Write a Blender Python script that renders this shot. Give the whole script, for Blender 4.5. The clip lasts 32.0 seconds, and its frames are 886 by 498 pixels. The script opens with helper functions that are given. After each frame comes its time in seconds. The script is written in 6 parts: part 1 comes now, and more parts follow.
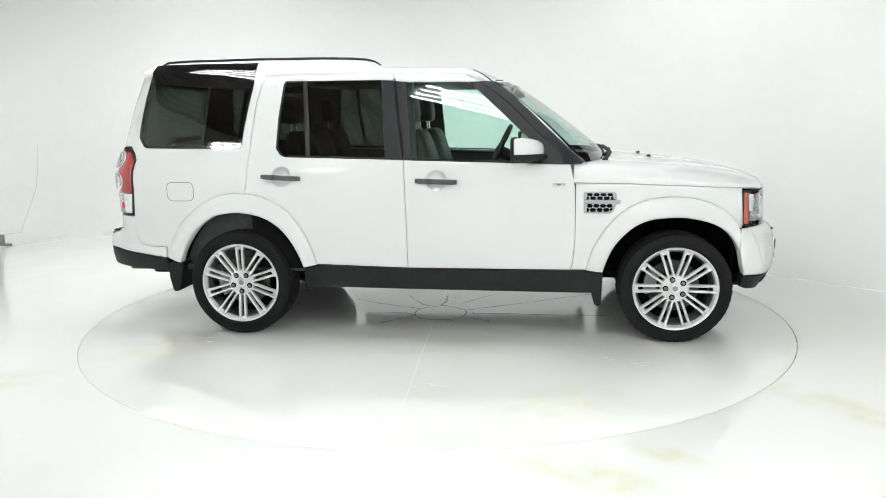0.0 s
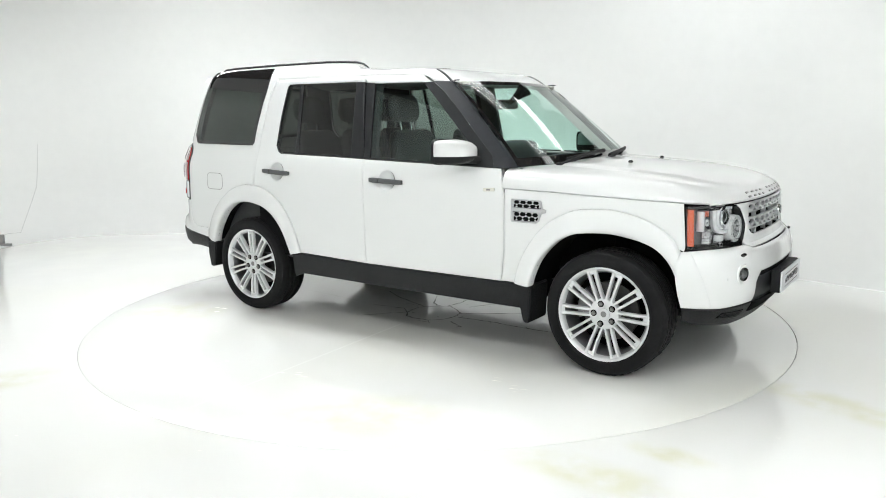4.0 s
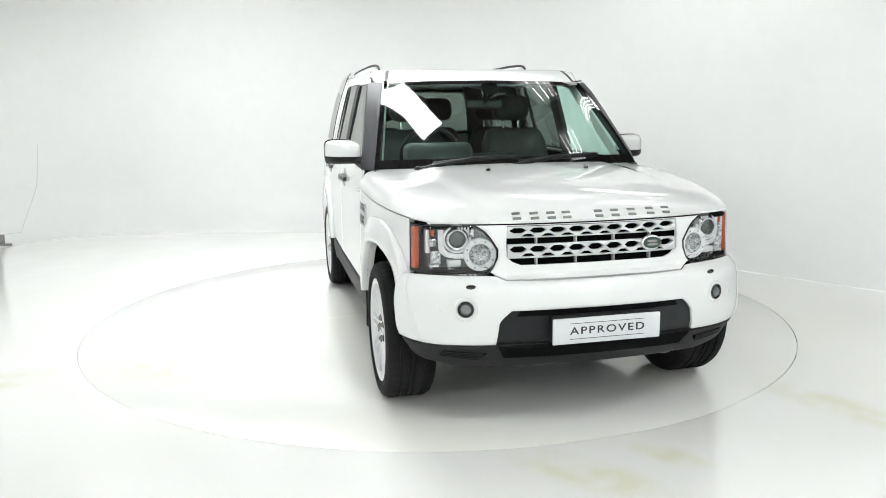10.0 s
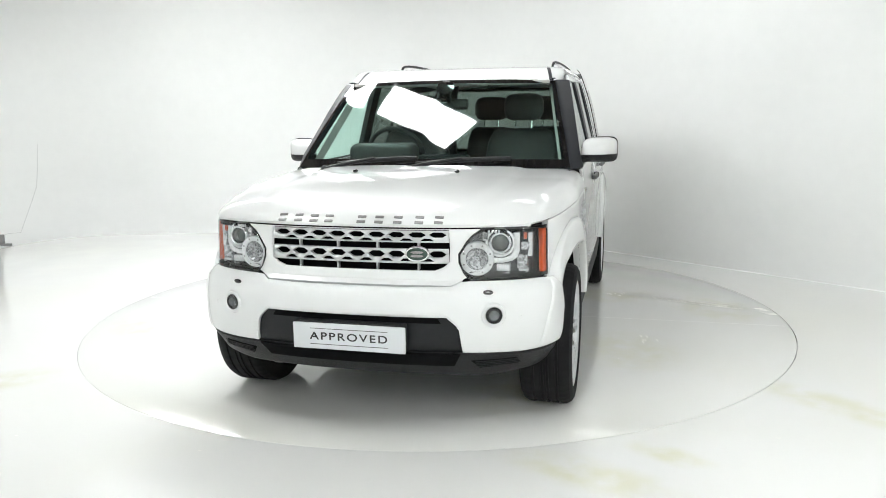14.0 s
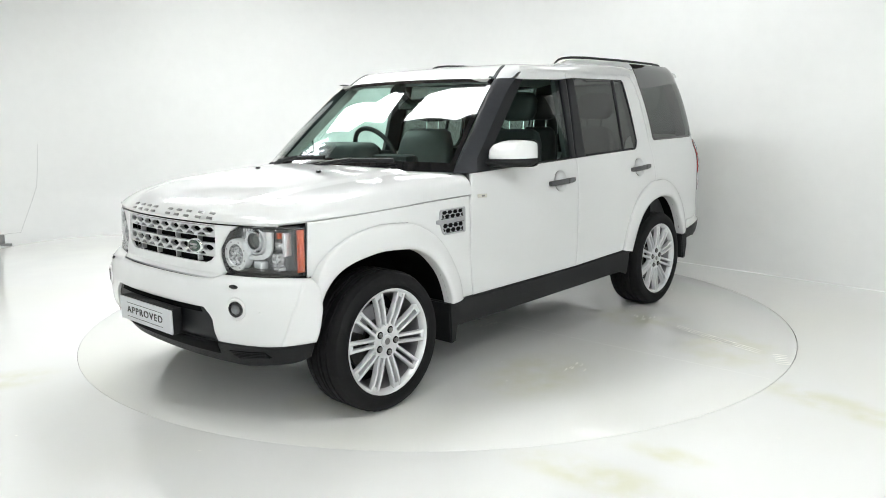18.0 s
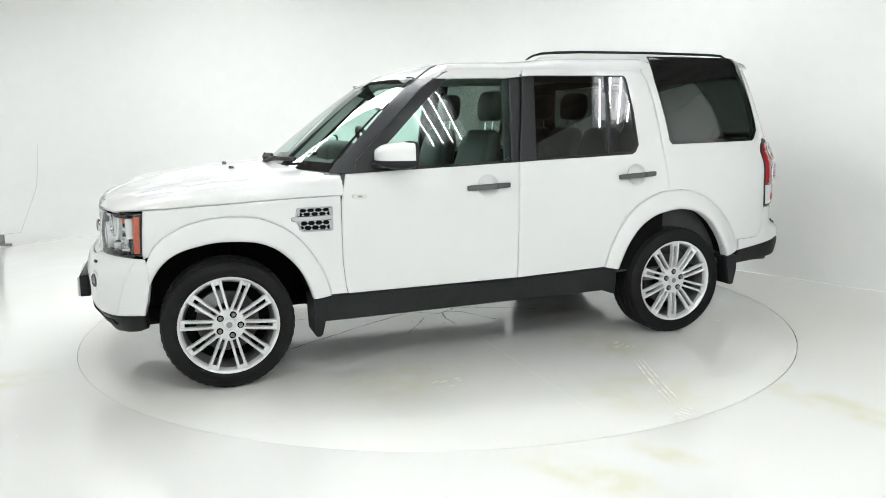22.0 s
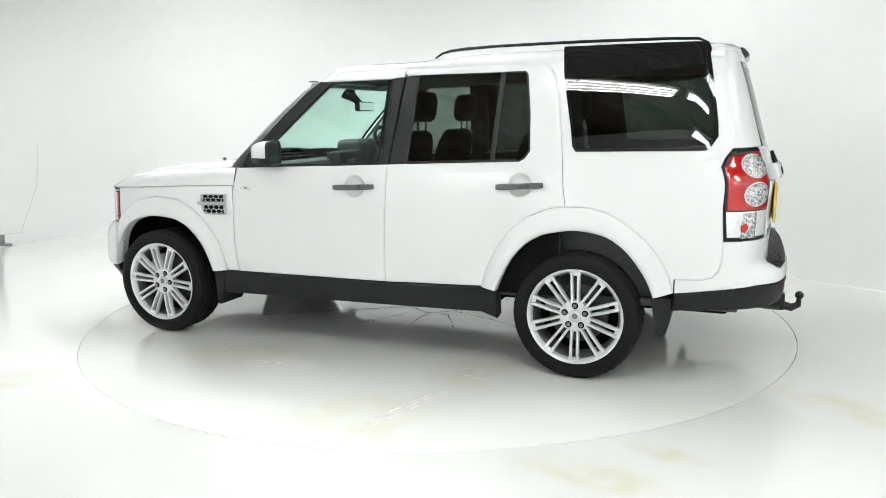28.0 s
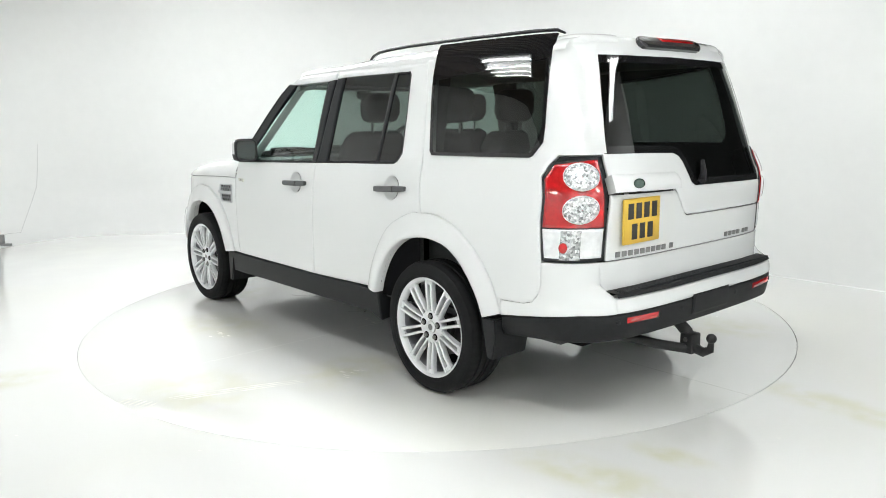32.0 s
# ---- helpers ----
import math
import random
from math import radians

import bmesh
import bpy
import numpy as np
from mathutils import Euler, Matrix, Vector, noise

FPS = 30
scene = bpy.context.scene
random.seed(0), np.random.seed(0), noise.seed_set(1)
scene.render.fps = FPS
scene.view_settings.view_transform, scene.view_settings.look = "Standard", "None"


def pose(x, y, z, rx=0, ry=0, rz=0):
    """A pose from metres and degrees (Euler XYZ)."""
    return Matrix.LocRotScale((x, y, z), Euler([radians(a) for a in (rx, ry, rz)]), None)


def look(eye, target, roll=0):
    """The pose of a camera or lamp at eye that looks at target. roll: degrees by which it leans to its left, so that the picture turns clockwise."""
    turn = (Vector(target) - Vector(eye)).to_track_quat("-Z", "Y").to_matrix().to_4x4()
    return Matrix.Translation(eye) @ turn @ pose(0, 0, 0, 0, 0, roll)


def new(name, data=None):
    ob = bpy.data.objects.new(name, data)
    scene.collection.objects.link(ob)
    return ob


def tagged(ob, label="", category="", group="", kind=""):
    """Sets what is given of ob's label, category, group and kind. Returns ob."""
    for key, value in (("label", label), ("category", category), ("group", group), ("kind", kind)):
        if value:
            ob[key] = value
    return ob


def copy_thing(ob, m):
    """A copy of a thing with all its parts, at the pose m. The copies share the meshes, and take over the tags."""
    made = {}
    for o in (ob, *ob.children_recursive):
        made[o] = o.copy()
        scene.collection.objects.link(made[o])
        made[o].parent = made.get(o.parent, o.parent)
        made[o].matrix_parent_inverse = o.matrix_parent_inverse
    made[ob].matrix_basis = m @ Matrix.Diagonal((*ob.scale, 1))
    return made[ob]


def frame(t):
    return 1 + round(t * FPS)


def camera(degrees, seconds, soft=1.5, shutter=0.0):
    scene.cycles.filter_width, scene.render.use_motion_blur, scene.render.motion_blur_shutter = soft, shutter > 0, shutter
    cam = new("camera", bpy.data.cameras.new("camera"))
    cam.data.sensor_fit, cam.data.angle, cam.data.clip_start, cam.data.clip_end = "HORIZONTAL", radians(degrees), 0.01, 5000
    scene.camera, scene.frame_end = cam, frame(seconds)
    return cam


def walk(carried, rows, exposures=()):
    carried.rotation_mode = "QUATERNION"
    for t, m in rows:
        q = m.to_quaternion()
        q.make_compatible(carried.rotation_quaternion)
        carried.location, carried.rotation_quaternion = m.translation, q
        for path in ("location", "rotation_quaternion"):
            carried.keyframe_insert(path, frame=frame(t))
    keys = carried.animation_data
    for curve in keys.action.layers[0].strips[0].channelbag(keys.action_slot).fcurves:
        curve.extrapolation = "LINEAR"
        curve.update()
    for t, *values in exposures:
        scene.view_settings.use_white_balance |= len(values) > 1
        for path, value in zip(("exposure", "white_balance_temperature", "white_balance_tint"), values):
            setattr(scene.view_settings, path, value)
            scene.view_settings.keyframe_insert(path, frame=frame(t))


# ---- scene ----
EYE = Vector((0.0, -5.646, 1.469))
YAW, PITCH, ROLL, FOV = 0.00632, 0.17291, -0.725, 60.67
cam = camera(FOV, 32.0, soft=0.95)
AHEAD = Vector((math.sin(YAW) * math.cos(PITCH), math.cos(YAW) * math.cos(PITCH), -math.sin(PITCH)))
walk(cam, [(0, look(EYE, EYE + AHEAD * 5, ROLL)), (32, look(EYE, EYE + AHEAD * 5, ROLL))])

# ---- light ----
scene.view_settings.exposure = 0.0
world = bpy.data.worlds.new("world")
scene.world = world
world.use_nodes = True
world.node_tree.nodes["Background"].inputs[0].default_value = (0.9, 1.0, 0.95, 1)
world.node_tree.nodes["Background"].inputs[1].default_value = 0.05


# ---- numbers of the turning car ----
TURN0, TURN = -7.365, -6.9589
CAR_X, CAR_Y = 0.1706, 0.2222
RING_X, RING_Y, RING_R = -0.009, 0.052, 2.525


def turned(t):
    return TURN0 + TURN * t


# ---- materials ----
def material(name, color, rough=0.5, metal=0.0, coat=0.0, spec=0.5, vary=0.0, scale=20.0, bump=0.0, bump_scale=200.0, vary2=0.0, scale2=3.0):
    m = bpy.data.materials.new(name)
    m.use_nodes = True
    nt = m.node_tree
    b = nt.nodes["Principled BSDF"]
    b.inputs["Base Color"].default_value = (*color, 1)
    b.inputs["Roughness"].default_value = rough
    b.inputs["Metallic"].default_value = metal
    b.inputs["Coat Weight"].default_value = coat
    b.inputs["Coat Roughness"].default_value = 0.03
    b.inputs["Specular IOR Level"].default_value = spec
    if vary or bump or vary2:
        tc = nt.nodes.new("ShaderNodeTexCoord")
        last = None
        for amount, size in ((vary, scale), (vary2, scale2)):
            if not amount:
                continue
            n = nt.nodes.new("ShaderNodeTexNoise")
            n.inputs["Scale"].default_value = size
            n.inputs["Detail"].default_value = 6
            nt.links.new(tc.outputs["Object"], n.inputs["Vector"])
            r = nt.nodes.new("ShaderNodeMapRange")
            r.inputs["From Min"].default_value, r.inputs["From Max"].default_value = 0.3, 0.7
            r.inputs["To Min"].default_value, r.inputs["To Max"].default_value = 1 - amount, 1 + amount
            nt.links.new(n.outputs["Fac"], r.inputs["Value"])
            mul = nt.nodes.new("ShaderNodeVectorMath")
            mul.operation = "SCALE"
            if last is None:
                mul.inputs[0].default_value = color
            else:
                nt.links.new(last.outputs[0], mul.inputs[0])
            nt.links.new(r.outputs[0], mul.inputs["Scale"])
            last = mul
        if last is not None:
            nt.links.new(last.outputs[0], b.inputs["Base Color"])
        if bump:
            n = nt.nodes.new("ShaderNodeTexNoise")
            n.inputs["Scale"].default_value = bump_scale
            n.inputs["Detail"].default_value = 4
            nt.links.new(tc.outputs["Object"], n.inputs["Vector"])
            bp = nt.nodes.new("ShaderNodeBump")
            bp.inputs["Strength"].default_value = bump
            bp.inputs["Distance"].default_value = 0.002
            nt.links.new(n.outputs["Fac"], bp.inputs["Height"])
            nt.links.new(bp.outputs[0], b.inputs["Normal"])
    return m


def glass(name, tint, gloss=1.0, rough=0.0):
    m = bpy.data.materials.new(name)
    m.use_nodes = True
    nt = m.node_tree
    nt.nodes.remove(nt.nodes["Principled BSDF"])
    out = nt.nodes["Material Output"]
    tr = nt.nodes.new("ShaderNodeBsdfTransparent")
    tr.inputs[0].default_value = (*tint, 1)
    gl = nt.nodes.new("ShaderNodeBsdfGlossy")
    gl.inputs["Roughness"].default_value = rough
    fr = nt.nodes.new("ShaderNodeLayerWeight")
    fr.inputs["Blend"].default_value = 0.5
    pw = nt.nodes.new("ShaderNodeMath")
    pw.operation = "POWER"
    pw.inputs[1].default_value = 5.0
    nt.links.new(fr.outputs["Facing"], pw.inputs[0])
    mul = nt.nodes.new("ShaderNodeMath")
    mul.operation, mul.use_clamp = "MULTIPLY_ADD", True
    mul.inputs[1].default_value = 0.92 * gloss
    mul.inputs[2].default_value = 0.080 * gloss
    mix = nt.nodes.new("ShaderNodeMixShader")
    nt.links.new(pw.outputs[0], mul.inputs[0])
    nt.links.new(mul.outputs[0], mix.inputs[0])
    nt.links.new(tr.outputs[0], mix.inputs[1])
    nt.links.new(gl.outputs[0], mix.inputs[2])
    nt.links.new(mix.outputs[0], out.inputs[0])
    return m


def glow(name, color, power):
    m = bpy.data.materials.new(name)
    m.use_nodes = True
    b = m.node_tree.nodes["Principled BSDF"]
    b.inputs["Base Color"].default_value = (*color, 1)
    b.inputs["Emission Color"].default_value = (*color, 1)
    b.inputs["Emission Strength"].default_value = power
    return m


PAINT = material("white_car_paint", (0.725, 0.735, 0.735), 0.32, coat=1.0, spec=0.15, vary=0.012, scale=2.0)
BLACK_PLASTIC = material("grained_black_plastic", (0.011, 0.0115, 0.0125), 0.5, spec=0.22, vary=0.15, scale=30, bump=0.35, bump_scale=900)
BLACK_TRIM = material("satin_black_trim", (0.010, 0.011, 0.0125), 0.42, spec=0.28, vary=0.1, scale=25, bump=0.1, bump_scale=700)
# Grey that sets how dark the shut-line gaps look.
GAP_SHADE = material("grey_gap_shade", (0.05, 0.052, 0.052), 0.6, vary=0.1, scale=20)
PILLAR = material("satin_grey_pillar", (0.022, 0.024, 0.028), 0.42, spec=0.32, vary=0.1, scale=25)
SMOKED = material("smoked_plastic", (0.030, 0.030, 0.031), 0.22, coat=0.3, vary=0.1, scale=30)
GLOSS_BLACK = material("gloss_black", (0.008, 0.008, 0.009), 0.02, coat=0.5)
HANDLE_GREY = material("dark_grey_handle", (0.075, 0.078, 0.08), 0.45, vary=0.1, scale=40, bump=0.2, bump_scale=900)
# Real liners, plus openings and recesses whose shade is put in as near-black.
DARK = material("dark_liner_and_shade", (0.005, 0.005, 0.0055), 0.92, spec=0.06, vary=0.2, scale=12)
RUBBER = material("tyre_rubber", (0.0055, 0.0055, 0.006), 0.75, spec=0.22, vary=0.18, scale=14, bump=0.25, bump_scale=300, vary2=0.1, scale2=60)
ALLOY = material("silver_alloy", (0.66, 0.67, 0.68), 0.33, metal=0.35, vary=0.05, scale=10, coat=0.3)
# Darker copy of the alloy; on the wheel barrel it stands for shade.
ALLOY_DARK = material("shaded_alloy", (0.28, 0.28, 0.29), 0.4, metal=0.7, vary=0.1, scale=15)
STEEL = material("brake_steel", (0.085, 0.082, 0.08), 0.38, metal=0.9, vary=0.15, scale=40)
NUT = material("wheel_nut", (0.26, 0.26, 0.25), 0.3, metal=0.7, vary=0.2, scale=90)
SILVER = material("silver_grille_paint", (0.56, 0.57, 0.58), 0.33, metal=0.4, coat=0.3, vary=0.04, scale=20)
VENT_SILVER = material("vent_silver_paint", (0.44, 0.45, 0.46), 0.35, metal=0.4, coat=0.3, vary=0.04, scale=20)
LETTER = material("grey_lettering", (0.25, 0.25, 0.25), 0.3, metal=0.6)
CHROME = material("chrome", (0.82, 0.83, 0.84), 0.08, metal=1.0)
REFLECTOR = material("lamp_reflector", (0.86, 0.87, 0.88), 0.22, metal=0.5, bump=0.6, bump_scale=45)
MIRROR = material("mirror_glass", (0.9, 0.92, 0.92), 0.01, metal=1.0)
GLASS_CLEAR = glass("clear_green_glass", (0.79, 0.97, 0.91))
GLASS_SCREEN = glass("windscreen_glass", (0.80, 0.96, 0.91))
GLASS_DARK = glass("privacy_glass", (0.165, 0.190, 0.176))
GLASS_LENS = glass("lamp_lens", (0.93, 0.94, 0.95))
RED_LENS = material("red_lens", (0.38, 0.006, 0.008), 0.12, coat=1.0, vary=0.15, scale=60)
ORANGE_LENS = material("orange_lens", (0.52, 0.075, 0.018), 0.15, coat=1.0)
def faceted(name, dark, light, scale, metal=0.5):
    """Moulded lamp optics: small raised facets, with bright and dark glints put into their colour."""
    m = material(name, light, 0.2, metal=metal, coat=1.0)
    nt = m.node_tree
    tc = nt.nodes.new("ShaderNodeTexCoord")
    v = nt.nodes.new("ShaderNodeTexVoronoi")
    v.inputs["Scale"].default_value = scale
    nt.links.new(tc.outputs["Object"], v.inputs["Vector"])
    sep = nt.nodes.new("ShaderNodeSeparateColor")
    nt.links.new(v.outputs["Color"], sep.inputs[0])
    ramp = nt.nodes.new("ShaderNodeValToRGB")
    ramp.color_ramp.elements[0].color = (*dark, 1)
    ramp.color_ramp.elements[1].color = (*light, 1)
    nt.links.new(sep.outputs[0], ramp.inputs[0])
    b = nt.nodes["Principled BSDF"]
    nt.links.new(ramp.outputs[0], b.inputs["Base Color"])
    bp = nt.nodes.new("ShaderNodeBump")
    bp.inputs["Strength"].default_value = 0.8
    bp.inputs["Distance"].default_value = 0.004
    nt.links.new(v.outputs["Distance"], bp.inputs["Height"])
    nt.links.new(bp.outputs[0], b.inputs["Normal"])
    return m


FACETS = faceted("faceted_optics_with_glints", (0.16, 0.165, 0.17), (0.90, 0.91, 0.92), 105.0)
TUBE_FAR = glow("fluorescent_tube_dim", (0.97, 1.0, 0.995), 11.0)
# Same tube at lower power, to lessen the light from the right.
TUBE_REDUCED = glow("fluorescent_tube_reduced", (0.97, 1.0, 0.995), 66.0)
CLEAR_LENS = material("clear_lamp_lens", (0.78, 0.79, 0.80), 0.3, metal=0.15, coat=1.0, vary=0.08, scale=40, bump=0.25, bump_scale=60)
INTERIOR = material("charcoal_trim", (0.040, 0.042, 0.043), 0.6, vary=0.15, scale=25, bump=0.2, bump_scale=500)
LEATHER = material("black_leather", (0.024, 0.025, 0.026), 0.5, vary=0.18, scale=12, bump=0.3, bump_scale=250)
HEADLINER = material("pale_headliner", (0.42, 0.42, 0.40), 0.9, vary=0.05, scale=60)
PLATE_SILVER = material("silver_plate", (0.66, 0.68, 0.70), 0.35, metal=0.1)
PLATE_YELLOW = material("yellow_plate", (0.62, 0.40, 0.05), 0.4)
INK = material("black_ink", (0.03, 0.03, 0.03), 0.5)
GREEN_BADGE = material("green_badge", (0.03, 0.06, 0.045), 0.25, coat=0.6)
CAST_IRON = material("black_tow_steel", (0.010, 0.010, 0.0105), 0.5, metal=0.0, spec=0.3, vary=0.2, scale=40)
TUBE = glow("fluorescent_tube", (0.97, 1.0, 0.995), 74.0)
PANEL_GLOW = glow("light_panel", (0.975, 1.0, 1.0), 29.0)
LAMP_BOWL = material("silvered_lamp_bowl", (0.16, 0.165, 0.17), 0.2, metal=0.7, vary=0.1, scale=18, bump=0.5, bump_scale=30)
LAMP_GREY = material("clear_grey_lamp_plastic", (0.74, 0.75, 0.75), 0.16, metal=0.10, coat=1.0, vary=0.12, scale=35)
PROJECTOR = material("projector_lens", (0.03, 0.042, 0.038), 0.06, coat=1.0)
FOG_GLASS = material("fog_lamp_glass", (0.22, 0.23, 0.24), 0.12, metal=0.6, vary=0.3, scale=40)
WALL = material("white_wall_paint", (0.80, 0.806, 0.798), 0.6, vary=0.012, scale=1.2, vary2=0.01, scale2=9)
CEILING = material("brown_corrugated_ceiling", (0.13, 0.105, 0.08), 0.7, vary=0.2, scale=2)
HOUSING = material("white_metal_housing", (0.6, 0.6, 0.6), 0.5)
CABLE = material("grey_cable", (0.25, 0.25, 0.25), 0.6)
PALE_CABLE = material("pale_grey_cable", (0.42, 0.42, 0.42), 0.6)
# ---- mesh tools ----
def spline(points):
    """A smooth, non-overshooting curve through (x, y) points."""
    xs = np.array([p[0] for p in points], float)
    ys = np.array([p[1] for p in points], float)
    o = np.argsort(xs)
    xs, ys = xs[o], ys[o]
    d = np.diff(ys) / np.diff(xs)
    m = np.empty(len(xs))
    m[0], m[-1] = d[0], d[-1]
    for i in range(1, len(xs) - 1):
        m[i] = 0 if d[i - 1] * d[i] <= 0 else 2 * d[i - 1] * d[i] / (d[i - 1] + d[i])

    def f(x):
        if x <= xs[0]:
            return float(ys[0] + m[0] * (x - xs[0]))
        if x >= xs[-1]:
            return float(ys[-1] + m[-1] * (x - xs[-1]))
        i = int(np.searchsorted(xs, x) - 1)
        h = xs[i + 1] - xs[i]
        t = (x - xs[i]) / h
        return float((1 + 2 * t) * (1 - t) ** 2 * ys[i] + t * (1 - t) ** 2 * h * m[i] + t * t * (3 - 2 * t) * ys[i + 1] + t * t * (t - 1) * h * m[i + 1])

    return f


def link(name, bm, mat, parent=None, label="", smooth=40.0):
    me = bpy.data.meshes.new(name)
    bmesh.ops.recalc_face_normals(bm, faces=bm.faces) if len(bm.faces) < 4000 and smooth < 0 else None
    bm.to_mesh(me)
    bm.free()
    me.materials.append(mat)
    if smooth:
        me.shade_smooth()
        me.set_sharp_from_angle(angle=radians(abs(smooth)))
    ob = new(name, me)
    if parent:
        ob.parent = parent
    if label:
        tagged(ob, label)
    return ob


def part(name, bm, mat, parent, label="", smooth=40.0):
    """Links a bmesh as one part; never deeper than thing > part > piece."""
    if parent.parent and parent.parent.parent:
        parent = parent.parent
    return link(name, bm, mat, parent, label, smooth)


def resample(loop, step):
    out = []
    for i, a in enumerate(loop):
        b = loop[(i + 1) % len(loop)]
        n = max(1, int(math.ceil(math.hypot(b[0] - a[0], b[1] - a[1]) / step)))
        out += [(a[0] + (b[0] - a[0]) * k / n, a[1] + (b[1] - a[1]) * k / n) for k in range(n)]
    return out


def shrink(loop, d):
    """The loop moved inwards by d."""
    area = sum(a[0] * b[1] - a[1] * b[0] for a, b in zip(loop, loop[1:] + loop[:1]))
    s = 1 if area > 0 else -1
    out = []
    for i, p in enumerate(loop):
        a, b = loop[i - 1], loop[(i + 1) % len(loop)]
        u, v = Vector((p[0] - a[0], p[1] - a[1])), Vector((b[0] - p[0], b[1] - p[1]))
        if u.length < 1e-9 or v.length < 1e-9:
            out.append(p)
            continue
        u.normalize(), v.normalize()
        n1, n2 = Vector((-u.y, u.x)) * s, Vector((-v.y, v.x)) * s
        n = n1 + n2
        k = d / max(0.35, n.length / 2) if n.length > 1e-6 else 0
        n = n.normalized() * k if n.length > 1e-6 else n
        out.append((p[0] + n.x, p[1] + n.y))
    return out


def inside(p, loop):
    c = False
    for i, a in enumerate(loop):
        b = loop[i - 1]
        if (a[1] > p[1]) != (b[1] > p[1]) and p[0] < (b[0] - a[0]) * (p[1] - a[1]) / (b[1] - a[1]) + a[0]:
            c = not c
    return c


def near(p, loop, d):
    q = np.array(loop)
    return ((q[:, 0] - p[0]) ** 2 + (q[:, 1] - p[1]) ** 2).min() < d * d


def soften(loop, r, n=4):
    """The loop with its corners rounded by about r."""
    out = []
    for i, p in enumerate(loop):
        a, b = loop[i - 1], loop[(i + 1) % len(loop)]
        p, a, b = Vector(p[:2]), Vector(a[:2]), Vector(b[:2])
        la, lb = (a - p).length, (b - p).length
        if min(la, lb) < 1e-6:
            continue
        q = min(r, la * 0.45, lb * 0.45)
        s, e = p + (a - p) / la * q, p + (b - p) / lb * q
        if ((p - a) / la).dot((b - p) / lb) > 0.97:
            out.append(tuple(p))
            continue
        for k in range(n + 1):
            t = k / n
            out.append(tuple(s * (1 - t) ** 2 + p * 2 * t * (1 - t) + e * t * t))
    return out


from mathutils.bvhtree import BVHTree
from mathutils.geometry import delaunay_2d_cdt


def sheet(outline, onto, out, holes=(), step=0.06, gap=0.0014, lip=0.003, deep=0.014, round_by=0.007):
    """A pressed panel: the outline (u, v) laid onto a surface, with rolled edges and a flange turned inwards.
    onto(u, v) gives the place; out is a rough outward direction."""
    loops = [resample(shrink(list(outline), gap), step * 0.6)] + [resample(shrink(list(h), -gap), step * 0.6) for h in holes]
    inner = [shrink(loops[0], round_by)] + [shrink(h, -round_by) for h in loops[1:]]
    pts, edges = [], []
    for lp in loops:
        k = len(pts)
        pts += lp
        edges += [(k + i, k + (i + 1) % len(lp)) for i in range(len(lp))]
    nb = len(pts)
    second = [shrink(loops[0], round_by * 2.2)] + [shrink(h, -round_by * 2.2) for h in loops[1:]]
    rings = [(lp, round_by * 0.8) for lp in inner] + [(lp, round_by * 1.9) for lp in second if round_by >= 0.004]
    for lp, far in rings:
        for p in lp:
            if inside(p, loops[0]) and not any(inside(p, h) for h in loops[1:]) and not any(near(p, b, far) for b in loops):
                pts.append(p)
    us, vs = [p[0] for p in loops[0]], [p[1] for p in loops[0]]
    nu, nv = max(1, int((max(us) - min(us)) / step)), max(1, int((max(vs) - min(vs)) / step))
    allb = sum(loops, [])
    for i in range(1, nu):
        for j in range(1, nv):
            p = (min(us) + (max(us) - min(us)) * i / nu, min(vs) + (max(vs) - min(vs)) * j / nv)
            if inside(p, loops[0]) and not any(inside(p, h) for h in loops[1:]) and not near(p, allb, max(step * 0.45, round_by * 2.8)):
                pts.append(p)
    v2, _, faces, vo, _, _ = delaunay_2d_cdt([Vector(p) for p in pts], edges, [], 1, 1e-7)
    edge_ids = {i for i, o in enumerate(vo) if any(k < nb for k in o)}
    bm = bmesh.new()
    out = Vector(out)
    verts, norms = [], []
    for i, p in enumerate(v2):
        a = Vector(onto(p.x, p.y))
        du = Vector(onto(p.x + 1e-3, p.y)) - Vector(onto(p.x - 1e-3, p.y))
        dv = Vector(onto(p.x, p.y + 1e-3)) - Vector(onto(p.x, p.y - 1e-3))
        n = du.cross(dv)
        n = n.normalized() if n.length > 1e-12 else out
        if n.dot(out) < 0:
            n = -n
        norms.append(n)
        verts.append(bm.verts.new(a - n * lip if i in edge_ids else a))
    for f in faces:
        cc = (sum(v2[k].x for k in f) / len(f), sum(v2[k].y for k in f) / len(f))
        if not inside(cc, loops[0]) or any(inside(cc, h) for h in loops[1:]):
            continue
        try:
            fc = bm.faces.new([verts[k] for k in f])
        except ValueError:
            continue
        c = (verts[f[1]].co - verts[f[0]].co).cross(verts[f[2]].co - verts[f[0]].co)
        if c.dot(norms[f[0]]) < 0:
            fc.normal_flip()
    if deep:
        rim = [e for e in bm.edges if len(e.link_faces) == 1]
        low = {}
        for e in rim:
            for v in e.verts:
                if v not in low:
                    low[v] = None
        index = {v: i for i, v in enumerate(verts)}
        for v in low:
            low[v] = bm.verts.new(v.co - norms[index[v]] * deep)
        for e in rim:
            a, b = e.verts
            lp = e.link_loops[0]
            if lp.vert is a:
                a, b = b, a
            bm.faces.new((a, b, low[b], low[a]))
    return bm


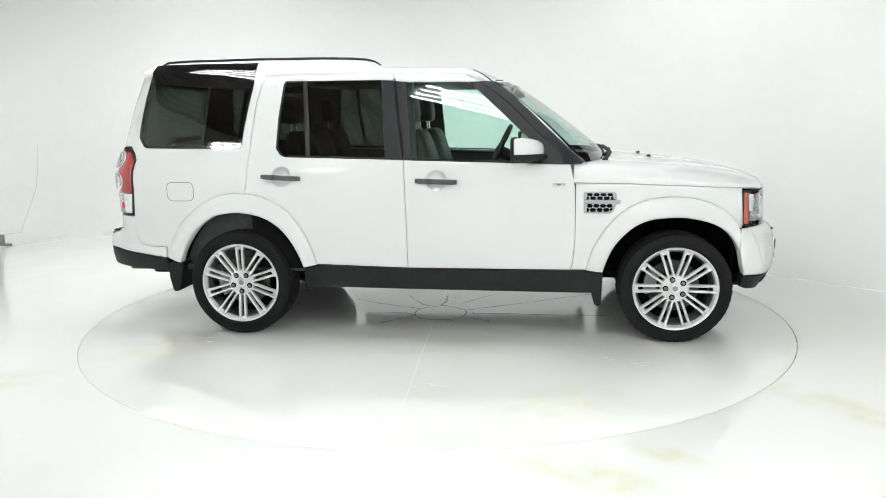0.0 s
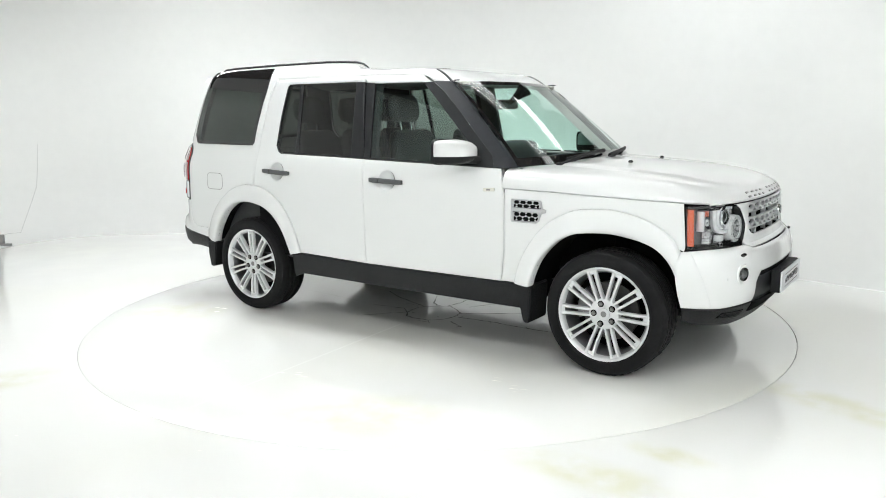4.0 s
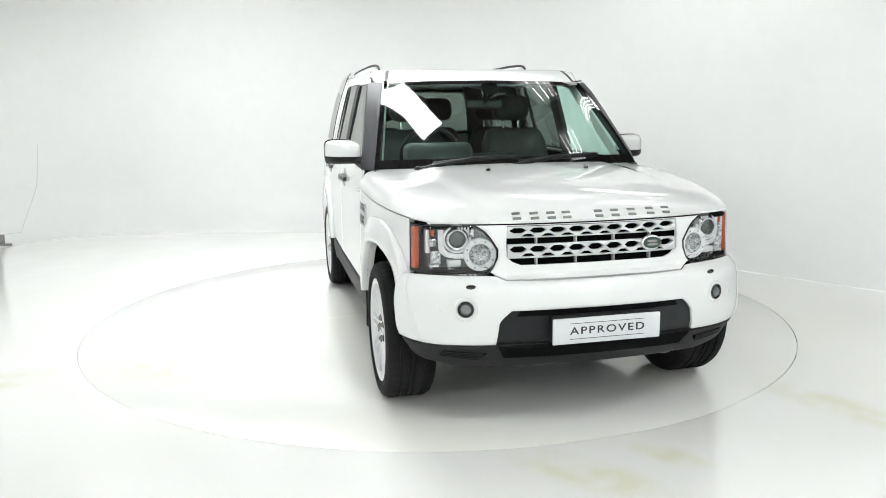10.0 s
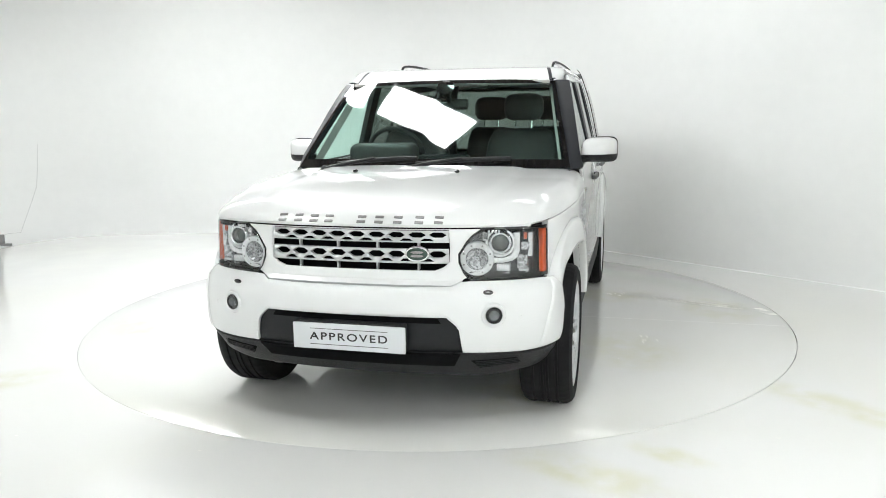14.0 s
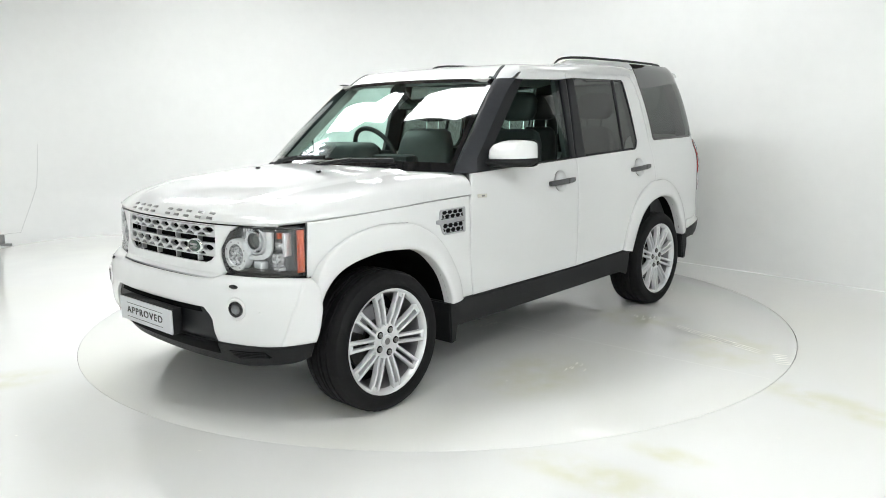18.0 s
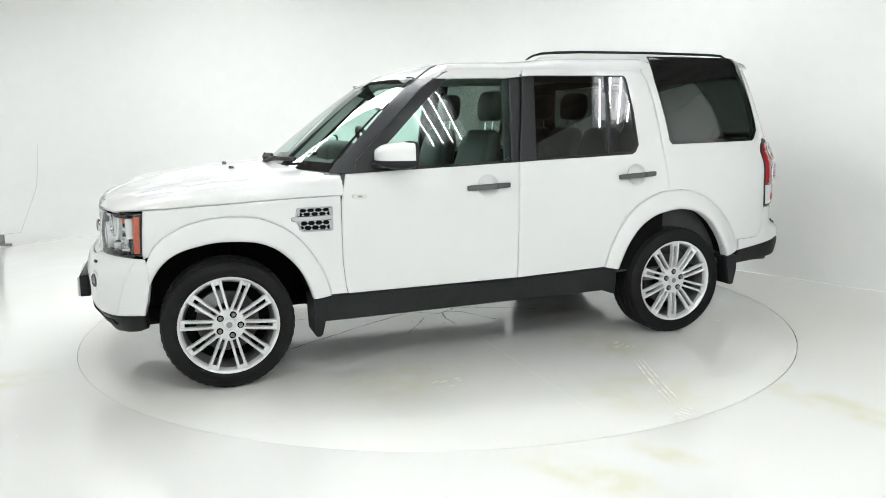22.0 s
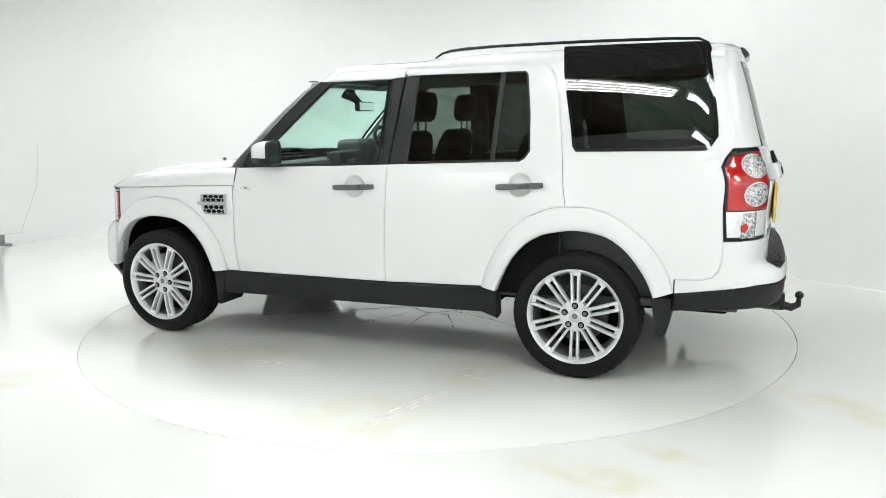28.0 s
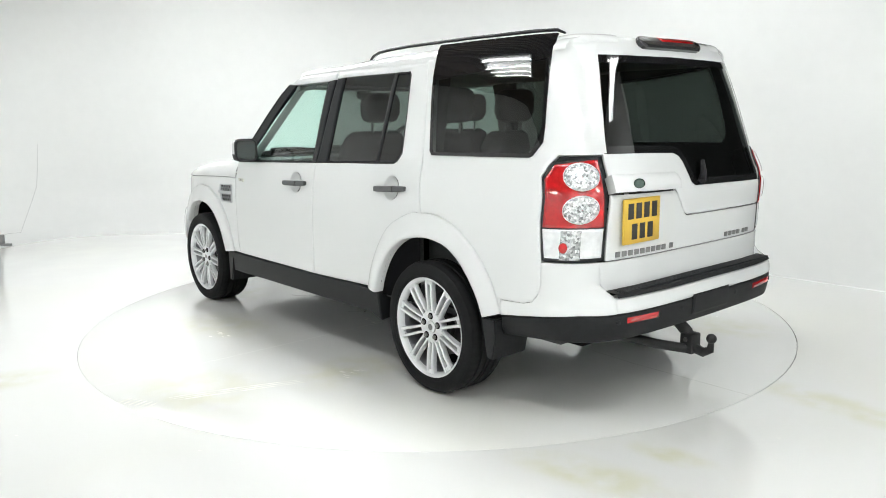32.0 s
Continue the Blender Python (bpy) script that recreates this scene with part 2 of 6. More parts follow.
def loft(rows, closed=False, caps=False):
    """A skin over rows of points of one length."""
    bm = bmesh.new()
    vs = [[bm.verts.new(p) for p in r] for r in rows]
    n = len(rows[0])
    for a, b in zip(vs, vs[1:]):
        for i in range(n if closed else n - 1):
            j = (i + 1) % n
            q = [a[i], a[j], b[j], b[i]]
            if len({tuple(round(c, 6) for c in v.co) for v in q}) >= 3:
                bm.faces.new(q)
    if caps and closed:
        bm.faces.new(list(reversed(vs[0])))
        bm.faces.new(vs[-1])
    return bm


def box(x0, x1, y0, y1, z0, z1, bevel=0.004, seg=2, bm=None):
    own = bm is None
    b = bmesh.new()
    g = bmesh.ops.create_cube(b, size=1)
    bmesh.ops.scale(b, vec=(x1 - x0, y1 - y0, z1 - z0), verts=g["verts"])
    bmesh.ops.translate(b, vec=((x0 + x1) / 2, (y0 + y1) / 2, (z0 + z1) / 2), verts=g["verts"])
    if bevel:
        bmesh.ops.bevel(b, geom=b.edges[:] + b.verts[:], offset=bevel, segments=seg, affect="EDGES", profile=0.5)
    if own:
        return b
    merge(bm, b)
    return bm


def merge(bm, other):
    me = bpy.data.meshes.new("tmp")
    other.to_mesh(me)
    other.free()
    bm.from_mesh(me)
    bpy.data.meshes.remove(me)
    return bm


def lathe(profile, n=48, axis="y", closed=False):
    """A turned form: profile of (radius, height) round an axis."""
    rows = []
    for k in range(n):
        a = 2 * math.pi * k / n
        c, s = math.cos(a), math.sin(a)
        if axis == "y":
            rows.append([(r * c, h, r * s) for r, h in profile])
        elif axis == "x":
            rows.append([(h, r * c, r * s) for r, h in profile])
        else:
            rows.append([(r * c, r * s, h) for r, h in profile])
    bm = loft(rows + [rows[0]])
    bmesh.ops.remove_doubles(bm, verts=bm.verts, dist=1e-6)
    bmesh.ops.recalc_face_normals(bm, faces=bm.faces)
    return bm


def tube(path, r, n=8, flat=1.0):
    """A round bar along a path."""
    path = [Vector(p) for p in path]
    rows = []
    for i, p in enumerate(path):
        d = (path[min(i + 1, len(path) - 1)] - path[max(i - 1, 0)]).normalized()
        u = d.cross(Vector((0, 0, 1)))
        u = u.normalized() if u.length > 1e-4 else Vector((1, 0, 0))
        w = u.cross(d)
        rr = r[i] if isinstance(r, (list, tuple)) else r
        rows.append([p + u * math.cos(2 * math.pi * k / n) * rr + w * math.sin(2 * math.pi * k / n) * rr * flat for k in range(n)])
    bm = loft(rows, closed=True, caps=True)
    bmesh.ops.recalc_face_normals(bm, faces=bm.faces)
    return bm


def prism(outline, onto, deep):
    """A flat form of thickness along onto's third argument."""
    bm = bmesh.new()
    a = [bm.verts.new(onto(u, v, 0)) for u, v in outline]
    b = [bm.verts.new(onto(u, v, deep)) for u, v in outline]
    bm.faces.new(a)
    bm.faces.new(list(reversed(b)))
    n = len(a)
    for i in range(n):
        bm.faces.new((a[i], b[i], b[(i + 1) % n], a[(i + 1) % n]))
    bmesh.ops.recalc_face_normals(bm, faces=bm.faces)
    return bm
# ---- the studio ----
def floor_material(name, marks):
    """White painted floor with greenish stains, scuffs and, on the turntable, cracks."""
    m = material(name, (0.855, 0.860, 0.845), 0.34)
    nt = m.node_tree
    b = nt.nodes["Principled BSDF"]
    tc = nt.nodes.new("ShaderNodeTexCoord")

    def noise_mask(scale, lo, hi, stretch=(1, 1, 1), detail=5):
        mp = nt.nodes.new("ShaderNodeMapping")
        mp.inputs["Scale"].default_value = stretch
        nt.links.new(tc.outputs["Object"], mp.inputs["Vector"])
        n = nt.nodes.new("ShaderNodeTexNoise")
        n.inputs["Scale"].default_value = scale
        n.inputs["Detail"].default_value = detail
        nt.links.new(mp.outputs[0], n.inputs["Vector"])
        r = nt.nodes.new("ShaderNodeMapRange")
        r.inputs["From Min"].default_value, r.inputs["From Max"].default_value = lo, hi
        nt.links.new(n.outputs["Fac"], r.inputs["Value"])
        return r.outputs[0]

    def tint(prev, mask, color, amount):
        mul = nt.nodes.new("ShaderNodeMath")
        mul.operation = "MULTIPLY"
        mul.inputs[1].default_value = amount
        nt.links.new(mask, mul.inputs[0])
        mx = nt.nodes.new("ShaderNodeMix")
        mx.data_type = "RGBA"
        nt.links.new(mul.outputs[0], mx.inputs[0])
        if prev is None:
            mx.inputs[6].default_value = (0.855, 0.860, 0.845, 1)
        else:
            nt.links.new(prev, mx.inputs[6])
        mx.inputs[7].default_value = (*color, 1)
        return mx.outputs[2]

    def stain(cx, cy, rx, ry, turn):
        """A soft worn patch with a ragged edge."""
        mp = nt.nodes.new("ShaderNodeMapping")
        mp.vector_type = "TEXTURE"
        mp.inputs["Location"].default_value = (cx, cy, 0)
        mp.inputs["Rotation"].default_value = (0, 0, radians(turn))
        mp.inputs["Scale"].default_value = (rx, ry, 1)
        nt.links.new(tc.outputs["Object"], mp.inputs["Vector"])
        ln = nt.nodes.new("ShaderNodeVectorMath")
        ln.operation = "LENGTH"
        nt.links.new(mp.outputs[0], ln.inputs[0])
        fall = nt.nodes.new("ShaderNodeMapRange")
        fall.interpolation_type = "SMOOTHSTEP"
        fall.inputs["From Min"].default_value, fall.inputs["From Max"].default_value = 1.0, 0.25
        nt.links.new(ln.outputs["Value"], fall.inputs["Value"])
        mul = nt.nodes.new("ShaderNodeMath")
        mul.operation = "MULTIPLY"
        nt.links.new(fall.outputs[0], mul.inputs[0])
        nt.links.new(noise_mask(6.0, 0.30, 0.62), mul.inputs[1])
        return mul.outputs[0]

    c = tint(None, noise_mask(0.55, 0.45, 0.75), (0.80, 0.80, 0.70), 0.5)
    patches = [(2.02, -2.02, 0.62, 0.20, -55), (0.62, -2.72, 0.50, 0.20, -36), (1.0, -2.55, 0.25, 0.12, -40), (-2.6, -1.5, 0.5, 0.25, 30)] if not marks else [(-0.45, 2.1, 0.55, 0.45, 20), (0.75, 1.45, 0.55, 0.40, 10), (-0.75, 1.3, 0.35, 0.5, 0), (0.9, -1.9, 0.6, 0.35, 40), (1.6, 0.9, 0.5, 0.35, -20), (-1.7, -1.1, 0.55, 0.4, 30)]
    for p in patches:
        c = tint(c, stain(*p), (0.75, 0.745, 0.56), 0.75 if not marks else 0.55)
    nt.links.new(c, b.inputs["Base Color"])
    rr = nt.nodes.new("ShaderNodeMapRange")
    rr.inputs["To Min"].default_value, rr.inputs["To Max"].default_value = 0.12, 0.20
    nt.links.new(noise_mask(2.2, 0.3, 0.7), rr.inputs["Value"])
    nt.links.new(rr.outputs[0], b.inputs["Roughness"])
    b.inputs["Coat Weight"].default_value = 0.6
    b.inputs["Coat Roughness"].default_value = 0.07
    return m


FLOOR = floor_material("white_floor_paint", 0)
TABLE = floor_material("white_turntable_paint", 1)
SEAM = material("dark_floor_seam", (0.52, 0.52, 0.50), 0.8)
JOINT = material("painted_joint", (0.73, 0.735, 0.71), 0.6)
CRACK = material("dirty_crack", (0.10, 0.10, 0.09), 0.9, vary=0.3, scale=20)
SCUFF = material("yellowed_tyre_mark", (0.75, 0.745, 0.69), 0.5, vary=0.25, scale=14)


def ring_strip(name, r0, r1, z, mat, n=160):
    bm = bmesh.new()
    a = [[bm.verts.new((r * math.cos(2 * math.pi * k / n), r * math.sin(2 * math.pi * k / n), z)) for r in (r0, r1)] for k in range(n)]
    for k in range(n):
        p, q = a[k], a[(k + 1) % n]
        bm.faces.new((p[0], p[1], q[1], q[0]))
    return bm


def build_floor():
    n, big = 160, 9.5
    bm = bmesh.new()
    inner = [bm.verts.new((RING_X + 0.002 + (RING_R + 0.0028) * math.cos(2 * math.pi * k / n), RING_Y - 0.0018 + (RING_R + 0.0028) * math.sin(2 * math.pi * k / n), 0)) for k in range(n)]
    low = [bm.verts.new((v.co.x, v.co.y, -0.06)) for v in inner]
    outer = []
    for k in range(n):
        a = 2 * math.pi * k / n
        c, s = math.cos(a), math.sin(a)
        f = big / max(abs(c), abs(s))
        outer.append(bm.verts.new((f * c, f * s, 0)))
    for k in range(n):
        j = (k + 1) % n
        bm.faces.new((inner[k], outer[k], outer[j], inner[j]))
        bm.faces.new((low[k], inner[k], inner[j], low[j]))
    ob = link("floor", bm, FLOOR, smooth=30)
    tagged(ob, "white painted studio floor with faint yellow-green stains", "floor", kind="structure")
    bm = ring_strip("x", RING_R - 0.03, RING_R + 0.03, -0.05, SEAM)
    pit = link("trim", bm, SEAM, smooth=0)
    pit.location = (RING_X, RING_Y, 0)
    rnd = random.Random(8)
    for k in range(46):
        x, y = rnd.uniform(-3.4, 3.4), rnd.uniform(-4.3, -1.6)
        if math.hypot(x - RING_X, y - RING_Y) < RING_R + 0.05:
            continue
        d, h = rnd.uniform(0.005, 0.022), rnd.uniform(-0.6, 0.6)
        b = bmesh.new()
        b.faces.new([b.verts.new(p) for p in ((x, y, 0.001), (x + d, y + h * d - 0.002, 0.001), (x + 1.7 * d, y + 0.3 * h * d, 0.001), (x + d, y + h * d + 0.003, 0.001))])
        part("speck", b, SCUFF, ob, smooth=0)
    tagged(pit, "dark gap round the turntable edge", "trim", kind="structure")


def build_turntable():
    """A flat disc with a rolled edge; joints, cracks and marks lie on it."""
    prof = [(0.0, 0.0), (0.6, 0.0), (1.2, 0.0), (1.9, 0.0), (RING_R - 0.004, 0.0), (RING_R - 0.001, -0.001), (RING_R, -0.003), (RING_R, -0.05)]
    bm = lathe(prof, 160, "z")
    disc = link("turntable", bm, TABLE, smooth=30)
    tagged(disc, "round white painted turntable with cracks at its centre", "turntable")
    rnd = random.Random(5)

    def strip(name, pts, w, mat, z=0.0012):
        b = bmesh.new()
        vs = []
        for i, p in enumerate(pts):
            p = Vector(p)
            d = (Vector(pts[min(i + 1, len(pts) - 1)]) - Vector(pts[max(i - 1, 0)])).normalized()
            u = Vector((-d.y, d.x)) * (w[i] if isinstance(w, list) else w)
            vs.append((b.verts.new((p.x + u.x, p.y + u.y, z)), b.verts.new((p.x - u.x, p.y - u.y, z))))
        for a, c in zip(vs, vs[1:]):
            b.faces.new((a[1], c[1], c[0], a[0]))
        return part(name, b, mat, disc, smooth=0)

    # straight joints between the boards
    for a in (90.7, 272.0):
        c, s = math.cos(radians(a)), math.sin(radians(a))
        strip("board_joint", [(c * 0.42, s * 0.42), (c * 1.4, s * 1.4), (c * 2.50, s * 2.50)], 0.0016, JOINT)
    seam = material("dirty_joint", (0.40, 0.40, 0.37), 0.8, vary=0.25, scale=8)
    for line in ([(-0.514, -0.142), (-1.1, -0.07), (-1.80, -0.02), (-2.518, -0.03)],):
        strip("board_joint", line, [0.0022, 0.0020, 0.0018, 0.0018], seam)
    # cracks that run out from the centre
    main = [
            [(-0.15, -0.196), (-0.163, -0.08), (-0.139, 0.007), (-0.051, 0.072), (0.041, 0.125), (0.123, 0.072), (0.219, -0.011)],
            [(0.219, -0.011), (0.234, -0.12), (0.195, -0.241), (0.111, -0.301), (-0.019, -0.308), (-0.093, -0.279), (-0.15, -0.196)],
            [(0.219, -0.011), (0.333, 0.051), (0.533, 0.172), (0.769, 0.31), (1.011, 0.465), (1.219, 0.594)],
            [(0.25, -0.117), (0.38, -0.104), (0.591, -0.1), (0.849, -0.112), (1.13, -0.099), (1.284, -0.11)],
            [(-0.15, -0.196), (-0.243, -0.115), (-0.514, -0.142)],
            [(-0.139, 0.007), (-0.302, 0.08), (-0.488, 0.153), (-0.7, 0.279)],
            [(-0.142, 0.147), (-0.215, 0.28), (-0.295, 0.436)],
            [(0.007, 0.119), (0.037, 0.254), (0.029, 0.442)],
            [(0.17, 0.172), (0.247, 0.31), (0.333, 0.424), (0.418, 0.556)],
            [(0.276, -0.237), (0.368, -0.292), (0.43, -0.327)],
            [(0.126, -0.298), (0.183, -0.365)],
            [(-0.145, -0.214), (-0.228, -0.275), (-0.376, -0.44)],
            [(-0.154, 0.159), (-0.077, 0.103), (-0.019, 0.086)]]
    for line in main:
        pts, w = [], []
        for p, q in zip(line, line[1:]):
            for k in range(5):
                t = k / 5
                pts.append((p[0] + (q[0] - p[0]) * t + rnd.uniform(-0.006, 0.006), p[1] + (q[1] - p[1]) * t + rnd.uniform(-0.006, 0.006)))
        pts.append(line[-1])
        w = [rnd.uniform(0.0016, 0.0062) for _ in pts]
        strip("crack", pts, w, CRACK, 0.0016)
    # flaked chips along the cracks
    for k in range(26):
        p = rnd.choice(rnd.choice(main))
        x, y = p[0] + rnd.gauss(0, 0.05), p[1] + rnd.gauss(0, 0.05)
        a, d = rnd.uniform(0, 6.3), rnd.uniform(0.01, 0.035)
        strip("chip", [(x, y), (x + d * 0.5 * math.cos(a), y + d * 0.5 * math.sin(a)), (x + d * math.cos(a + 0.4), y + d * math.sin(a + 0.4))], [0.002, rnd.uniform(0.003, 0.008), 0.001], CRACK, 0.0018)
    # rubbed tread marks
    for k in range(6):
        t = k / 5
        x, y = -0.346 - 0.163 * t, 2.475 - 0.082 * t
        strip("tyre_mark", [(x - 0.010, y + 0.030), (x, y), (x + 0.016, y - 0.045)], [0.004, 0.009, 0.004], SCUFF, 0.0010)
    for k in range(3):
        o = 0.03 * k
        strip("tyre_mark", [(-0.745 + o, 1.609 + o * 0.3), (-0.66 + o, 1.85), (-0.575 + o, 2.10), (-0.52 + o, 2.28)], [0.002, 0.006, 0.008, 0.002], SCUFF, 0.0010)
    for x0, y0, n in ((-0.81, 1.32, 9), (0.45, 1.52, 6), (0.06, 0.56, 5), (1.3, -1.2, 6), (-1.5, -0.9, 6), (0.2, -1.7, 5)):
        for k in range(n):
            x, y = x0 + rnd.gauss(0, 0.05), y0 + rnd.gauss(0, 0.035)
            strip("tyre_mark", [(x, y), (x + 0.02, y + 0.012), (x + 0.05, y + 0.016)], [0.001, rnd.uniform(0.003, 0.006), 0.001], SCUFF, 0.0010)
    for k in range(40):
        r, a = 2.45 * math.sqrt(rnd.random()), rnd.uniform(0, 6.3)
        x, y, d = r * math.cos(a), r * math.sin(a), rnd.uniform(0.006, 0.02)
        strip("speck", [(x, y), (x + d, y + d * rnd.uniform(-0.6, 0.6)), (x + 1.8 * d, y)], [0.0005, rnd.uniform(0.001, 0.003), 0.0005], SCUFF, 0.0010)
    return disc


WALL_H = 3.16


def wall_run(name, path, cove, label, h=WALL_H, thick=0.12):
    """A wall along a plan path, its foot rounded by the cove radius, with a real back."""
    n = len(path)
    rows = []
    for i in range(n):
        p = Vector(path[i])
        d = (Vector(path[min(i + 1, n - 1)]) - Vector(path[max(i - 1, 0)])).normalized()
        nrm = Vector((-d.y, d.x))
        r = cove[i] if isinstance(cove, (list, tuple)) else cove
        sec = []
        for k in range(11):
            a = math.pi / 2 * k / 10
            sec.append((r - r * math.sin(a), -0.0006 + r - r * math.cos(a)))
        sec += [(0, r + (h - r) * k / 4) for k in range(1, 5)]
        sec += [(-thick, h), (-thick, -0.02)]
        rows.append([(p.x + nrm.x * s, p.y + nrm.y * s, z) for s, z in sec])
    ob = link(name, loft(rows), WALL, smooth=35)
    return tagged(ob, label, "wall", kind="structure")


def arc(cx, cy, r, a0, a1, n=12):
    return [(cx + r * math.cos(radians(a0 + (a1 - a0) * k / n)), cy + r * math.sin(radians(a0 + (a1 - a0) * k / n))) for k in range(n + 1)]


def build_walls():
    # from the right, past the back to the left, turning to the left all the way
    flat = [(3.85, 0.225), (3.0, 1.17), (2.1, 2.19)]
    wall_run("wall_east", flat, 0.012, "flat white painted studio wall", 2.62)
    path = [(2.1, 2.19), (1.2, 3.2), (0.40, 4.10)] + arc(-1.246, 2.64, 2.2, 41.6, 90, 20) + [(-2.5, 4.84), (-3.6, 4.84)] + arc(-4.0, 3.04, 1.8, 90, 178, 16)
    cove = [0.012] * 3 + [0.02 + 0.03 * k for k in range(21)] + [0.62] * (len(path) - 24)
    wall_run("wall_north", path, cove, "white painted studio wall curving into the floor")
    wall_run("wall_west", [(-5.8, 3.16), (-5.8, -2.0), (-5.8, -9.0)], 0.05, "white painted side wall of the studio", 4.2)
    # the southeast wall is unseen, added in white to bounce light from the right
    wall_run("wall_southeast_bounce", [(5.9, -8.95), (5.9, -5.0), (5.9, -2.3)], 0.05, "white painted side wall of the studio", 4.2)
    back = link("wall_south", box(-6.0, 6.0, -8.1, -8.0, 0, 4.2, 0), WALL, smooth=0)
    tagged(back, "white painted wall behind the camera", "wall", kind="structure")
    # dark upper walls that close the hall
    upper = material("dark_upper_wall", (0.05, 0.052, 0.05), 0.8, vary=0.2, scale=3)
    for nm, a in (("wall_upper_north", (-6.2, 6.2, 5.3, 5.5)), ("wall_upper_south", (-6.2, 6.2, -9.4, -9.2)), ("wall_upper_west", (-6.3, -6.1, -9.2, 5.5)), ("wall_upper_east", (6.1, 6.3, -9.2, 5.5))):
        ob = link(nm, box(*a, 0, 4.4, 0), upper, smooth=0)
        tagged(ob, "dark hall wall above the white studio walls", "wall", kind="structure")
    # corrugated dark ceiling
    xs = np.arange(-6.2, 6.21, 0.1)
    rows = [[(x, y, 4.3 + (0.10 if int(round((x + 6.2) / 0.1)) % 4 < 3 else 0)) for x in xs] for y in (-9.2, -4, 0, 5.5)]
    c = link("ceiling", loft(rows), CEILING, smooth=0)
    tagged(c, "dark ribbed metal ceiling of the hall", "ceiling", kind="structure")


def build_strip_light(name_label, m, tubes=5, length=2.6, spacing=0.13, glowing=None):
    root = new("strip_light")
    tagged(root, name_label, "ceiling light", "fluorescent ceiling lights")
    w = spacing * tubes / 2
    part("housing", box(-length / 2 - 0.04, length / 2 + 0.04, -w - 0.02, w + 0.02, 0.03, 0.09, 0.008), HOUSING, root)
    for k in range(tubes):
        y = -w + spacing * (k + 0.5)
        t = part("tube", tube([(-length / 2, y, 0), (0, y, 0), (length / 2, y, 0)], 0.0085, 8), glowing or TUBE, root, "glowing white fluorescent tube")
        for s in (-1, 1):
            part("tube_holder", box(s * length / 2 - 0.02, s * length / 2 + 0.02, y - 0.015, y + 0.015, -0.02, 0.035, 0.003), HOUSING, t)
    for x in (-length * 0.35, length * 0.35):
        part("hanger", tube([(x, 0, 0.08), (x, 0, 4.41 - m.translation.z)], 0.004, 6), CABLE, root)
    root.matrix_world = m
    return root


def build_light_panel(m, sx, sy):
    root = new("light_panel")
    tagged(root, "large white glowing light box hung over the turntable", "light box", "overhead light boxes")
    part("diffuser", box(-sx / 2, sx / 2, -sy / 2, sy / 2, 0, 0.01, 0.0), PANEL_GLOW, root, "glowing white diffuser", smooth=0)
    for a in ((-sx / 2 - 0.03, -sx / 2, -sy / 2 - 0.03, sy / 2 + 0.03), (sx / 2, sx / 2 + 0.03, -sy / 2 - 0.03, sy / 2 + 0.03), (-sx / 2, sx / 2, -sy / 2 - 0.03, -sy / 2), (-sx / 2, sx / 2, sy / 2, sy / 2 + 0.03)):
        part("frame_bar", box(*a, -0.01, 0.07, 0.004), HOUSING, root)
    part("back_plate", box(-sx / 2, sx / 2, -sy / 2, sy / 2, 0.05, 0.065, 0), HOUSING, root, smooth=0)
    for x in (-sx * 0.4, sx * 0.4):
        part("hanger", tube([(x, 0, 0.06), (x, 0, 4.41 - m.translation.z)], 0.004, 6), CABLE, root)
    root.matrix_world = m
    return root


def build_corner_bits():
    """The post and cable at the studio's far edge."""
    root = new("stand_post")
    tagged(root, "thin dark stand with a small foot by the white wall", "stand")
    part("post", tube([(0, 0, 0.05), (0, 0, 0.6), (0, 0, 1.15)], 0.03, 10), BLACK_TRIM, root)
    part("foot", box(-0.06, 0.16, -0.03, 0.03, 0, 0.03, 0.006), CABLE, root)
    part("clamp", box(-0.03, 0.08, -0.03, 0.03, 0.03, 0.14, 0.008), CABLE, root)
    root.location = (-5.30, 3.38, 0)
    ob = link("wall_cable", tube([(-5.371, 3.671, 0.102), (-5.324, 3.763, 0.102), (-5.264, 3.845, 0.095), (-5.308, 4.116, 0.291), (-5.289, 4.256, 0.481), (-5.252, 4.316, 0.638), (-5.232, 4.336, 0.858), (-5.209, 4.358, 1.186)], 0.0022, 6), PALE_CABLE)
    tagged(ob, "thin grey cable running up the white wall", "cable")


build_floor()
turntable = build_turntable()
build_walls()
build_corner_bits()
# ---- the car's shape ----
side_z = spline([(0.25, 0.895), (0.35, 0.912), (0.45, 0.924), (0.60, 0.930), (0.85, 0.930), (1.02, 0.924), (1.12, 0.912), (1.18, 0.899), (1.24, 0.880), (1.45, 0.830), (1.70, 0.764), (1.755, 0.744), (1.80, 0.722), (1.832, 0.690), (1.846, 0.645), (1.854, 0.58)])
side_x = spline([(-2.4, 0.085), (-2.15, 0.045), (-1.75, 0.012), (-1.3, 0.0), (0.0, 0.0), (1.2, 0.0), (1.55, 0.03), (1.87, 0.095), (2.1, 0.25)])


def S(x, z):
    return side_z(z) - side_x(x)


glass_z = spline([(1.15, 0.9040), (1.30, 0.8675), (1.45, 0.8300), (1.60, 0.7912), (1.70, 0.7640), (1.76, 0.7475), (1.80, 0.7360), (1.83, 0.7255), (1.85, 0.7050)])


quarter_z = spline([(1.15, 0.905), (1.24, 0.881), (1.35, 0.860), (1.45, 0.8395), (1.55, 0.8165), (1.65, 0.7880), (1.72, 0.7645), (1.78, 0.7430), (1.82, 0.7250), (1.85, 0.7000)])


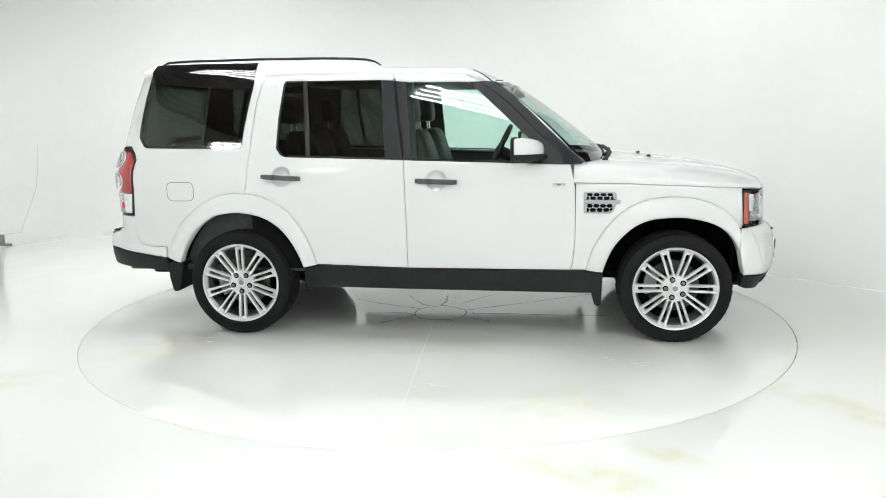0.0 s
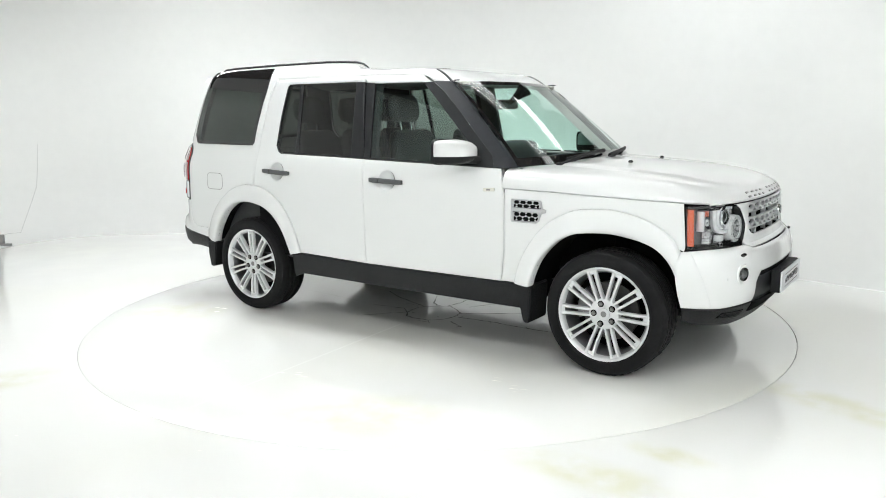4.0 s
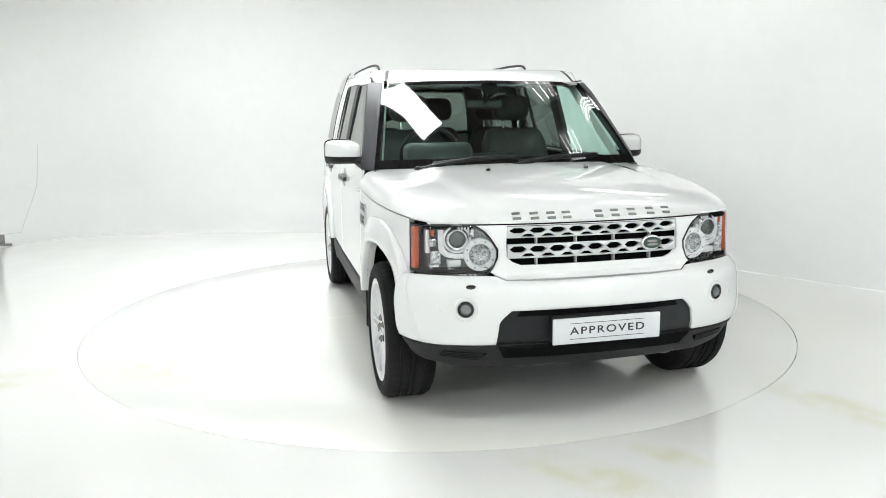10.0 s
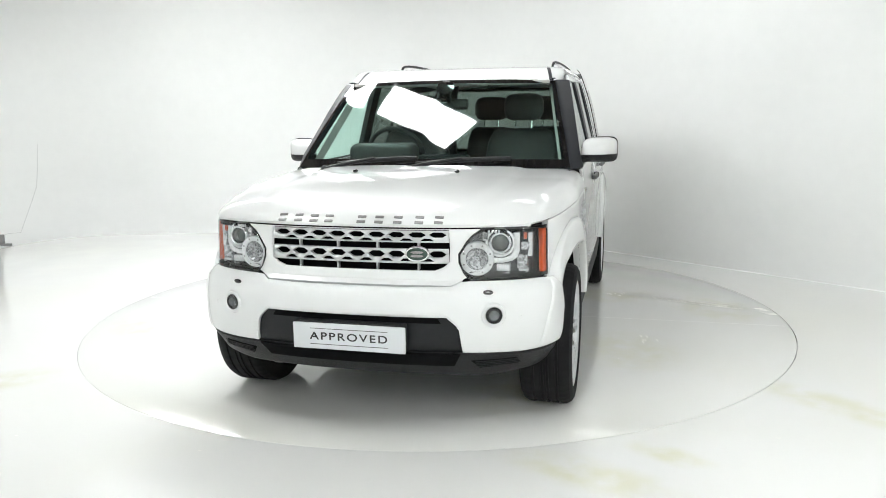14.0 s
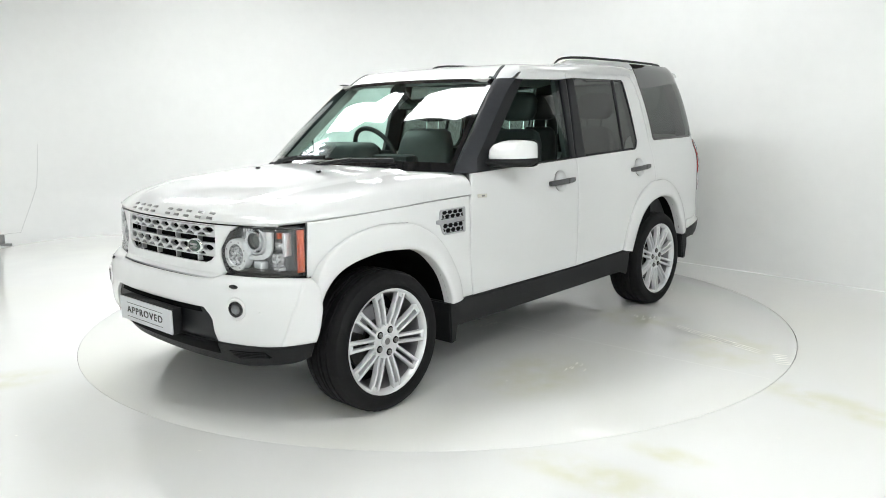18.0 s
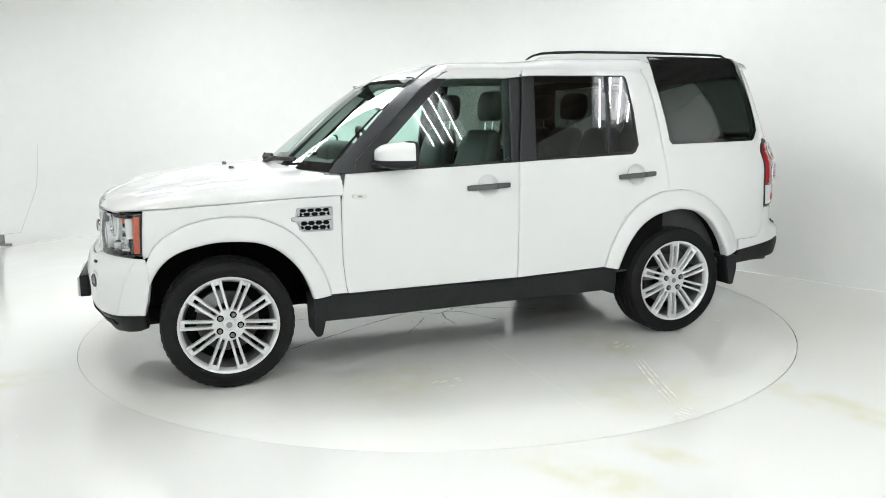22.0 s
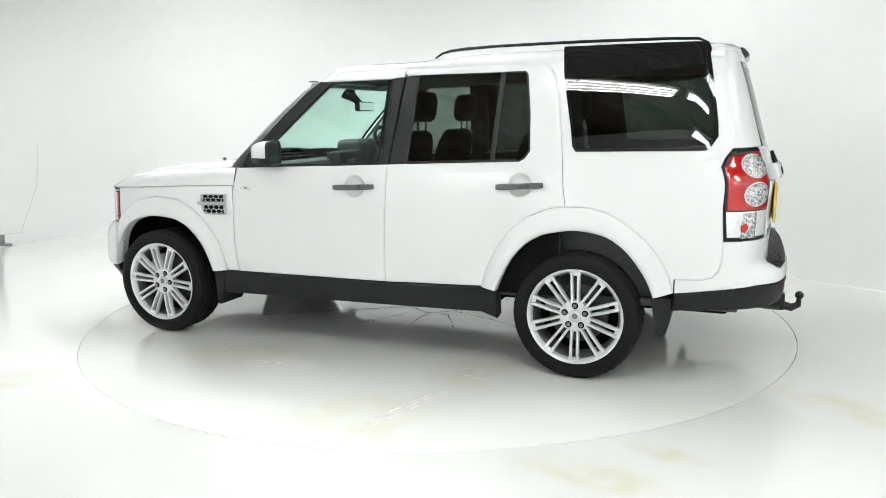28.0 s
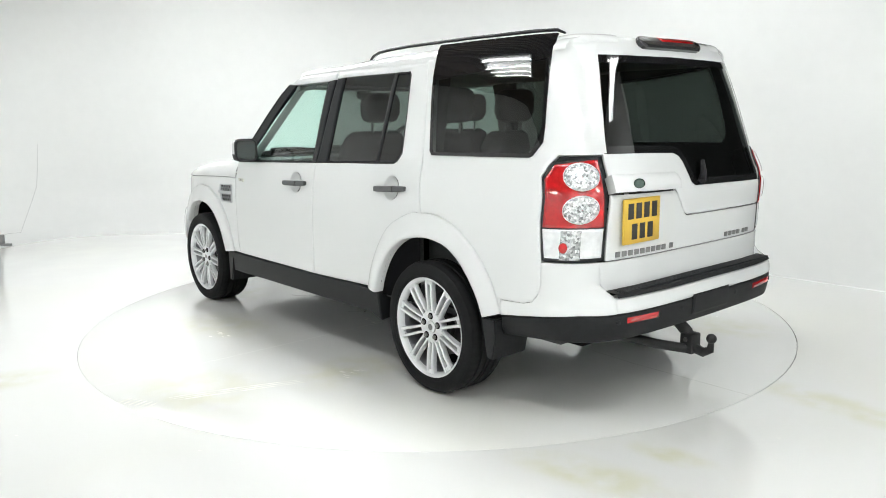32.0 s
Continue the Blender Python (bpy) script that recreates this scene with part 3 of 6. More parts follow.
def pane(s, off=0.0):
    return lambda u, v: (u, s * (glass_z(v) - side_x(u) + off), v)


def side(s, off=0.0):
    return lambda u, v: (u, s * (S(u, v) + off), v)


class Plan:
    """A half plan curve from the side to the centre line, by length from the centre."""

    def __init__(self, pts):
        # pts run from the centre line (y = 0) outwards
        p = np.array(pts, float)
        d = np.r_[0, np.cumsum(np.hypot(*np.diff(p, axis=0).T))]
        fx, fy = spline(list(zip(d, p[:, 0]))), spline(list(zip(d, p[:, 1])))
        self.t = np.linspace(0, d[-1], 400)
        self.x, self.y = np.array([fx(t) for t in self.t]), np.array([fy(t) for t in self.t])

    def at(self, s):
        a = abs(s)
        x, y = float(np.interp(a, self.t, self.x)), float(np.interp(a, self.t, self.y))
        e = 0.01
        dx = float(np.interp(a + e, self.t, self.x) - np.interp(max(a - e, 0), self.t, self.x))
        dy = float(np.interp(a + e, self.t, self.y) - np.interp(max(a - e, 0), self.t, self.y))
        q = math.hypot(dx, dy)
        g = 1 if s >= 0 else -1
        return x, y * g, (dx / q, dy / q * g)

    def by_y(self, y):
        return float(np.interp(abs(y), self.y, self.t)) * (1 if y >= 0 else -1)

    def by_x(self, x):
        o = np.argsort(self.x)
        return float(np.interp(x, self.x[o], self.t[o]))


FRONT = Plan([(2.21, 0), (2.205, 0.18), (2.19, 0.36), (2.155, 0.55), (2.12, 0.66), (2.075, 0.75), (2.02, 0.825), (1.95, 0.875), (1.87, 0.905), (1.80, 0.918), (1.70, 0.925)])
front_off = spline([(0.26, -0.13), (0.32, -0.085), (0.38, -0.05), (0.43, -0.018), (0.5, 0.0), (0.6, 0.0), (0.69, -0.012), (0.715, -0.022), (0.735, -0.045), (0.76, -0.075), (0.85, -0.08), (0.98, -0.088), (1.02, -0.108)])


def front(off=0.0):
    def f(s, z):
        x, y, (dx, dy) = FRONT.at(s)
        g = 1 if s >= 0 else -1
        nx, ny = abs(dy), -dx * g
        k = min(1.0, max(0.0, (abs(s) - 0.62) / 0.34))
        o = front_off(z) * (1 - 0.20 * k * k * (3 - 2 * k) * (z > 0.62)) + off
        return (x + nx * o, y + ny * o, z)
    return f


REAR = Plan([(-2.455, 0), (-2.45, 0.4), (-2.43, 0.62), (-2.40, 0.72), (-2.35, 0.80), (-2.29, 0.848), (-2.22, 0.879), (-2.15, 0.895), (-2.0, 0.907), (-1.7, 0.917), (-1.2, 0.924)])
rear_tilt = spline([(0.6, 0.0), (0.8, 0.005), (0.95, 0.0), (1.1, -0.01), (1.16, 0.0), (1.25, 0.03), (1.69, 0.155), (1.80, 0.195), (1.84, 0.23)])


def rear(off=0.0):
    def f(s, z):
        x, y, (dx, dy) = REAR.at(s)
        g = 1 if s >= 0 else -1
        w = min(1, max(0, (-1.45 - x) / 0.90))
        w = w * w * (3 - 2 * w)
        k = (quarter_z(z) if z > 1.24 else side_z(z)) / side_z(1.0)
        return (x + rear_tilt(z) * w - abs(dy) * off, (y + (abs(dx) * off * g)) * k, z)
    return f


def rx(x, z):
    """The length along the rear plan at which the tilted surface passes x at height z."""
    f, lo, hi = rear(), 0.30, float(REAR.t[-1])
    for _ in range(32):
        mid = (lo + hi) / 2
        if f(mid, z)[0] < x:
            lo = mid
        else:
            hi = mid
    return (lo + hi) / 2


RB = Plan([(-2.558, 0), (-2.55, 0.4), (-2.53, 0.62), (-2.49, 0.73), (-2.42, 0.81), (-2.31, 0.868), (-2.15, 0.90), (-2.0, 0.915), (-1.9, 0.922)])
rb_off = spline([(0.38, -0.06), (0.42, -0.04), (0.48, -0.012), (0.56, 0.0), (0.62, -0.002), (0.65, -0.010), (0.665, -0.022)])


def rear_bumper(off=0.0):
    def f(s, z):
        x, y, (dx, dy) = RB.at(s)
        g = 1 if s >= 0 else -1
        o = rb_off(z) + off
        return (x - abs(dy) * o, y + abs(dx) * o * g, z)
    return f


FLARE_FO = [(1.865, 0.700), (1.822, 0.793), (1.729, 0.874), (1.597, 0.930), (1.450, 0.952), (1.307, 0.945), (1.168, 0.895), (1.070, 0.826), (0.975, 0.705), (0.914, 0.583), (0.886, 0.478)]
FLARE_FI = [(1.878, 0.464), (1.848, 0.592), (1.802, 0.681), (1.721, 0.756), (1.607, 0.799), (1.459, 0.821), (1.315, 0.813), (1.210, 0.779), (1.128, 0.717), (1.049, 0.619), (1.004, 0.514), (0.990, 0.468)]
FLARE_RO = [(-0.908, 0.496), (-0.956, 0.635), (-1.021, 0.754), (-1.119, 0.871), (-1.219, 0.927), (-1.351, 0.970), (-1.486, 0.973), (-1.622, 0.941), (-1.760, 0.861), (-1.867, 0.757), (-1.942, 0.636), (-1.976, 0.531)]
FLARE_RI = [(-0.999, 0.478), (-1.025, 0.547), (-1.090, 0.668), (-1.188, 0.769), (-1.304, 0.825), (-1.455, 0.846), (-1.592, 0.827), (-1.696, 0.771), (-1.786, 0.673), (-1.849, 0.568), (-1.874, 0.498)]


def smooth_line(pts, n):
    """n + 1 points evenly along a smooth line through pts."""
    p = np.array(pts, float)
    d = np.r_[0, np.cumsum(np.hypot(*np.diff(p, axis=0).T))]
    fx, fy = spline(list(zip(d, p[:, 0]))), spline(list(zip(d, p[:, 1])))
    return [(fx(t), fy(t)) for t in np.linspace(0, d[-1], n + 1)]


DOOR_F = [(0.777, 1.160), (0.796, 1.073), (0.809, 1.006), (0.812, 0.836), (0.811, 0.664), (0.798, 0.523), (0.786, 0.476)]
BELT = [(0.777, 1.160), (0.389, 1.172), (0.051, 1.181), (-0.306, 1.193)]
B_GAP = [(-0.306, 1.193), (-0.292, 0.825), (-0.285, 0.478)]
C_GAP = [(-1.393, 0.965), (-1.377, 1.082), (-1.368, 1.181), (-1.347, 1.379), (-1.319, 1.579), (-1.289, 1.696), (-1.258, 1.744), (-1.208, 1.757)]
RDW = [(-0.471, 1.716), (-1.121, 1.719), (-1.137, 1.698), (-1.165, 1.481), (-1.177, 1.275), (-1.149, 1.233), (-1.118, 1.217), (-0.435, 1.198)]

car = new("car")
tagged(car, "white off-road estate car with black trim on a turntable", "car")


def circle(x, z, r, n=32):
    return [(x + r * math.cos(2 * math.pi * k / n), z + r * math.sin(2 * math.pi * k / n)) for k in range(n)]


def build_sides():
    for s in (1, -1):
        o = (0, s, 0)
        # front wing
        shut = [(1.858, 1.000), (1.605, 1.012), (1.422, 1.021), (1.137, 1.034), (0.812, 1.041)]
        fl = smooth_line(FLARE_FO, 24)
        part("front_wing", sheet(shut + [(0.8125, 0.836), (0.8115, 0.664), (0.7985, 0.523), (0.7875, 0.478)] + fl[::-1][0:-1] + [(1.868, 0.74), (1.875, 0.762), (1.868, 0.87)], side(s), o, step=0.04, deep=0.03), PAINT, car)
        # doors
        d1 = part("front_door", sheet(DOOR_F + B_GAP[::-1] + BELT[1:-1][::-1], side(s), o, holes=[circle(-0.0885, 1.0585, 0.064)]), PAINT, car)
        part("door_frame", sheet([(0.186, 1.693), (0.165, 1.703), (0.118, 1.733), (0.05, 1.743), (-0.378, 1.753), (-0.370, 1.708), (-0.29, 1.700)], side(s, 0.002), o, step=0.04), PAINT, d1)
        fl2 = smooth_line(FLARE_RO, 26)
        half = [p for p in fl2 if p[0] > -1.39]
        outline = B_GAP + half + C_GAP + [(-0.971, 1.758), (-0.394, 1.753), (-0.387, 1.712)] + RDW + [(-0.32, 1.1935)]
        d2 = part("rear_door", sheet(outline, side(s), o, holes=[circle(-1.1335, 1.086, 0.064)]), PAINT, car)
        # added backing behind the shut lines; the gaps' shade is its grey colour
        for line in (DOOR_F, [(-0.300, 1.185), (-0.292, 0.825), (-0.285, 0.485)], C_GAP[:-3]):
            part("shut_backing", loft([[(x + d, s * (S(x, z) - 0.013), z) for d in (-0.02, 0.0, 0.02)] for x, z in line]), GAP_SHADE, car, smooth=0)
        part("shut_backing", loft([[(x, s * (S(x, z) - 0.012), z + d) for d in (-0.02, 0.0, 0.018)] for x, z in ((0.82, 1.043), (1.137, 1.037), (1.422, 1.024), (1.605, 1.015), (1.84, 1.003))]), GAP_SHADE, car, smooth=0)
        # flares
        for fo, fi, nm in ((FLARE_FO, FLARE_FI, "front_wheel_arch"), (FLARE_RO, FLARE_RI, "rear_wheel_arch")):
            n = 36
            a, b = smooth_line(fo, n), smooth_line(fi, n)
            rows = []
            for i, (p, q) in enumerate(zip(a, b)):
                row = []
                grow = 0.040 * max(0.0, 1 - i / 10) ** 1.5 if fo is FLARE_FO else 0.0
                for t, up in ((0, -0.012), (0.0, 0.009), (0.03, 0.0135), (0.10, 0.017), (0.25, 0.024), (0.5, 0.031), (0.8, 0.034), (0.95, 0.030), (1.0, 0.020), (1.0, -0.04)):
                    x, z = p[0] + (q[0] - p[0]) * t, p[1] + (q[1] - p[1]) * t
                    ref = S(p[0], max(p[1], 0.45)) * (1 - t) + S(q[0], max(q[1], 0.45)) * t
                    row.append((x, s * (ref + up + (grow if up > 0 else 0.0)), z))
                rows.append(row)
            bm = loft(rows)
            if s > 0:
                bmesh.ops.reverse_faces(bm, faces=bm.faces)
            part(nm, bm, PAINT, car, smooth=50)
        # sill
        part("sill", sheet([(0.89, 0.474), (0.55, 0.469), (-0.285, 0.474), (-0.91, 0.490), (-1.0, 0.478), (-1.0, 0.30), (-0.9, 0.335), (-0.28, 0.327), (0.76, 0.318), (0.99, 0.318), (0.99, 0.466)], side(s, 0.006), o, step=0.05, lip=0.008, deep=0.08), BLACK_PLASTIC, car, "grained black plastic sill")
        # black cladding round the windows
        part("pillar_trim", sheet([(-0.293, 1.700), (-0.372, 1.708), (-0.3075, 1.196), (-0.255, 1.194)], side(s, 0.001), o, step=0.05), BLACK_TRIM, d1, "satin black door pillar")
        part("pillar_trim", sheet([(-0.386, 1.711), (-0.468, 1.716), (-0.432, 1.199), (-0.3115, 1.196)], side(s, 0.001), o, step=0.05), BLACK_TRIM, d2, "satin black door pillar")
        part("pillar_trim", sheet([(-0.975, 1.716), (-1.005, 1.716), (-0.972, 1.214), (-0.94, 1.213)], side(s, -0.002), o, step=0.05), BLACK_TRIM, d2, "black window divider")
        part("belt_seal", sheet([(0.74, 1.165), (0.40, 1.176), (0.05, 1.185), (-0.25, 1.196), (-0.25, 1.206), (0.05, 1.195), (0.40, 1.187), (0.70, 1.18)], side(s, 0.0), o, step=0.04, lip=0.002), BLACK_PLASTIC, d1)
        part("belt_seal", sheet([(-0.44, 1.201), (-1.10, 1.220), (-1.10, 1.231), (-0.44, 1.212)], side(s, 0.0), o, step=0.04, lip=0.002), BLACK_PLASTIC, d2)
        # glass
        part("window_glass", sheet([(0.118, 1.692), (-0.292, 1.697), (-0.252, 1.195), (0.40, 1.176), (0.62, 1.17), (0.62, 1.25), (0.474, 1.360), (0.203, 1.617)], pane(s, -0.010), o, step=0.05, deep=0, lip=0), GLASS_CLEAR, d1, "clear green-tinted side window")
        part("window_glass", sheet([(-0.468, 1.718), (-0.99, 1.718), (-0.955, 1.21), (-0.432, 1.196)], pane(s, -0.010), o, step=0.05, deep=0, lip=0), GLASS_DARK, d2, "dark privacy glass")
        part("window_glass", sheet([(-0.99, 1.718), (-1.125, 1.721), (-1.142, 1.698), (-1.17, 1.481), (-1.182, 1.275), (-1.149, 1.229), (-1.118, 1.213), (-0.955, 1.21)], pane(s, -0.010), o, step=0.05, deep=0, lip=0), GLASS_DARK, d2, "dark privacy glass")
        part("window_seal", sheet([(-0.99, 1.722), (-1.127, 1.724), (-1.145, 1.70), (-1.173, 1.481), (-1.186, 1.275), (-1.153, 1.227), (-1.118, 1.21), (-0.955, 1.208), (-0.955, 1.219), (-1.112, 1.222), (-1.140, 1.238), (-1.166, 1.278), (-1.154, 1.483), (-1.128, 1.690), (-1.117, 1.710), (-0.99, 1.709)], side(s, -0.005), o, step=0.04, gap=0, lip=0.001, round_by=0.003), BLACK_TRIM, d2)
        # front pillar: from the side window's edge round to the windscreen
        e1 = [(0.60, 1.165), (0.60, 1.245), (0.474, 1.358), (0.335, 1.492), (0.203, 1.615), (0.118, 1.690)]
        e2 = [(0.845, 1.160), (0.800, 1.225), (0.640, 1.385), (0.526, 1.502), (0.374, 1.640), (0.268, 1.697)]
        e3 = [(0.862, 0.842, 1.168), (0.815, 0.830, 1.215), (0.665, 0.790, 1.355), (0.545, 0.757, 1.468), (0.410, 0.720, 1.590), (0.300, 0.690, 1.690)]
        edge_y = spline([(0.84, 0.858), (0.73, 0.814), (0.60, 0.778), (0.48, 0.739), (0.33, 0.705)])
        rows, inner = [], []
        for (x1, z1), (x2, z2), p3 in zip(e1, e2, e3):
            a = Vector((x1, S(x1, z1) + 0.001, z1))
            b = Vector((x2, min(S(x2, z2) - 0.004, edge_y(x2)), z2))
            c = Vector(p3)
            zm = z1 + (z2 - z1) * 0.52
            m = Vector((x1 + (x2 - x1) * 0.52, 0, zm))
            m.y = S(m.x, m.z) + 0.002
            inner.append([(p.x, p.y * s, p.z) for p in (a - Vector((0, 0.02, 0)), a, a.lerp(m, 0.5), m)])
            m2 = m + Vector((0.003, 0.005, 0.003))
            row = [m - Vector((0, 0.01, 0)), m2]
            for k in range(1, 9):
                t = k / 8
                q = m2 * (1 - t) ** 2 + b * 2 * t * (1 - t) + c * t * t
                q2 = m2.lerp(b, min(1, t * 2)) if t < 0.5 else b.lerp(c, t * 2 - 1)
                row.append(q.lerp(q2, 0.6))
            row.append(c - Vector((0.03, 0.015, 0.02)))
            rows.append([(p.x, p.y * s, p.z) for p in row])
        for nm, rr, mat, label in (("front_pillar", rows, PILLAR, "satin dark grey windscreen pillar"), ("door_frame_trim", inner, BLACK_TRIM, "black door frame edge")):
            bm = loft(rr)
            if s < 0:
                bmesh.ops.reverse_faces(bm, faces=bm.faces)
            part(nm, bm, mat, car, label, smooth=50)
        # rear quarter
        fb = [p for p in fl2 if p[0] < -1.39]
        bx = REAR.by_x
        ys = REAR.by_y
        pts = [(bx(x), z) for x, z in fb] + [(bx(-1.979), 0.603), (bx(-2.12), 0.608), (bx(-2.172), 0.622), (bx(-2.200), 0.655), (rx(-2.212, 0.70), 0.70), (rx(-2.216, 0.815), 0.815), (rx(-2.207, 1.0), 1.0), (rx(-2.186, 1.200), 1.200), (rx(-2.204, 1.246), 1.246), (rx(-2.240, 1.292), 1.292), (ys(0.665), 1.294)]
        pts += [(ys(0.665), 1.5), (ys(0.665), 1.7), (ys(0.665), 1.800), (rx(-2.17, 1.800), 1.800), (rx(-2.09, 1.800), 1.800), (rx(-2.05, 1.798), 1.798), (rx(-1.6, 1.79), 1.79), (bx(-1.262), 1.77)] + [(bx(x), z) for x, z in C_GAP[::-1][1:]]
        qwin = [(-1.327, 1.846), (-1.346, 1.679), (-1.399, 1.412), (-1.416, 1.296), (-1.436, 1.272), (-1.633, 1.274), (-2.104, 1.280), (-2.124, 1.291), (-2.162, 1.350), (-2.158, 1.419), (-2.124, 1.637), (-2.100, 1.765), (-2.084, 1.846)]
        rq = rear(0.0)
        rmap = (lambda u, v, g=s: (lambda p: (p[0], p[1] * g, p[2]))(rq(u, v)))
        qs = [(rx(x, z), z) for x, z in qwin]
        clear = shrink([(rx(x, min(z, 1.745)), min(z, 1.745)) for x, z in qwin[1:-1]], 0.018)
        quarter = part("rear_quarter", sheet(pts, rmap, (-0.3, s, 0.1), holes=[shrink(clear, -0.010)], step=0.028, deep=0.03), PAINT, car)
        rq2, rq3 = rear(0.006), rear(-0.035)
        gmap = (lambda u, v, g=s: (lambda p: (p[0], p[1] * g, p[2]))(rq2(u, v)))
        imap = (lambda u, v, g=s: (lambda p: (p[0], p[1] * g, p[2]))(rq3(u, v)))
        part("quarter_glass", sheet(qs, gmap, (-0.1, s, 0.1), holes=[clear], step=0.025, gap=0.0, lip=0.0, deep=0.006, round_by=0.003), GLOSS_BLACK, quarter, "black edge of the quarter window")
        part("quarter_glass", sheet(clear, gmap, (-0.1, s, 0.1), step=0.03, gap=-0.001, lip=0.0, deep=0.0), GLASS_DARK, quarter, "dark privacy glass quarter window")
        part("quarter_lining", sheet([(bx(-1.40), 0.90), (bx(-2.19), 0.90), (REAR.by_y(0.66), 0.90), (REAR.by_y(0.66), 1.78), (bx(-2.0), 1.76), (bx(-1.40), 1.74)], imap, (0.1, -s, 0), holes=[shrink(clear, -0.01)], step=0.08, gap=0, lip=0, deep=0), INTERIOR, quarter, "charcoal quarter lining")


build_sides()


def build_bonnet():
    top = spline([(0.80, 1.207), (1.1, 1.192), (1.35, 1.175), (1.6, 1.150), (1.8, 1.122), (1.95, 1.088), (2.04, 1.055), (2.085, 1.03), (2.115, 0.998)])
    shut = spline([(0.80, 1.047), (1.137, 1.040), (1.422, 1.027), (1.605, 1.018), (1.85, 1.007), (2.0, 1.000)])
    back = spline([(0, 1.06), (0.4, 1.035), (0.6, 0.99), (0.74, 0.91), (0.80, 0.865), (0.86, 0.802), (0.93, 0.797)])
    nose = front(0.0)
    rows = []
    nv, nu = 64, 44
    for j in range(nv + 1):
        a = -1 + 2 * j / nv
        q = min(1.0, math.sin(abs(a) * math.pi / 2) ** 0.8)
        x0 = 2.0
        for _ in range(30):
            y = q * S(min(x0, 2.1), 1.02)
            x0 = 0.5 * x0 + 0.5 * nose(FRONT.by_y(min(y / 0.96, 0.92)), 1.0)[0]
        x1 = back(q * 0.93)
        row = []
        for i in range(nu + 1):
            u = (i / nu) ** 1.6
            x = x0 + (x1 - x0) * u
            y = q * S(min(x, 2.1), 1.02)
            xe = x + (2.115 - x0) * (1 - u) ** 1.5
            zs = shut(min(x, 2.0))
            p = 5 + 19 * min(1, u * 1.3)
            k = max(0.0, 1 - q ** p) ** 0.5
            ridge = 0.010 * max(0.0, min(1.0, (0.66 - q) / 0.05)) * min(1, u * 4)
            z = zs + (top(xe) - 0.040 * q * q * min(1, u * 1.5) - zs) * k + ridge - 0.008 * min(1, u * 4) * k
            row.append((x, math.copysign(y, a), z))
        row.insert(0, (row[0][0] - 0.004, row[0][1], row[0][2] - 0.012))
        rows.append(row)
    tuck = [[(x, y * 0.982, z - 0.010) for x, y, z in r] for r in (rows[0], rows[-1])]
    rows = [tuck[0]] + rows + [tuck[1]]
    bm = loft(rows)
    bmesh.ops.reverse_faces(bm, faces=bm.faces)
    return part("bonnet", bm, PAINT, car)


bonnet = build_bonnet()


def build_roof():
    crest = spline([(0.36, 1.694), (0.30, 1.730), (0.22, 1.767), (0.14, 1.788), (0.05, 1.796), (-0.2, 1.804), (-0.45, 1.815), (-0.62, 1.832), (-0.85, 1.843), (-1.5, 1.848), (-2.05, 1.845), (-2.24, 1.828)])
    edge = spline([(0.30, 1.688), (0.169, 1.701), (0.118, 1.735), (0.05, 1.745), (-0.393, 1.756), (-1.26, 1.760), (-2.2, 1.765)])
    rows = []
    nv, nu = 48, 60
    for j in range(nv + 1):
        a = math.sin((-1 + 2 * j / nv) * math.pi / 2)
        row = []
        q = abs(a)
        xf = 0.37 - 0.10 * q ** 2
        xb = -2.20 + 0.03 * q ** 2
        for i in range(nu + 1):
            t = i / nu
            t = t ** 1.5
            x = xf + (xb - xf) * t
            ze = edge(x)
            ye = side_z(ze) - (side_x(x) if x < 0 else 0) - 0.006
            ye = ye + (0.695 - ye) * max(0, 1 - t * 12) 
            zc = crest(x + 0.10 * q ** 2 * max(0, 1 - 4 * t))
            z = ze + (zc - ze) * (1 - q ** (8 + 16 * max(0, 1 - 4 * t))) ** 0.5
            if -2.075 < x < -1.315 and q > 0.78:
                z -= 0.016
            row.append((x, a * ye, z))
        row.insert(0, (row[0][0] - 0.02, row[0][1], row[0][2] - 0.02))
        rows.append(row)
    bm = loft(rows)
    bmesh.ops.reverse_faces(bm, faces=bm.faces)
    # dark strip from each pillar over the front edge
    tree = BVHTree.FromBMesh(bm)
    strips = []
    for g in (1, -1):
        rows, last = [], 1.70
        for k in range(15):
            x = 0.338 - 0.205 * k / 14
            row = []
            for d in (-0.013, -0.009, 0.009, 0.013):
                y = 0.686 - 0.055 * (k / 14) ** 0.8 + d
                hit = tree.ray_cast(Vector((x, y * g, 3)), Vector((0, 0, -1)))[0]
                last = hit.z if hit else last
                row.append((x, y * g, last + (0.005 if abs(d) < 0.01 else -0.002)))
            rows.append(row)
        strips.append(loft(rows))
    roof = part("roof", bm, PAINT, car, smooth=50)
    for strip in strips:
        bmesh.ops.recalc_face_normals(strip, faces=strip.faces)
        part("roof_strip", strip, PILLAR, roof, "dark roof joint strip", smooth=30)
    # white strips added inside the door-top gap so that it looks less dark
    for s in (1, -1):
        rows = [[(x, s * (S(x, z) - 0.010), z) for z in (1.725, 1.745, 1.76, 1.775)] for x in np.linspace(0.10, -1.30, 24)]
        part("roof_gap_backing", loft(rows), PAINT, roof, smooth=0)


build_roof()


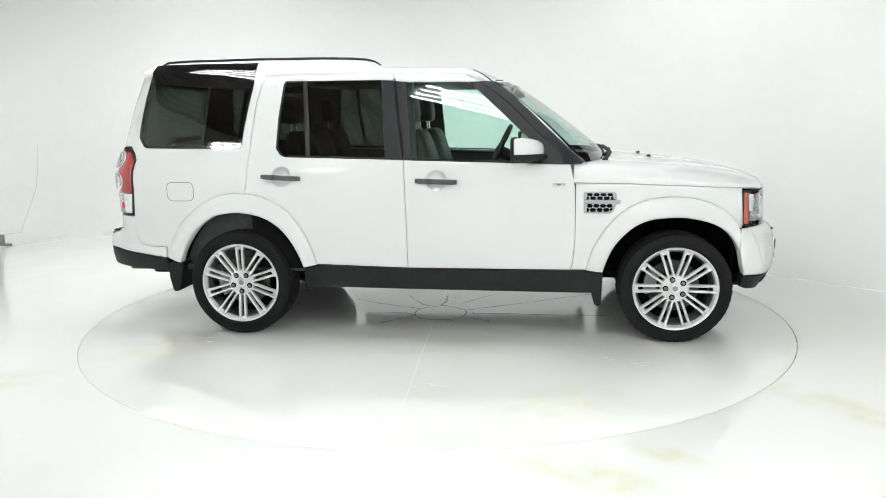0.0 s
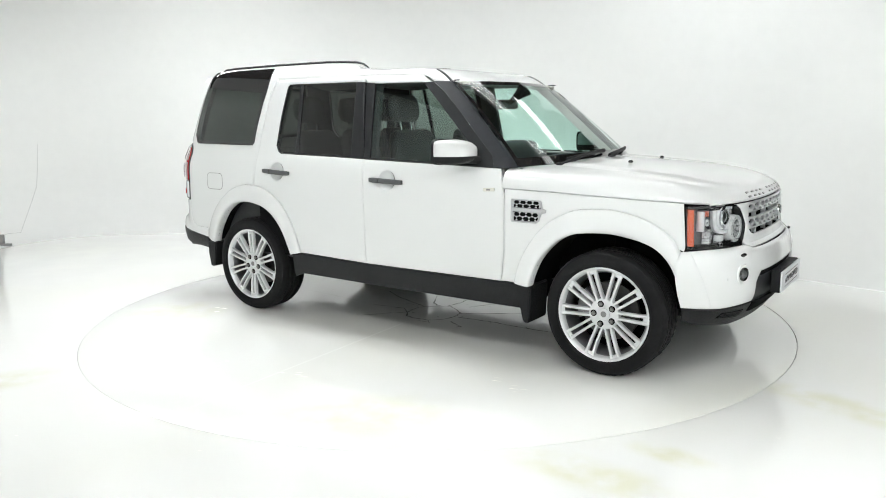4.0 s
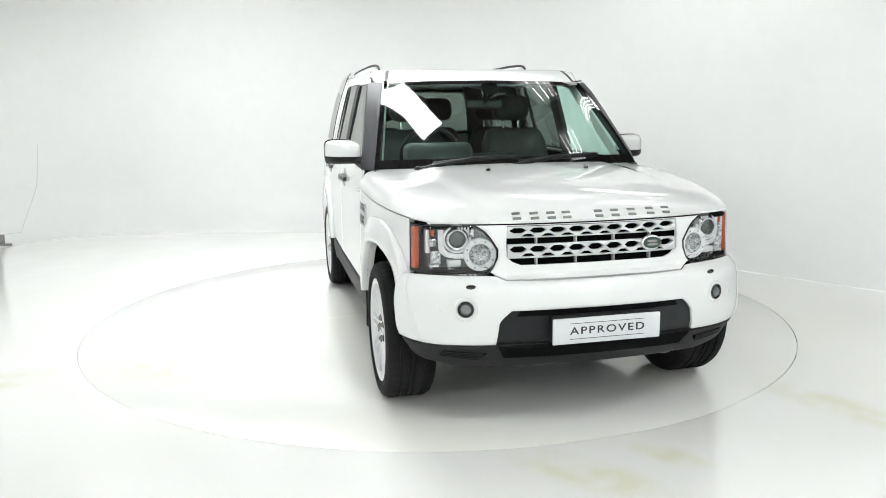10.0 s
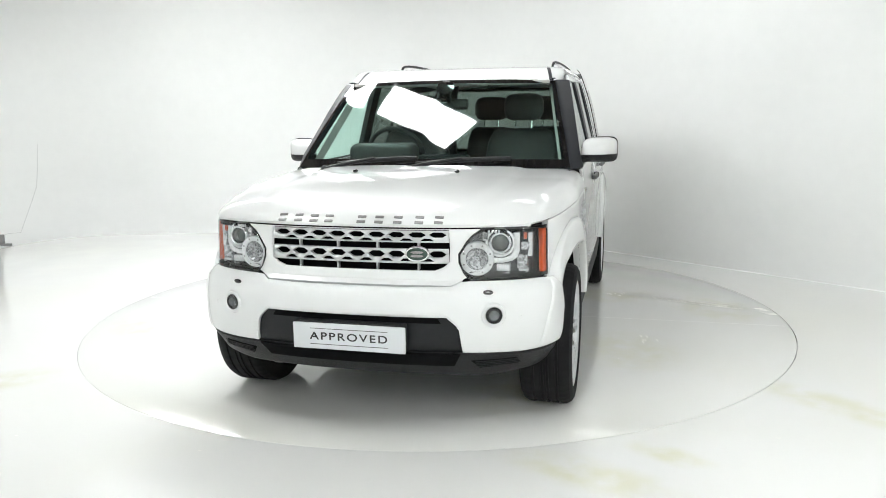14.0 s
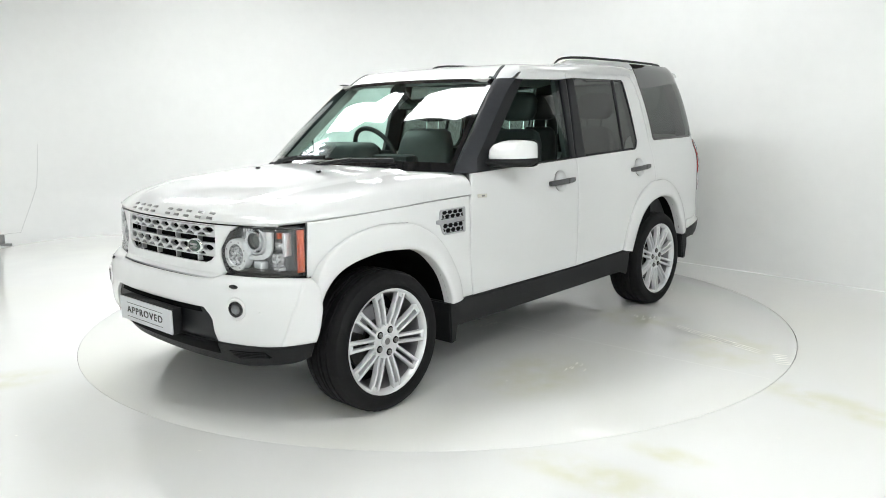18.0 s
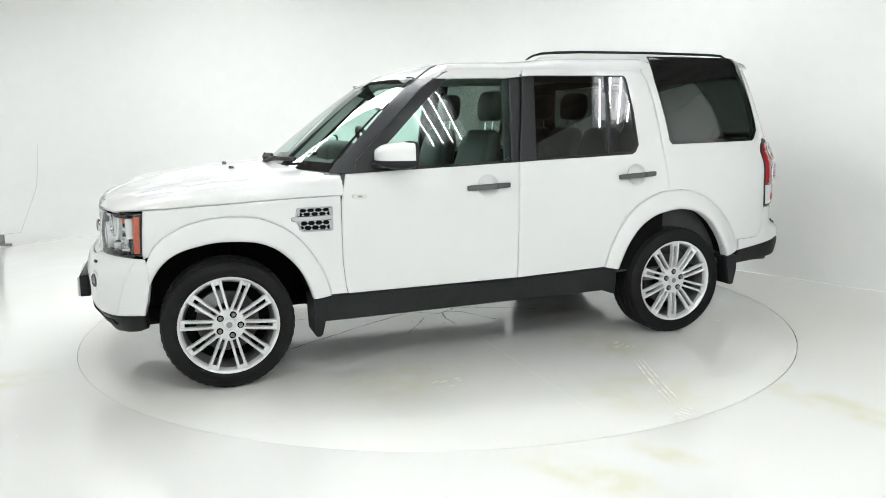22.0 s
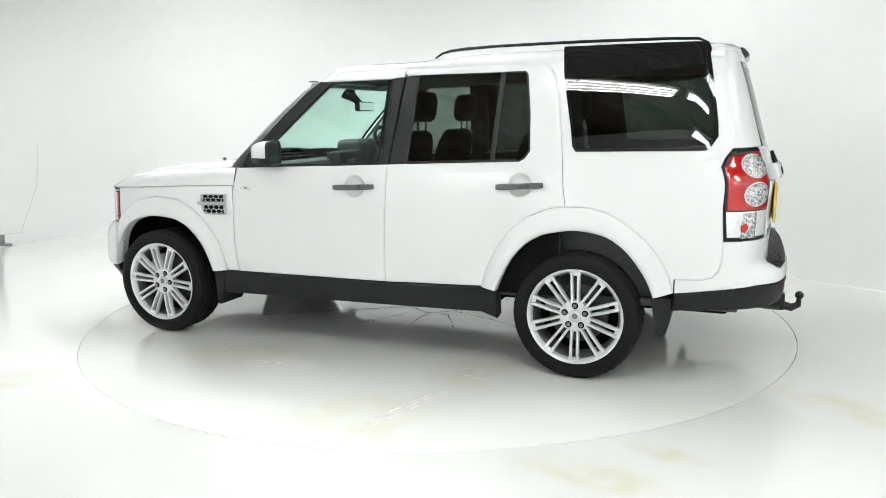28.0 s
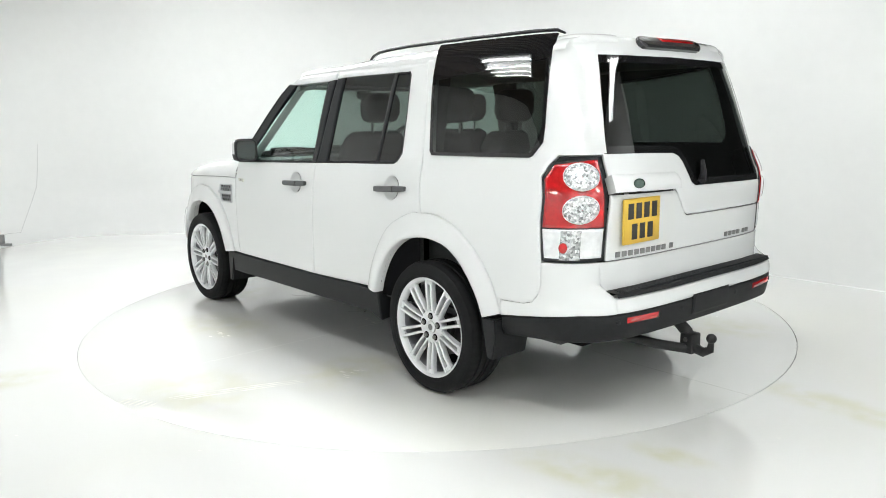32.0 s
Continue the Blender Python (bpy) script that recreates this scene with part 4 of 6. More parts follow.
def build_windscreen():
    """Curved glass with a black band printed round its edge."""
    bot = spline([(0, 1.09), (0.3, 1.070), (0.6, 0.996), (0.845, 0.862)])
    botz = spline([(0, 1.180), (0.5, 1.176), (0.845, 1.166)])
    topx = spline([(0, 0.392), (0.4, 0.368), (0.69, 0.300)])
    topz = spline([(0, 1.702), (0.4, 1.698), (0.69, 1.688)])

    def onto(a, t, lift=0.0):
        y0, y1 = abs(a) * 0.845, abs(a) * 0.69
        p, q = Vector((bot(y0), y0, botz(y0))), Vector((topx(y1), y1, topz(y1)))
        r = p.lerp(q, t)
        r += Vector((0.6, 0, 0.75)) * (0.018 * 4 * t * (1 - t) + lift)
        return (r.x, r.y * (1 if a >= 0 else -1), r.z)

    rows = [[onto(-1 + 2 * j / 40, i / 24) for i in range(25)] for j in range(41)]
    bm = loft(rows)
    bmesh.ops.reverse_faces(bm, faces=bm.faces)
    ws = part("windscreen", bm, GLASS_SCREEN, car, "clear windscreen with a black printed edge")
    for nm, a0, a1, t0, t1 in (("band", -1, 1, 0, 0.085), ("band", -1, 1, 0.95, 1.0), ("band", -1, -0.97, 0, 1), ("band", 0.97, 1, 0, 1)):
        n, m = (40, 2) if a1 - a0 > 1 else (2, 24)
        rows = [[onto(a0 + (a1 - a0) * j / n, t0 + (t1 - t0) * i / m, 0.002 if n == 40 else 0.003) for i in range(m + 1)] for j in range(n + 1)]
        part(nm, loft(rows), GLOSS_BLACK, ws)
    # cowl below the glass
    rows = []
    for j in range(41):
        a = -1 + 2 * j / 40
        b = Vector(onto(a, 0.0))
        rows.append([(b.x - 0.02, b.y, b.z - 0.01), (b.x + 0.01, b.y, b.z - 0.006), (b.x + 0.05, b.y * 1.01, b.z - 0.03), (b.x + 0.09, b.y * 1.02, b.z - 0.07)])
    part("cowl", loft(rows), BLACK_PLASTIC, car, "black plastic cowl under the wipers", smooth=30)
    return onto


screen_at = build_windscreen()
# ---- front of the car ----
def solve_s(f, y, z, lim):
    """The length s at which the surface f passes y at height z."""
    lo, hi = 0.0, lim
    for _ in range(30):
        mid = (lo + hi) / 2
        if f(mid, z)[1] < abs(y):
            lo = mid
        else:
            hi = mid
    return math.copysign((lo + hi) / 2, y)


_front0 = front()
_rear0 = rear()
_rb0 = rear_bumper()


def fs(y, z):
    return solve_s(_front0, y, z, 1.08)


def fx(x, z):
    """The length s at which the front surface passes x at height z."""
    lo, hi = 0.3, 1.12
    for _ in range(30):
        mid = (lo + hi) / 2
        if _front0(mid, z)[0] > x:
            lo = mid
        else:
            hi = mid
    return (lo + hi) / 2


def rs(y, z):
    return solve_s(_rear0, y, z, 0.92)


def bs(y, z):
    return solve_s(_rb0, y, z, 0.95)


def fpoly(pts):
    return [(fs(y, z), z) for y, z in pts]


def rpoly(pts):
    return [(rs(y, z), z) for y, z in pts]


def mirrored(half):
    """A closed outline from its half with y > 0, listed from the top centre outwards to the bottom centre."""
    return half + [(-a, b) for a, b in half[::-1]]


def flip(f, g):
    return lambda u, v: (lambda p: (p[0], p[1] * g, p[2]))(f(u, v))


FWD = (1, 0, 0.05)


def disc_on(f, s, z, r, off, n=28, rz=None):
    """A ring of points round (s, z) on a surface."""
    return [f(s + r * math.cos(2 * math.pi * k / n), z + (rz or r) * math.sin(2 * math.pi * k / n)) for k in range(n)]


def dome(f, s, z, r, rz, rise, sink=0.004, n=28, axis=(1, 0, 0)):
    """A low oval cushion on a surface f, rising along axis."""
    ax = Vector(axis).normalized()
    rows = []
    for t, h in ((1.0, -sink), (1.0, rise * 0.35), (0.94, rise * 0.75), (0.75, rise * 0.95), (0.4, rise), (0.02, rise)):
        rows.append([Vector(p) + ax * h for p in disc_on(f, s, z, r * t, 0, n, rz * t)])
    return loft(rows, closed=True)


def build_front():
    x_s = FRONT.by_x
    # bumper
    edge = [(x_s(1.882), 0.445), (x_s(1.862), 0.52), (x_s(1.848), 0.60), (x_s(1.850), 0.70), (x_s(1.872), 0.748)]
    half = [(0, 0.733)] + [(fs(0.30, .733), 0.733), (fs(0.44, .736), 0.7355), (fs(0.478, .752), 0.7525), (fs(0.52, 0.755), 0.7545), (fs(0.7, .755), 0.7555), (fs(0.80, 0.755), 0.7555)] + edge[::-1]
    low = [(x_s(2.05), 0.436), (fs(0.76, .434), 0.434), (fs(0.495, 0.436), 0.437), (fs(0.482, .545), 0.545), (fs(0.468, 0.565), 0.565), (fs(0.428, .600), 0.600), (0, 0.603)]
    bumper = part("front_bumper", sheet(mirrored(half[1:] + low[:-1]), front(), FWD, step=0.04, lip=0.004, deep=0.045), PAINT, car)
    # front leg of each wheel arch, proud of the bumper
    leg = edge + [(fx(1.903, 0.752), 0.752), (fx(1.940, 0.70), 0.70), (fx(1.984, 0.60), 0.60), (fx(2.006, 0.52), 0.52), (fx(2.018, 0.441), 0.441)]
    for g in (1, -1):
        part("arch_leg", sheet(leg, flip(front(0.005), g), (0.5, g, 0), step=0.03, gap=0.001, lip=0.005, deep=0.012), PAINT, bumper)
    # centre panel round the grille
    hp = [(0.0, 0.984), (0.565, 0.982), (0.525, 0.955), (0.500, 0.925), (0.466, 0.87), (0.468, 0.83), (0.488, 0.786), (0.505, 0.765), (0.480, 0.753), (0.442, 0.737), (0.0, 0.736)]
    part("grille_panel", sheet(mirrored(fpoly(hp[1:-1])), front(), FWD, holes=[mirrored(fpoly([(0.424, 0.976), (0.428, 0.90), (0.427, 0.835), (0.40, 0.812), (0.362, 0.797)]))], step=0.035), PAINT, car)
    grille = new("grille")
    grille.parent = car
    tagged(grille, "silver mesh grille with dark openings")
    part("grille_back", sheet(mirrored(fpoly([(0.44, 0.985), (0.44, 0.785)])), front(-0.055), FWD, step=0.08, deep=0), DARK, grille)
    for z0, z1 in ((0.919, 0.974), (0.826, 0.892)):
        h = z1 - z0
        holes = []
        n = 9
        pitch = 0.0935
        zu, zl = z1 - h * 0.37, z0 + h * 0.23
        for k in range(n):
            y = (k - (n - 1) / 2) * pitch
            w, hh = 0.0395, h * 0.205
            holes.append([(fs(y + dy, zu + dz) if abs(y + dy) > 1e-9 else 0.0, zu + dz) for dy, dz in ((-w, 0), (-w * 0.5, -hh), (w * 0.5, -hh), (w, 0), (w * 0.5, hh), (-w * 0.5, hh))])
        for k in range(n - 1):
            y = (k - (n - 2) / 2) * pitch
            w, a = 0.032, h * 0.10
            holes.append([(fs(y + dy, zl + dz) if abs(y + dy) > 1e-9 else 0.0, zl + dz) for dy, dz in ((-w, -a), (w, -a), (w * 0.42, a), (-w * 0.42, a))])
        part("mesh_bar", sheet(mirrored(fpoly([(0.424, z1), (0.427, z0)])), front(-0.006), FWD, holes=holes, step=0.04, gap=0.001, lip=0.002, deep=0.02, round_by=0.0025), SILVER, grille)
    for y in (-0.285, -0.095, 0.095, 0.285):
        for z0, z1 in ((0.885, 0.925), (0.795, 0.83)):
            p = front(-0.02)(fs(y, (z0 + z1) / 2), (z0 + z1) / 2)
            part("grille_strut", box(p[0] - 0.02, p[0] + 0.006, y - 0.0035, y + 0.0035, z0, z1, 0.001, 1), SILVER, grille)
    b = part("badge", dome(front(-0.004), fs(0.285, 0.871), 0.871, 0.058, 0.036, 0.012), CHROME, car, "oval green and silver badge")
    part("badge_face", dome(front(0.006), fs(0.285, 0.871), 0.871, 0.049, 0.028, 0.004), GREEN_BADGE, b)
    part("badge_mark", dome(front(0.0095), fs(0.285, 0.879), 0.879, 0.030, 0.006, 0.002, n=16), LETTER, b)
    part("badge_mark", dome(front(0.0095), fs(0.285, 0.863), 0.863, 0.030, 0.006, 0.002, n=16), LETTER, b)
    # grey raised marks on the bonnet's nose
    skin = bmesh.new()
    skin.from_mesh(bonnet.data)
    tree = BVHTree.FromBMesh(skin)
    for y in (-0.375, -0.292, -0.213, -0.138, 0.020, 0.103, 0.190, 0.288, 0.375):
        nose = _front0(fs(y, 1.0), 1.0)[0]
        for dx in (-0.008, -0.027):
            hit, nrm, _, _ = tree.ray_cast(Vector((nose + dx, y, 2.0)), Vector((0, 0, -1)))
            if nrm.z < 0:
                nrm = -nrm
            bm = box(-0.0065, 0.0065, -0.020, 0.020, -0.002, 0.005, 0.002)
            along = Vector((0, 1, 0)) - nrm * nrm.y
            along.normalize()
            fwd = along.cross(nrm)
            m = Matrix((fwd, along, nrm)).transposed().to_4x4()
            m.translation = hit
            bmesh.ops.transform(bm, matrix=m, verts=bm.verts)
            part("letter_block", bm, LETTER, bonnet, "grey raised block")
    skin.free()
    # headlamps
    for g in (1, -1):
        lo = [(0.70, 0.981), (0.570, 0.980), (0.528, 0.955), (0.503, 0.922), (0.470, 0.87), (0.471, 0.835), (0.488, 0.787), (0.501, 0.766), (0.516, 0.7545), (0.535, 0.7530), (0.70, 0.7535)]
        poly = [(fx(1.866, 0.979), 0.979)] + fpoly(lo) + [(fx(1.877, 0.756), 0.756), (fx(1.873, 0.87), 0.87)]
        lamp_ = new("headlamp")
        lamp_.parent = car
        tagged(lamp_, "clear headlamp with round lenses and orange edge")
        o = (1, 0.3 * g, 0)
        part("bowl", sheet(poly, flip(front(-0.055), g), o, step=0.05, deep=-0.05, lip=0.0, gap=0.0), LAMP_BOWL, lamp_)
        part("rim", sheet(poly, flip(front(-0.002), g), o, holes=[shrink(poly, 0.006)], step=0.03, gap=0.001, lip=0.001, deep=0.05, round_by=0.003), GLOSS_BLACK, lamp_, "black lamp surround")
        part("lens", sheet(poly, flip(front(0.0), g), o, step=0.05, gap=0.002, lip=0.004, deep=0.0), GLASS_LENS, lamp_, "clear lamp cover")
        # turned rings: a wide beam in a flat ring, a projector in two narrow ones
        for y, z, nm in ((0.548, 0.845, "main_beam"), (0.650, 0.915, "dipped_beam")):
            c = Vector(front(-0.026)(fs(y, z), z))
            ax = Vector((1, 0.16 * g, 0)).normalized()
            m = Matrix.Translation((c.x, c.y * g, c.z)) @ ax.to_track_quat("X", "Z").to_matrix().to_4x4()

            def turned_part(name, prof, mat, parent, label=""):
                bm = lathe(prof, 36, "x")
                bmesh.ops.transform(bm, matrix=m, verts=bm.verts)
                return part(name, bm, mat, parent, label)

            if nm == "main_beam":
                ring = turned_part(nm, [(0.052, 0.010), (0.047, -0.008), (0.036, -0.020), (0.018, -0.026), (0.0, -0.027)], FACETS, lamp_, "silver faceted lamp bowl")
                turned_part("lens_ring", [(0.076, -0.03), (0.076, 0.008), (0.073, 0.012), (0.053, 0.013), (0.050, 0.008)], LAMP_GREY, ring)
                turned_part("bulb_lens", [(0.013, -0.028), (0.013, -0.010), (0.009, -0.004), (0.0, -0.003)], CHROME, ring)
                turned_part("bulb_cap", [(0.005, -0.004), (0.004, 0.000), (0.0, 0.001)], LETTER, ring)
                dots = bmesh.new()
                for k in range(8):
                    a8 = math.pi * (k + 0.5) / 4
                    q = m @ Vector((0.013, 0.0635 * math.cos(a8), 0.0635 * math.sin(a8)))
                    box(q.x - 0.002, q.x + 0.0015, q.y - 0.004, q.y + 0.004, q.z - 0.004, q.z + 0.004, 0.0012, 1, dots)
                part("ring_dots", dots, LETTER, ring)
            else:
                ring = turned_part(nm, [(0.050, -0.03), (0.050, 0.010), (0.046, 0.014), (0.039, 0.012), (0.037, 0.0)], CHROME, lamp_, "silver projector ring")
                turned_part("halo", [(0.066, -0.035), (0.066, 0.000), (0.063, 0.004), (0.056, 0.003), (0.053, -0.01)], LAMP_GREY, ring)
                turned_part("bulb_lens", [(0.038, -0.004), (0.034, 0.004), (0.024, 0.009), (0.012, 0.012), (0.0, 0.013)], PROJECTOR, ring, "dark round projector lens")
        band = [(0.733, 0.972), (0.733, 0.875), (0.724, 0.850), (0.702, 0.833), (0.66, 0.826), (0.617, 0.828), (0.617, 0.850), (0.66, 0.848), (0.690, 0.855), (0.703, 0.868), (0.708, 0.89), (0.708, 0.972)]
        part("clear_band", sheet(fpoly(band), flip(front(-0.016), g), o, step=0.03, gap=0, lip=0.004, deep=0.02), LAMP_GREY, lamp_, "clear grey moulded band")
        for y, z, w, h, mat in ((0.667, 0.803, 0.030, 0.016, REFLECTOR), (0.672, 0.781, 0.026, 0.007, FACETS), (0.752, 0.826, 0.024, 0.032, FACETS), (0.758, 0.785, 0.022, 0.009, REFLECTOR), (0.765, 0.895, 0.018, 0.018, FACETS), (0.765, 0.942, 0.008, 0.016, ORANGE_LENS), (0.790, 0.90, 0.010, 0.055, REFLECTOR), (0.585, 0.945, 0.012, 0.020, FACETS)):
            c = front(-0.034)(fs(y, z), z)
            part("reflector", box(c[0] - 0.03, c[0] + 0.012, c[1] * g - w, c[1] * g + w, z - h, z + h, 0.005), mat, lamp_)
        part("hood", sheet(fpoly([(0.575, 0.977), (0.80, 0.975), (0.80, 0.958), (0.585, 0.960)]), flip(front(-0.012), g), o, step=0.04, gap=0, lip=0.002, deep=0.03), DARK, lamp_, "dark upper edge inside the lamp")
        for y in (0.597, 0.611, 0.625, 0.639):
            c = front(-0.010)(fs(y, 0.966), 0.966)
            part("hood_rib", box(c[0] - 0.01, c[0] + 0.002, c[1] * g - 0.0045, c[1] * g + 0.0045, 0.9585, 0.974, 0.002, 1), REFLECTOR, lamp_)
        strip = [(fx(1.884, 0.772), 0.772), (fx(1.876, 0.968), 0.968), (fx(1.908, 0.968), 0.968), (fx(1.916, 0.772), 0.772)]
        part("indicator", sheet(strip, flip(front(-0.004), g), o, step=0.03, gap=0, lip=0.003, deep=0.02), ORANGE_LENS, lamp_, "orange side lens")
        # fog lamp in its dish
        f0 = flip(front(0.0), g)
        sf = fs(0.632, 0.612)
        cc = Vector(f0(sf, 0.612))
        nrm = Vector((0.93, 0.36 * g, 0)).normalized()
        rot = nrm.to_track_quat("X", "Z").to_matrix().to_4x4()
        bm = lathe([(0.056, -0.004), (0.052, 0.0045), (0.044, 0.0055), (0.038, 0.002), (0.036, -0.01)], 32, "x")
        bmesh.ops.transform(bm, matrix=Matrix.Translation(cc) @ rot, verts=bm.verts)
        fog = part("fog_lamp", bm, PAINT, car, "round fog lamp in a white dish")
        bm = lathe([(0.037, -0.012), (0.037, 0.007), (0.033, 0.009), (0.030, 0.004), (0.018, 0.007), (0.0, 0.009)], 28, "x")
        bmesh.ops.transform(bm, matrix=Matrix.Translation(cc) @ rot, verts=bm.verts)
        part("lens", bm, GLOSS_BLACK, fog)
        bm = lathe([(0.024, 0.0055), (0.020, 0.0095), (0.0, 0.011)], 24, "x")
        bmesh.ops.transform(bm, matrix=Matrix.Translation(cc) @ rot, verts=bm.verts)
        part("reflector", bm, FOG_GLASS, fog)
        part("washer_cap", dome(flip(front(-0.002), g), fs(0.606, 0.709), 0.709, 0.023, 0.0085, 0.012, axis=(0.8, 0, 0.6)), GLOSS_BLACK, car, "black headlamp washer cap")
        part("parking_sensor", dome(flip(front(-0.001), g), fs(0.742, 0.598), 0.598, 0.009, 0.009, 0.003, n=16), PAINT, car)
    # black middle of the bumper
    ins = mirrored(fpoly([(0.43, 0.606), (0.475, 0.565), (0.489, 0.545), (0.500, 0.43)]))
    part("bumper_insert", sheet(ins, front(-0.016), FWD, step=0.05, deep=0.02, lip=0.006), BLACK_TRIM, car, "grained black bumper insert")
    # the upper intake's shade, laid on as a near-black sheet
    part("intake", sheet(mirrored(fpoly([(0.385, 0.603), (0.405, 0.572)])), front(-0.012), FWD, step=0.06, deep=0.01, lip=0.0, gap=0), DARK, car, "near-black sheet for the shaded upper air intake")
    # lower valance
    half = [(fs(0.495, 0.437), 0.436), (fs(0.76, .434), 0.432), (x_s(2.05), 0.434), (x_s(1.885), 0.442), (x_s(1.888), 0.36), (x_s(1.95), 0.338), (fs(0.72, .32), 0.322), (fs(0.58, .302), 0.302), (fs(0.3, 0.304), 0.304)]
    part("lower_valance", sheet(mirrored(half), front(-0.004), FWD, step=0.05, deep=0.05, lip=0.006), BLACK_PLASTIC, car, "grained black lower bumper")
    # proud near-black sheets stand for the shade in the air slots
    part("lower_slot_shade", sheet(mirrored(fpoly([(0.485, 0.428), (0.45, 0.362)])), front(0.007), FWD, step=0.06, gap=0, lip=0.004, deep=0.01), DARK, car, "near-black sheet for the shaded lower air slot")
    for g in (1, -1):
        part("lower_slot_shade", sheet(fpoly([(0.525, 0.392), (0.72, 0.402), (0.735, 0.372), (0.56, 0.350)]), flip(front(0.002), g), (1, 0.2 * g, 0), step=0.04, gap=0, lip=0.004, deep=0.008), DARK, car, "near-black sheet for the shaded side air slot")
        for k in range(4):
            zz = 0.362 + 0.009 * k
            part("slat", sheet(fpoly([(0.545, zz), (0.725, zz + 0.008), (0.725, zz + 0.011), (0.545, zz + 0.003)]), flip(front(0.006), g), (1, 0.2 * g, 0), step=0.05, gap=0, lip=0.0, deep=0.004, round_by=0.001), BLACK_PLASTIC, car)
    # plate
    px = _front0(0, 0.495)[0] + 0.050
    plate = part("number_plate", box(px - 0.012, px, -0.263, 0.265, 0.450, 0.569, 0.004), PLATE_SILVER, car, "silver show plate with a printed word")
    part("plate_backing", box(px - 0.065, px - 0.011, -0.255, 0.257, 0.445, 0.574, 0.006), BLACK_PLASTIC, plate)
    for z in (0.545, 0.473):
        part("printed_line", box(px - 0.001, px + 0.0012, -0.18, 0.184, z - 0.0012, z + 0.0012, 0), INK, plate, smooth=0)
    cu = bpy.data.curves.new("word", "FONT")
    cu.body, cu.size, cu.align_x, cu.align_y, cu.extrude = "APPROVED", 0.062, "CENTER", "CENTER", 0.0008
    cu.space_character, cu.offset = 1.24, 0.0007
    tmp = new("tmp", cu)
    me = bpy.data.meshes.new_from_object(tmp.evaluated_get(bpy.context.evaluated_depsgraph_get()))
    bpy.data.objects.remove(tmp)
    me.materials.clear()
    me.materials.append(INK)
    word = new("printed_word", me)
    word.parent = plate
    word.matrix_local = Matrix.Translation((px + 0.001, 0.002, 0.5090)) @ Matrix(((0, 0, 1, 0), (1.02, 0, 0, 0), (0, 0.78, 0, 0), (0, 0, 0, 1)))


build_front()
# ---- rear of the car ----
BACK = (-1, 0, 0.05)


def build_rear():
    for g in (1, -1):
        o = (-1, 0.6 * g, 0)
        poly = [(rx(-2.216, 0.819), 0.819), (rx(-2.207, 1.0), 1.0), (rx(-2.186, 1.198), 1.198), (rx(-2.222, 1.268), 1.268), (rs(0.70, 1.289), 1.289), (rs(0.668, 1.289), 1.289), (rs(0.675, 1.0), 1.0), (rs(0.682, 0.819), 0.819)]
        tl = part("tail_lamp", sheet(poly, flip(rear(0.001), g), o, step=0.04, lip=0.004, deep=0.04), BLACK_TRIM, car, "red and clear tail lamp in a black surround")
        inner = shrink(poly, 0.016)
        sl, sr = inner[1][0], inner[6][0]
        red = [(sl, 0.974), inner[2], inner[3], inner[4], inner[5], (sr, 0.974)]
        part("red_lens", sheet(red, flip(rear(0.006), g), o, step=0.03, gap=0, lip=0.004, deep=0.01), RED_LENS, tl, "glossy red lens")
        clr = [inner[0], (sl, 0.968), (sr, 0.968), inner[7]]
        part("clear_lens", sheet(clr, flip(rear(0.006), g), o, step=0.03, gap=0, lip=0.004, deep=0.01), CLEAR_LENS, tl, "clear lower lens")
        w = abs(sl - sr)
        mid = (sl + sr) / 2
        cl = [(mid - 0.035, 0.83), (mid - 0.035, 0.962), (mid + 0.055, 0.962), (mid + 0.055, 0.83)]
        part("bulb_window", sheet(cl, flip(rear(0.009), g), o, step=0.03, gap=0, lip=0.002, deep=0.006), FACETS, tl)
        part("fog_bulb", dome(flip(rear(0.010), g), mid + 0.040, 0.885, 0.018, 0.024, 0.004, axis=o), RED_LENS, tl)
        for z, rz in ((1.200, 0.062), (1.056, 0.064)):
            part("round_lens", dome(flip(rear(0.005), g), mid - 0.022, z, 0.082, rz, 0.014, axis=o, n=36), CLEAR_LENS, tl, "oval clear lens")
            part("reflector", dome(flip(rear(0.0155), g), mid - 0.022, z, 0.076, rz * 0.93, 0.005, axis=o, n=36), FACETS, tl)
        part("side_marker", dome(flip(rear(0.008), g), sl - 0.022, 1.135, 0.008, 0.010, 0.003, n=14, axis=o), RED_LENS, tl)
    # tailgate, upper part
    outer = [(0.657, 1.122), (0.205, 1.114), (0.184, 1.086), (0.110, 0.992), (0.086, 0.980), (-0.672, 0.974), (-0.662, 1.1), (-0.652, 1.30), (-0.640, 1.70), (-0.635, 1.80), (-0.62, 1.832), (0.0, 1.836), (0.62, 1.832), (0.635, 1.80), (0.640, 1.70), (0.650, 1.30)]
    win = [(0.605, 1.738), (0.0, 1.744), (-0.605, 1.738), (-0.638, 1.30), (-0.652, 1.112), (-0.3, 1.118), (0.035, 1.124), (0.060, 1.140), (0.078, 1.18), (0.098, 1.240), (0.120, 1.268), (0.165, 1.286), (0.4, 1.294), (0.640, 1.298)]
    tg = part("tailgate", sheet(rpoly(outer), rear(0.0), BACK, holes=[rpoly(win)], step=0.05), PAINT, car)
    part("rear_window", sheet(rpoly(win), rear(-0.003), BACK, step=0.06, gap=-0.004, lip=0.0, deep=0.0), GLASS_DARK, tg, "dark rear window stepping down at one side")
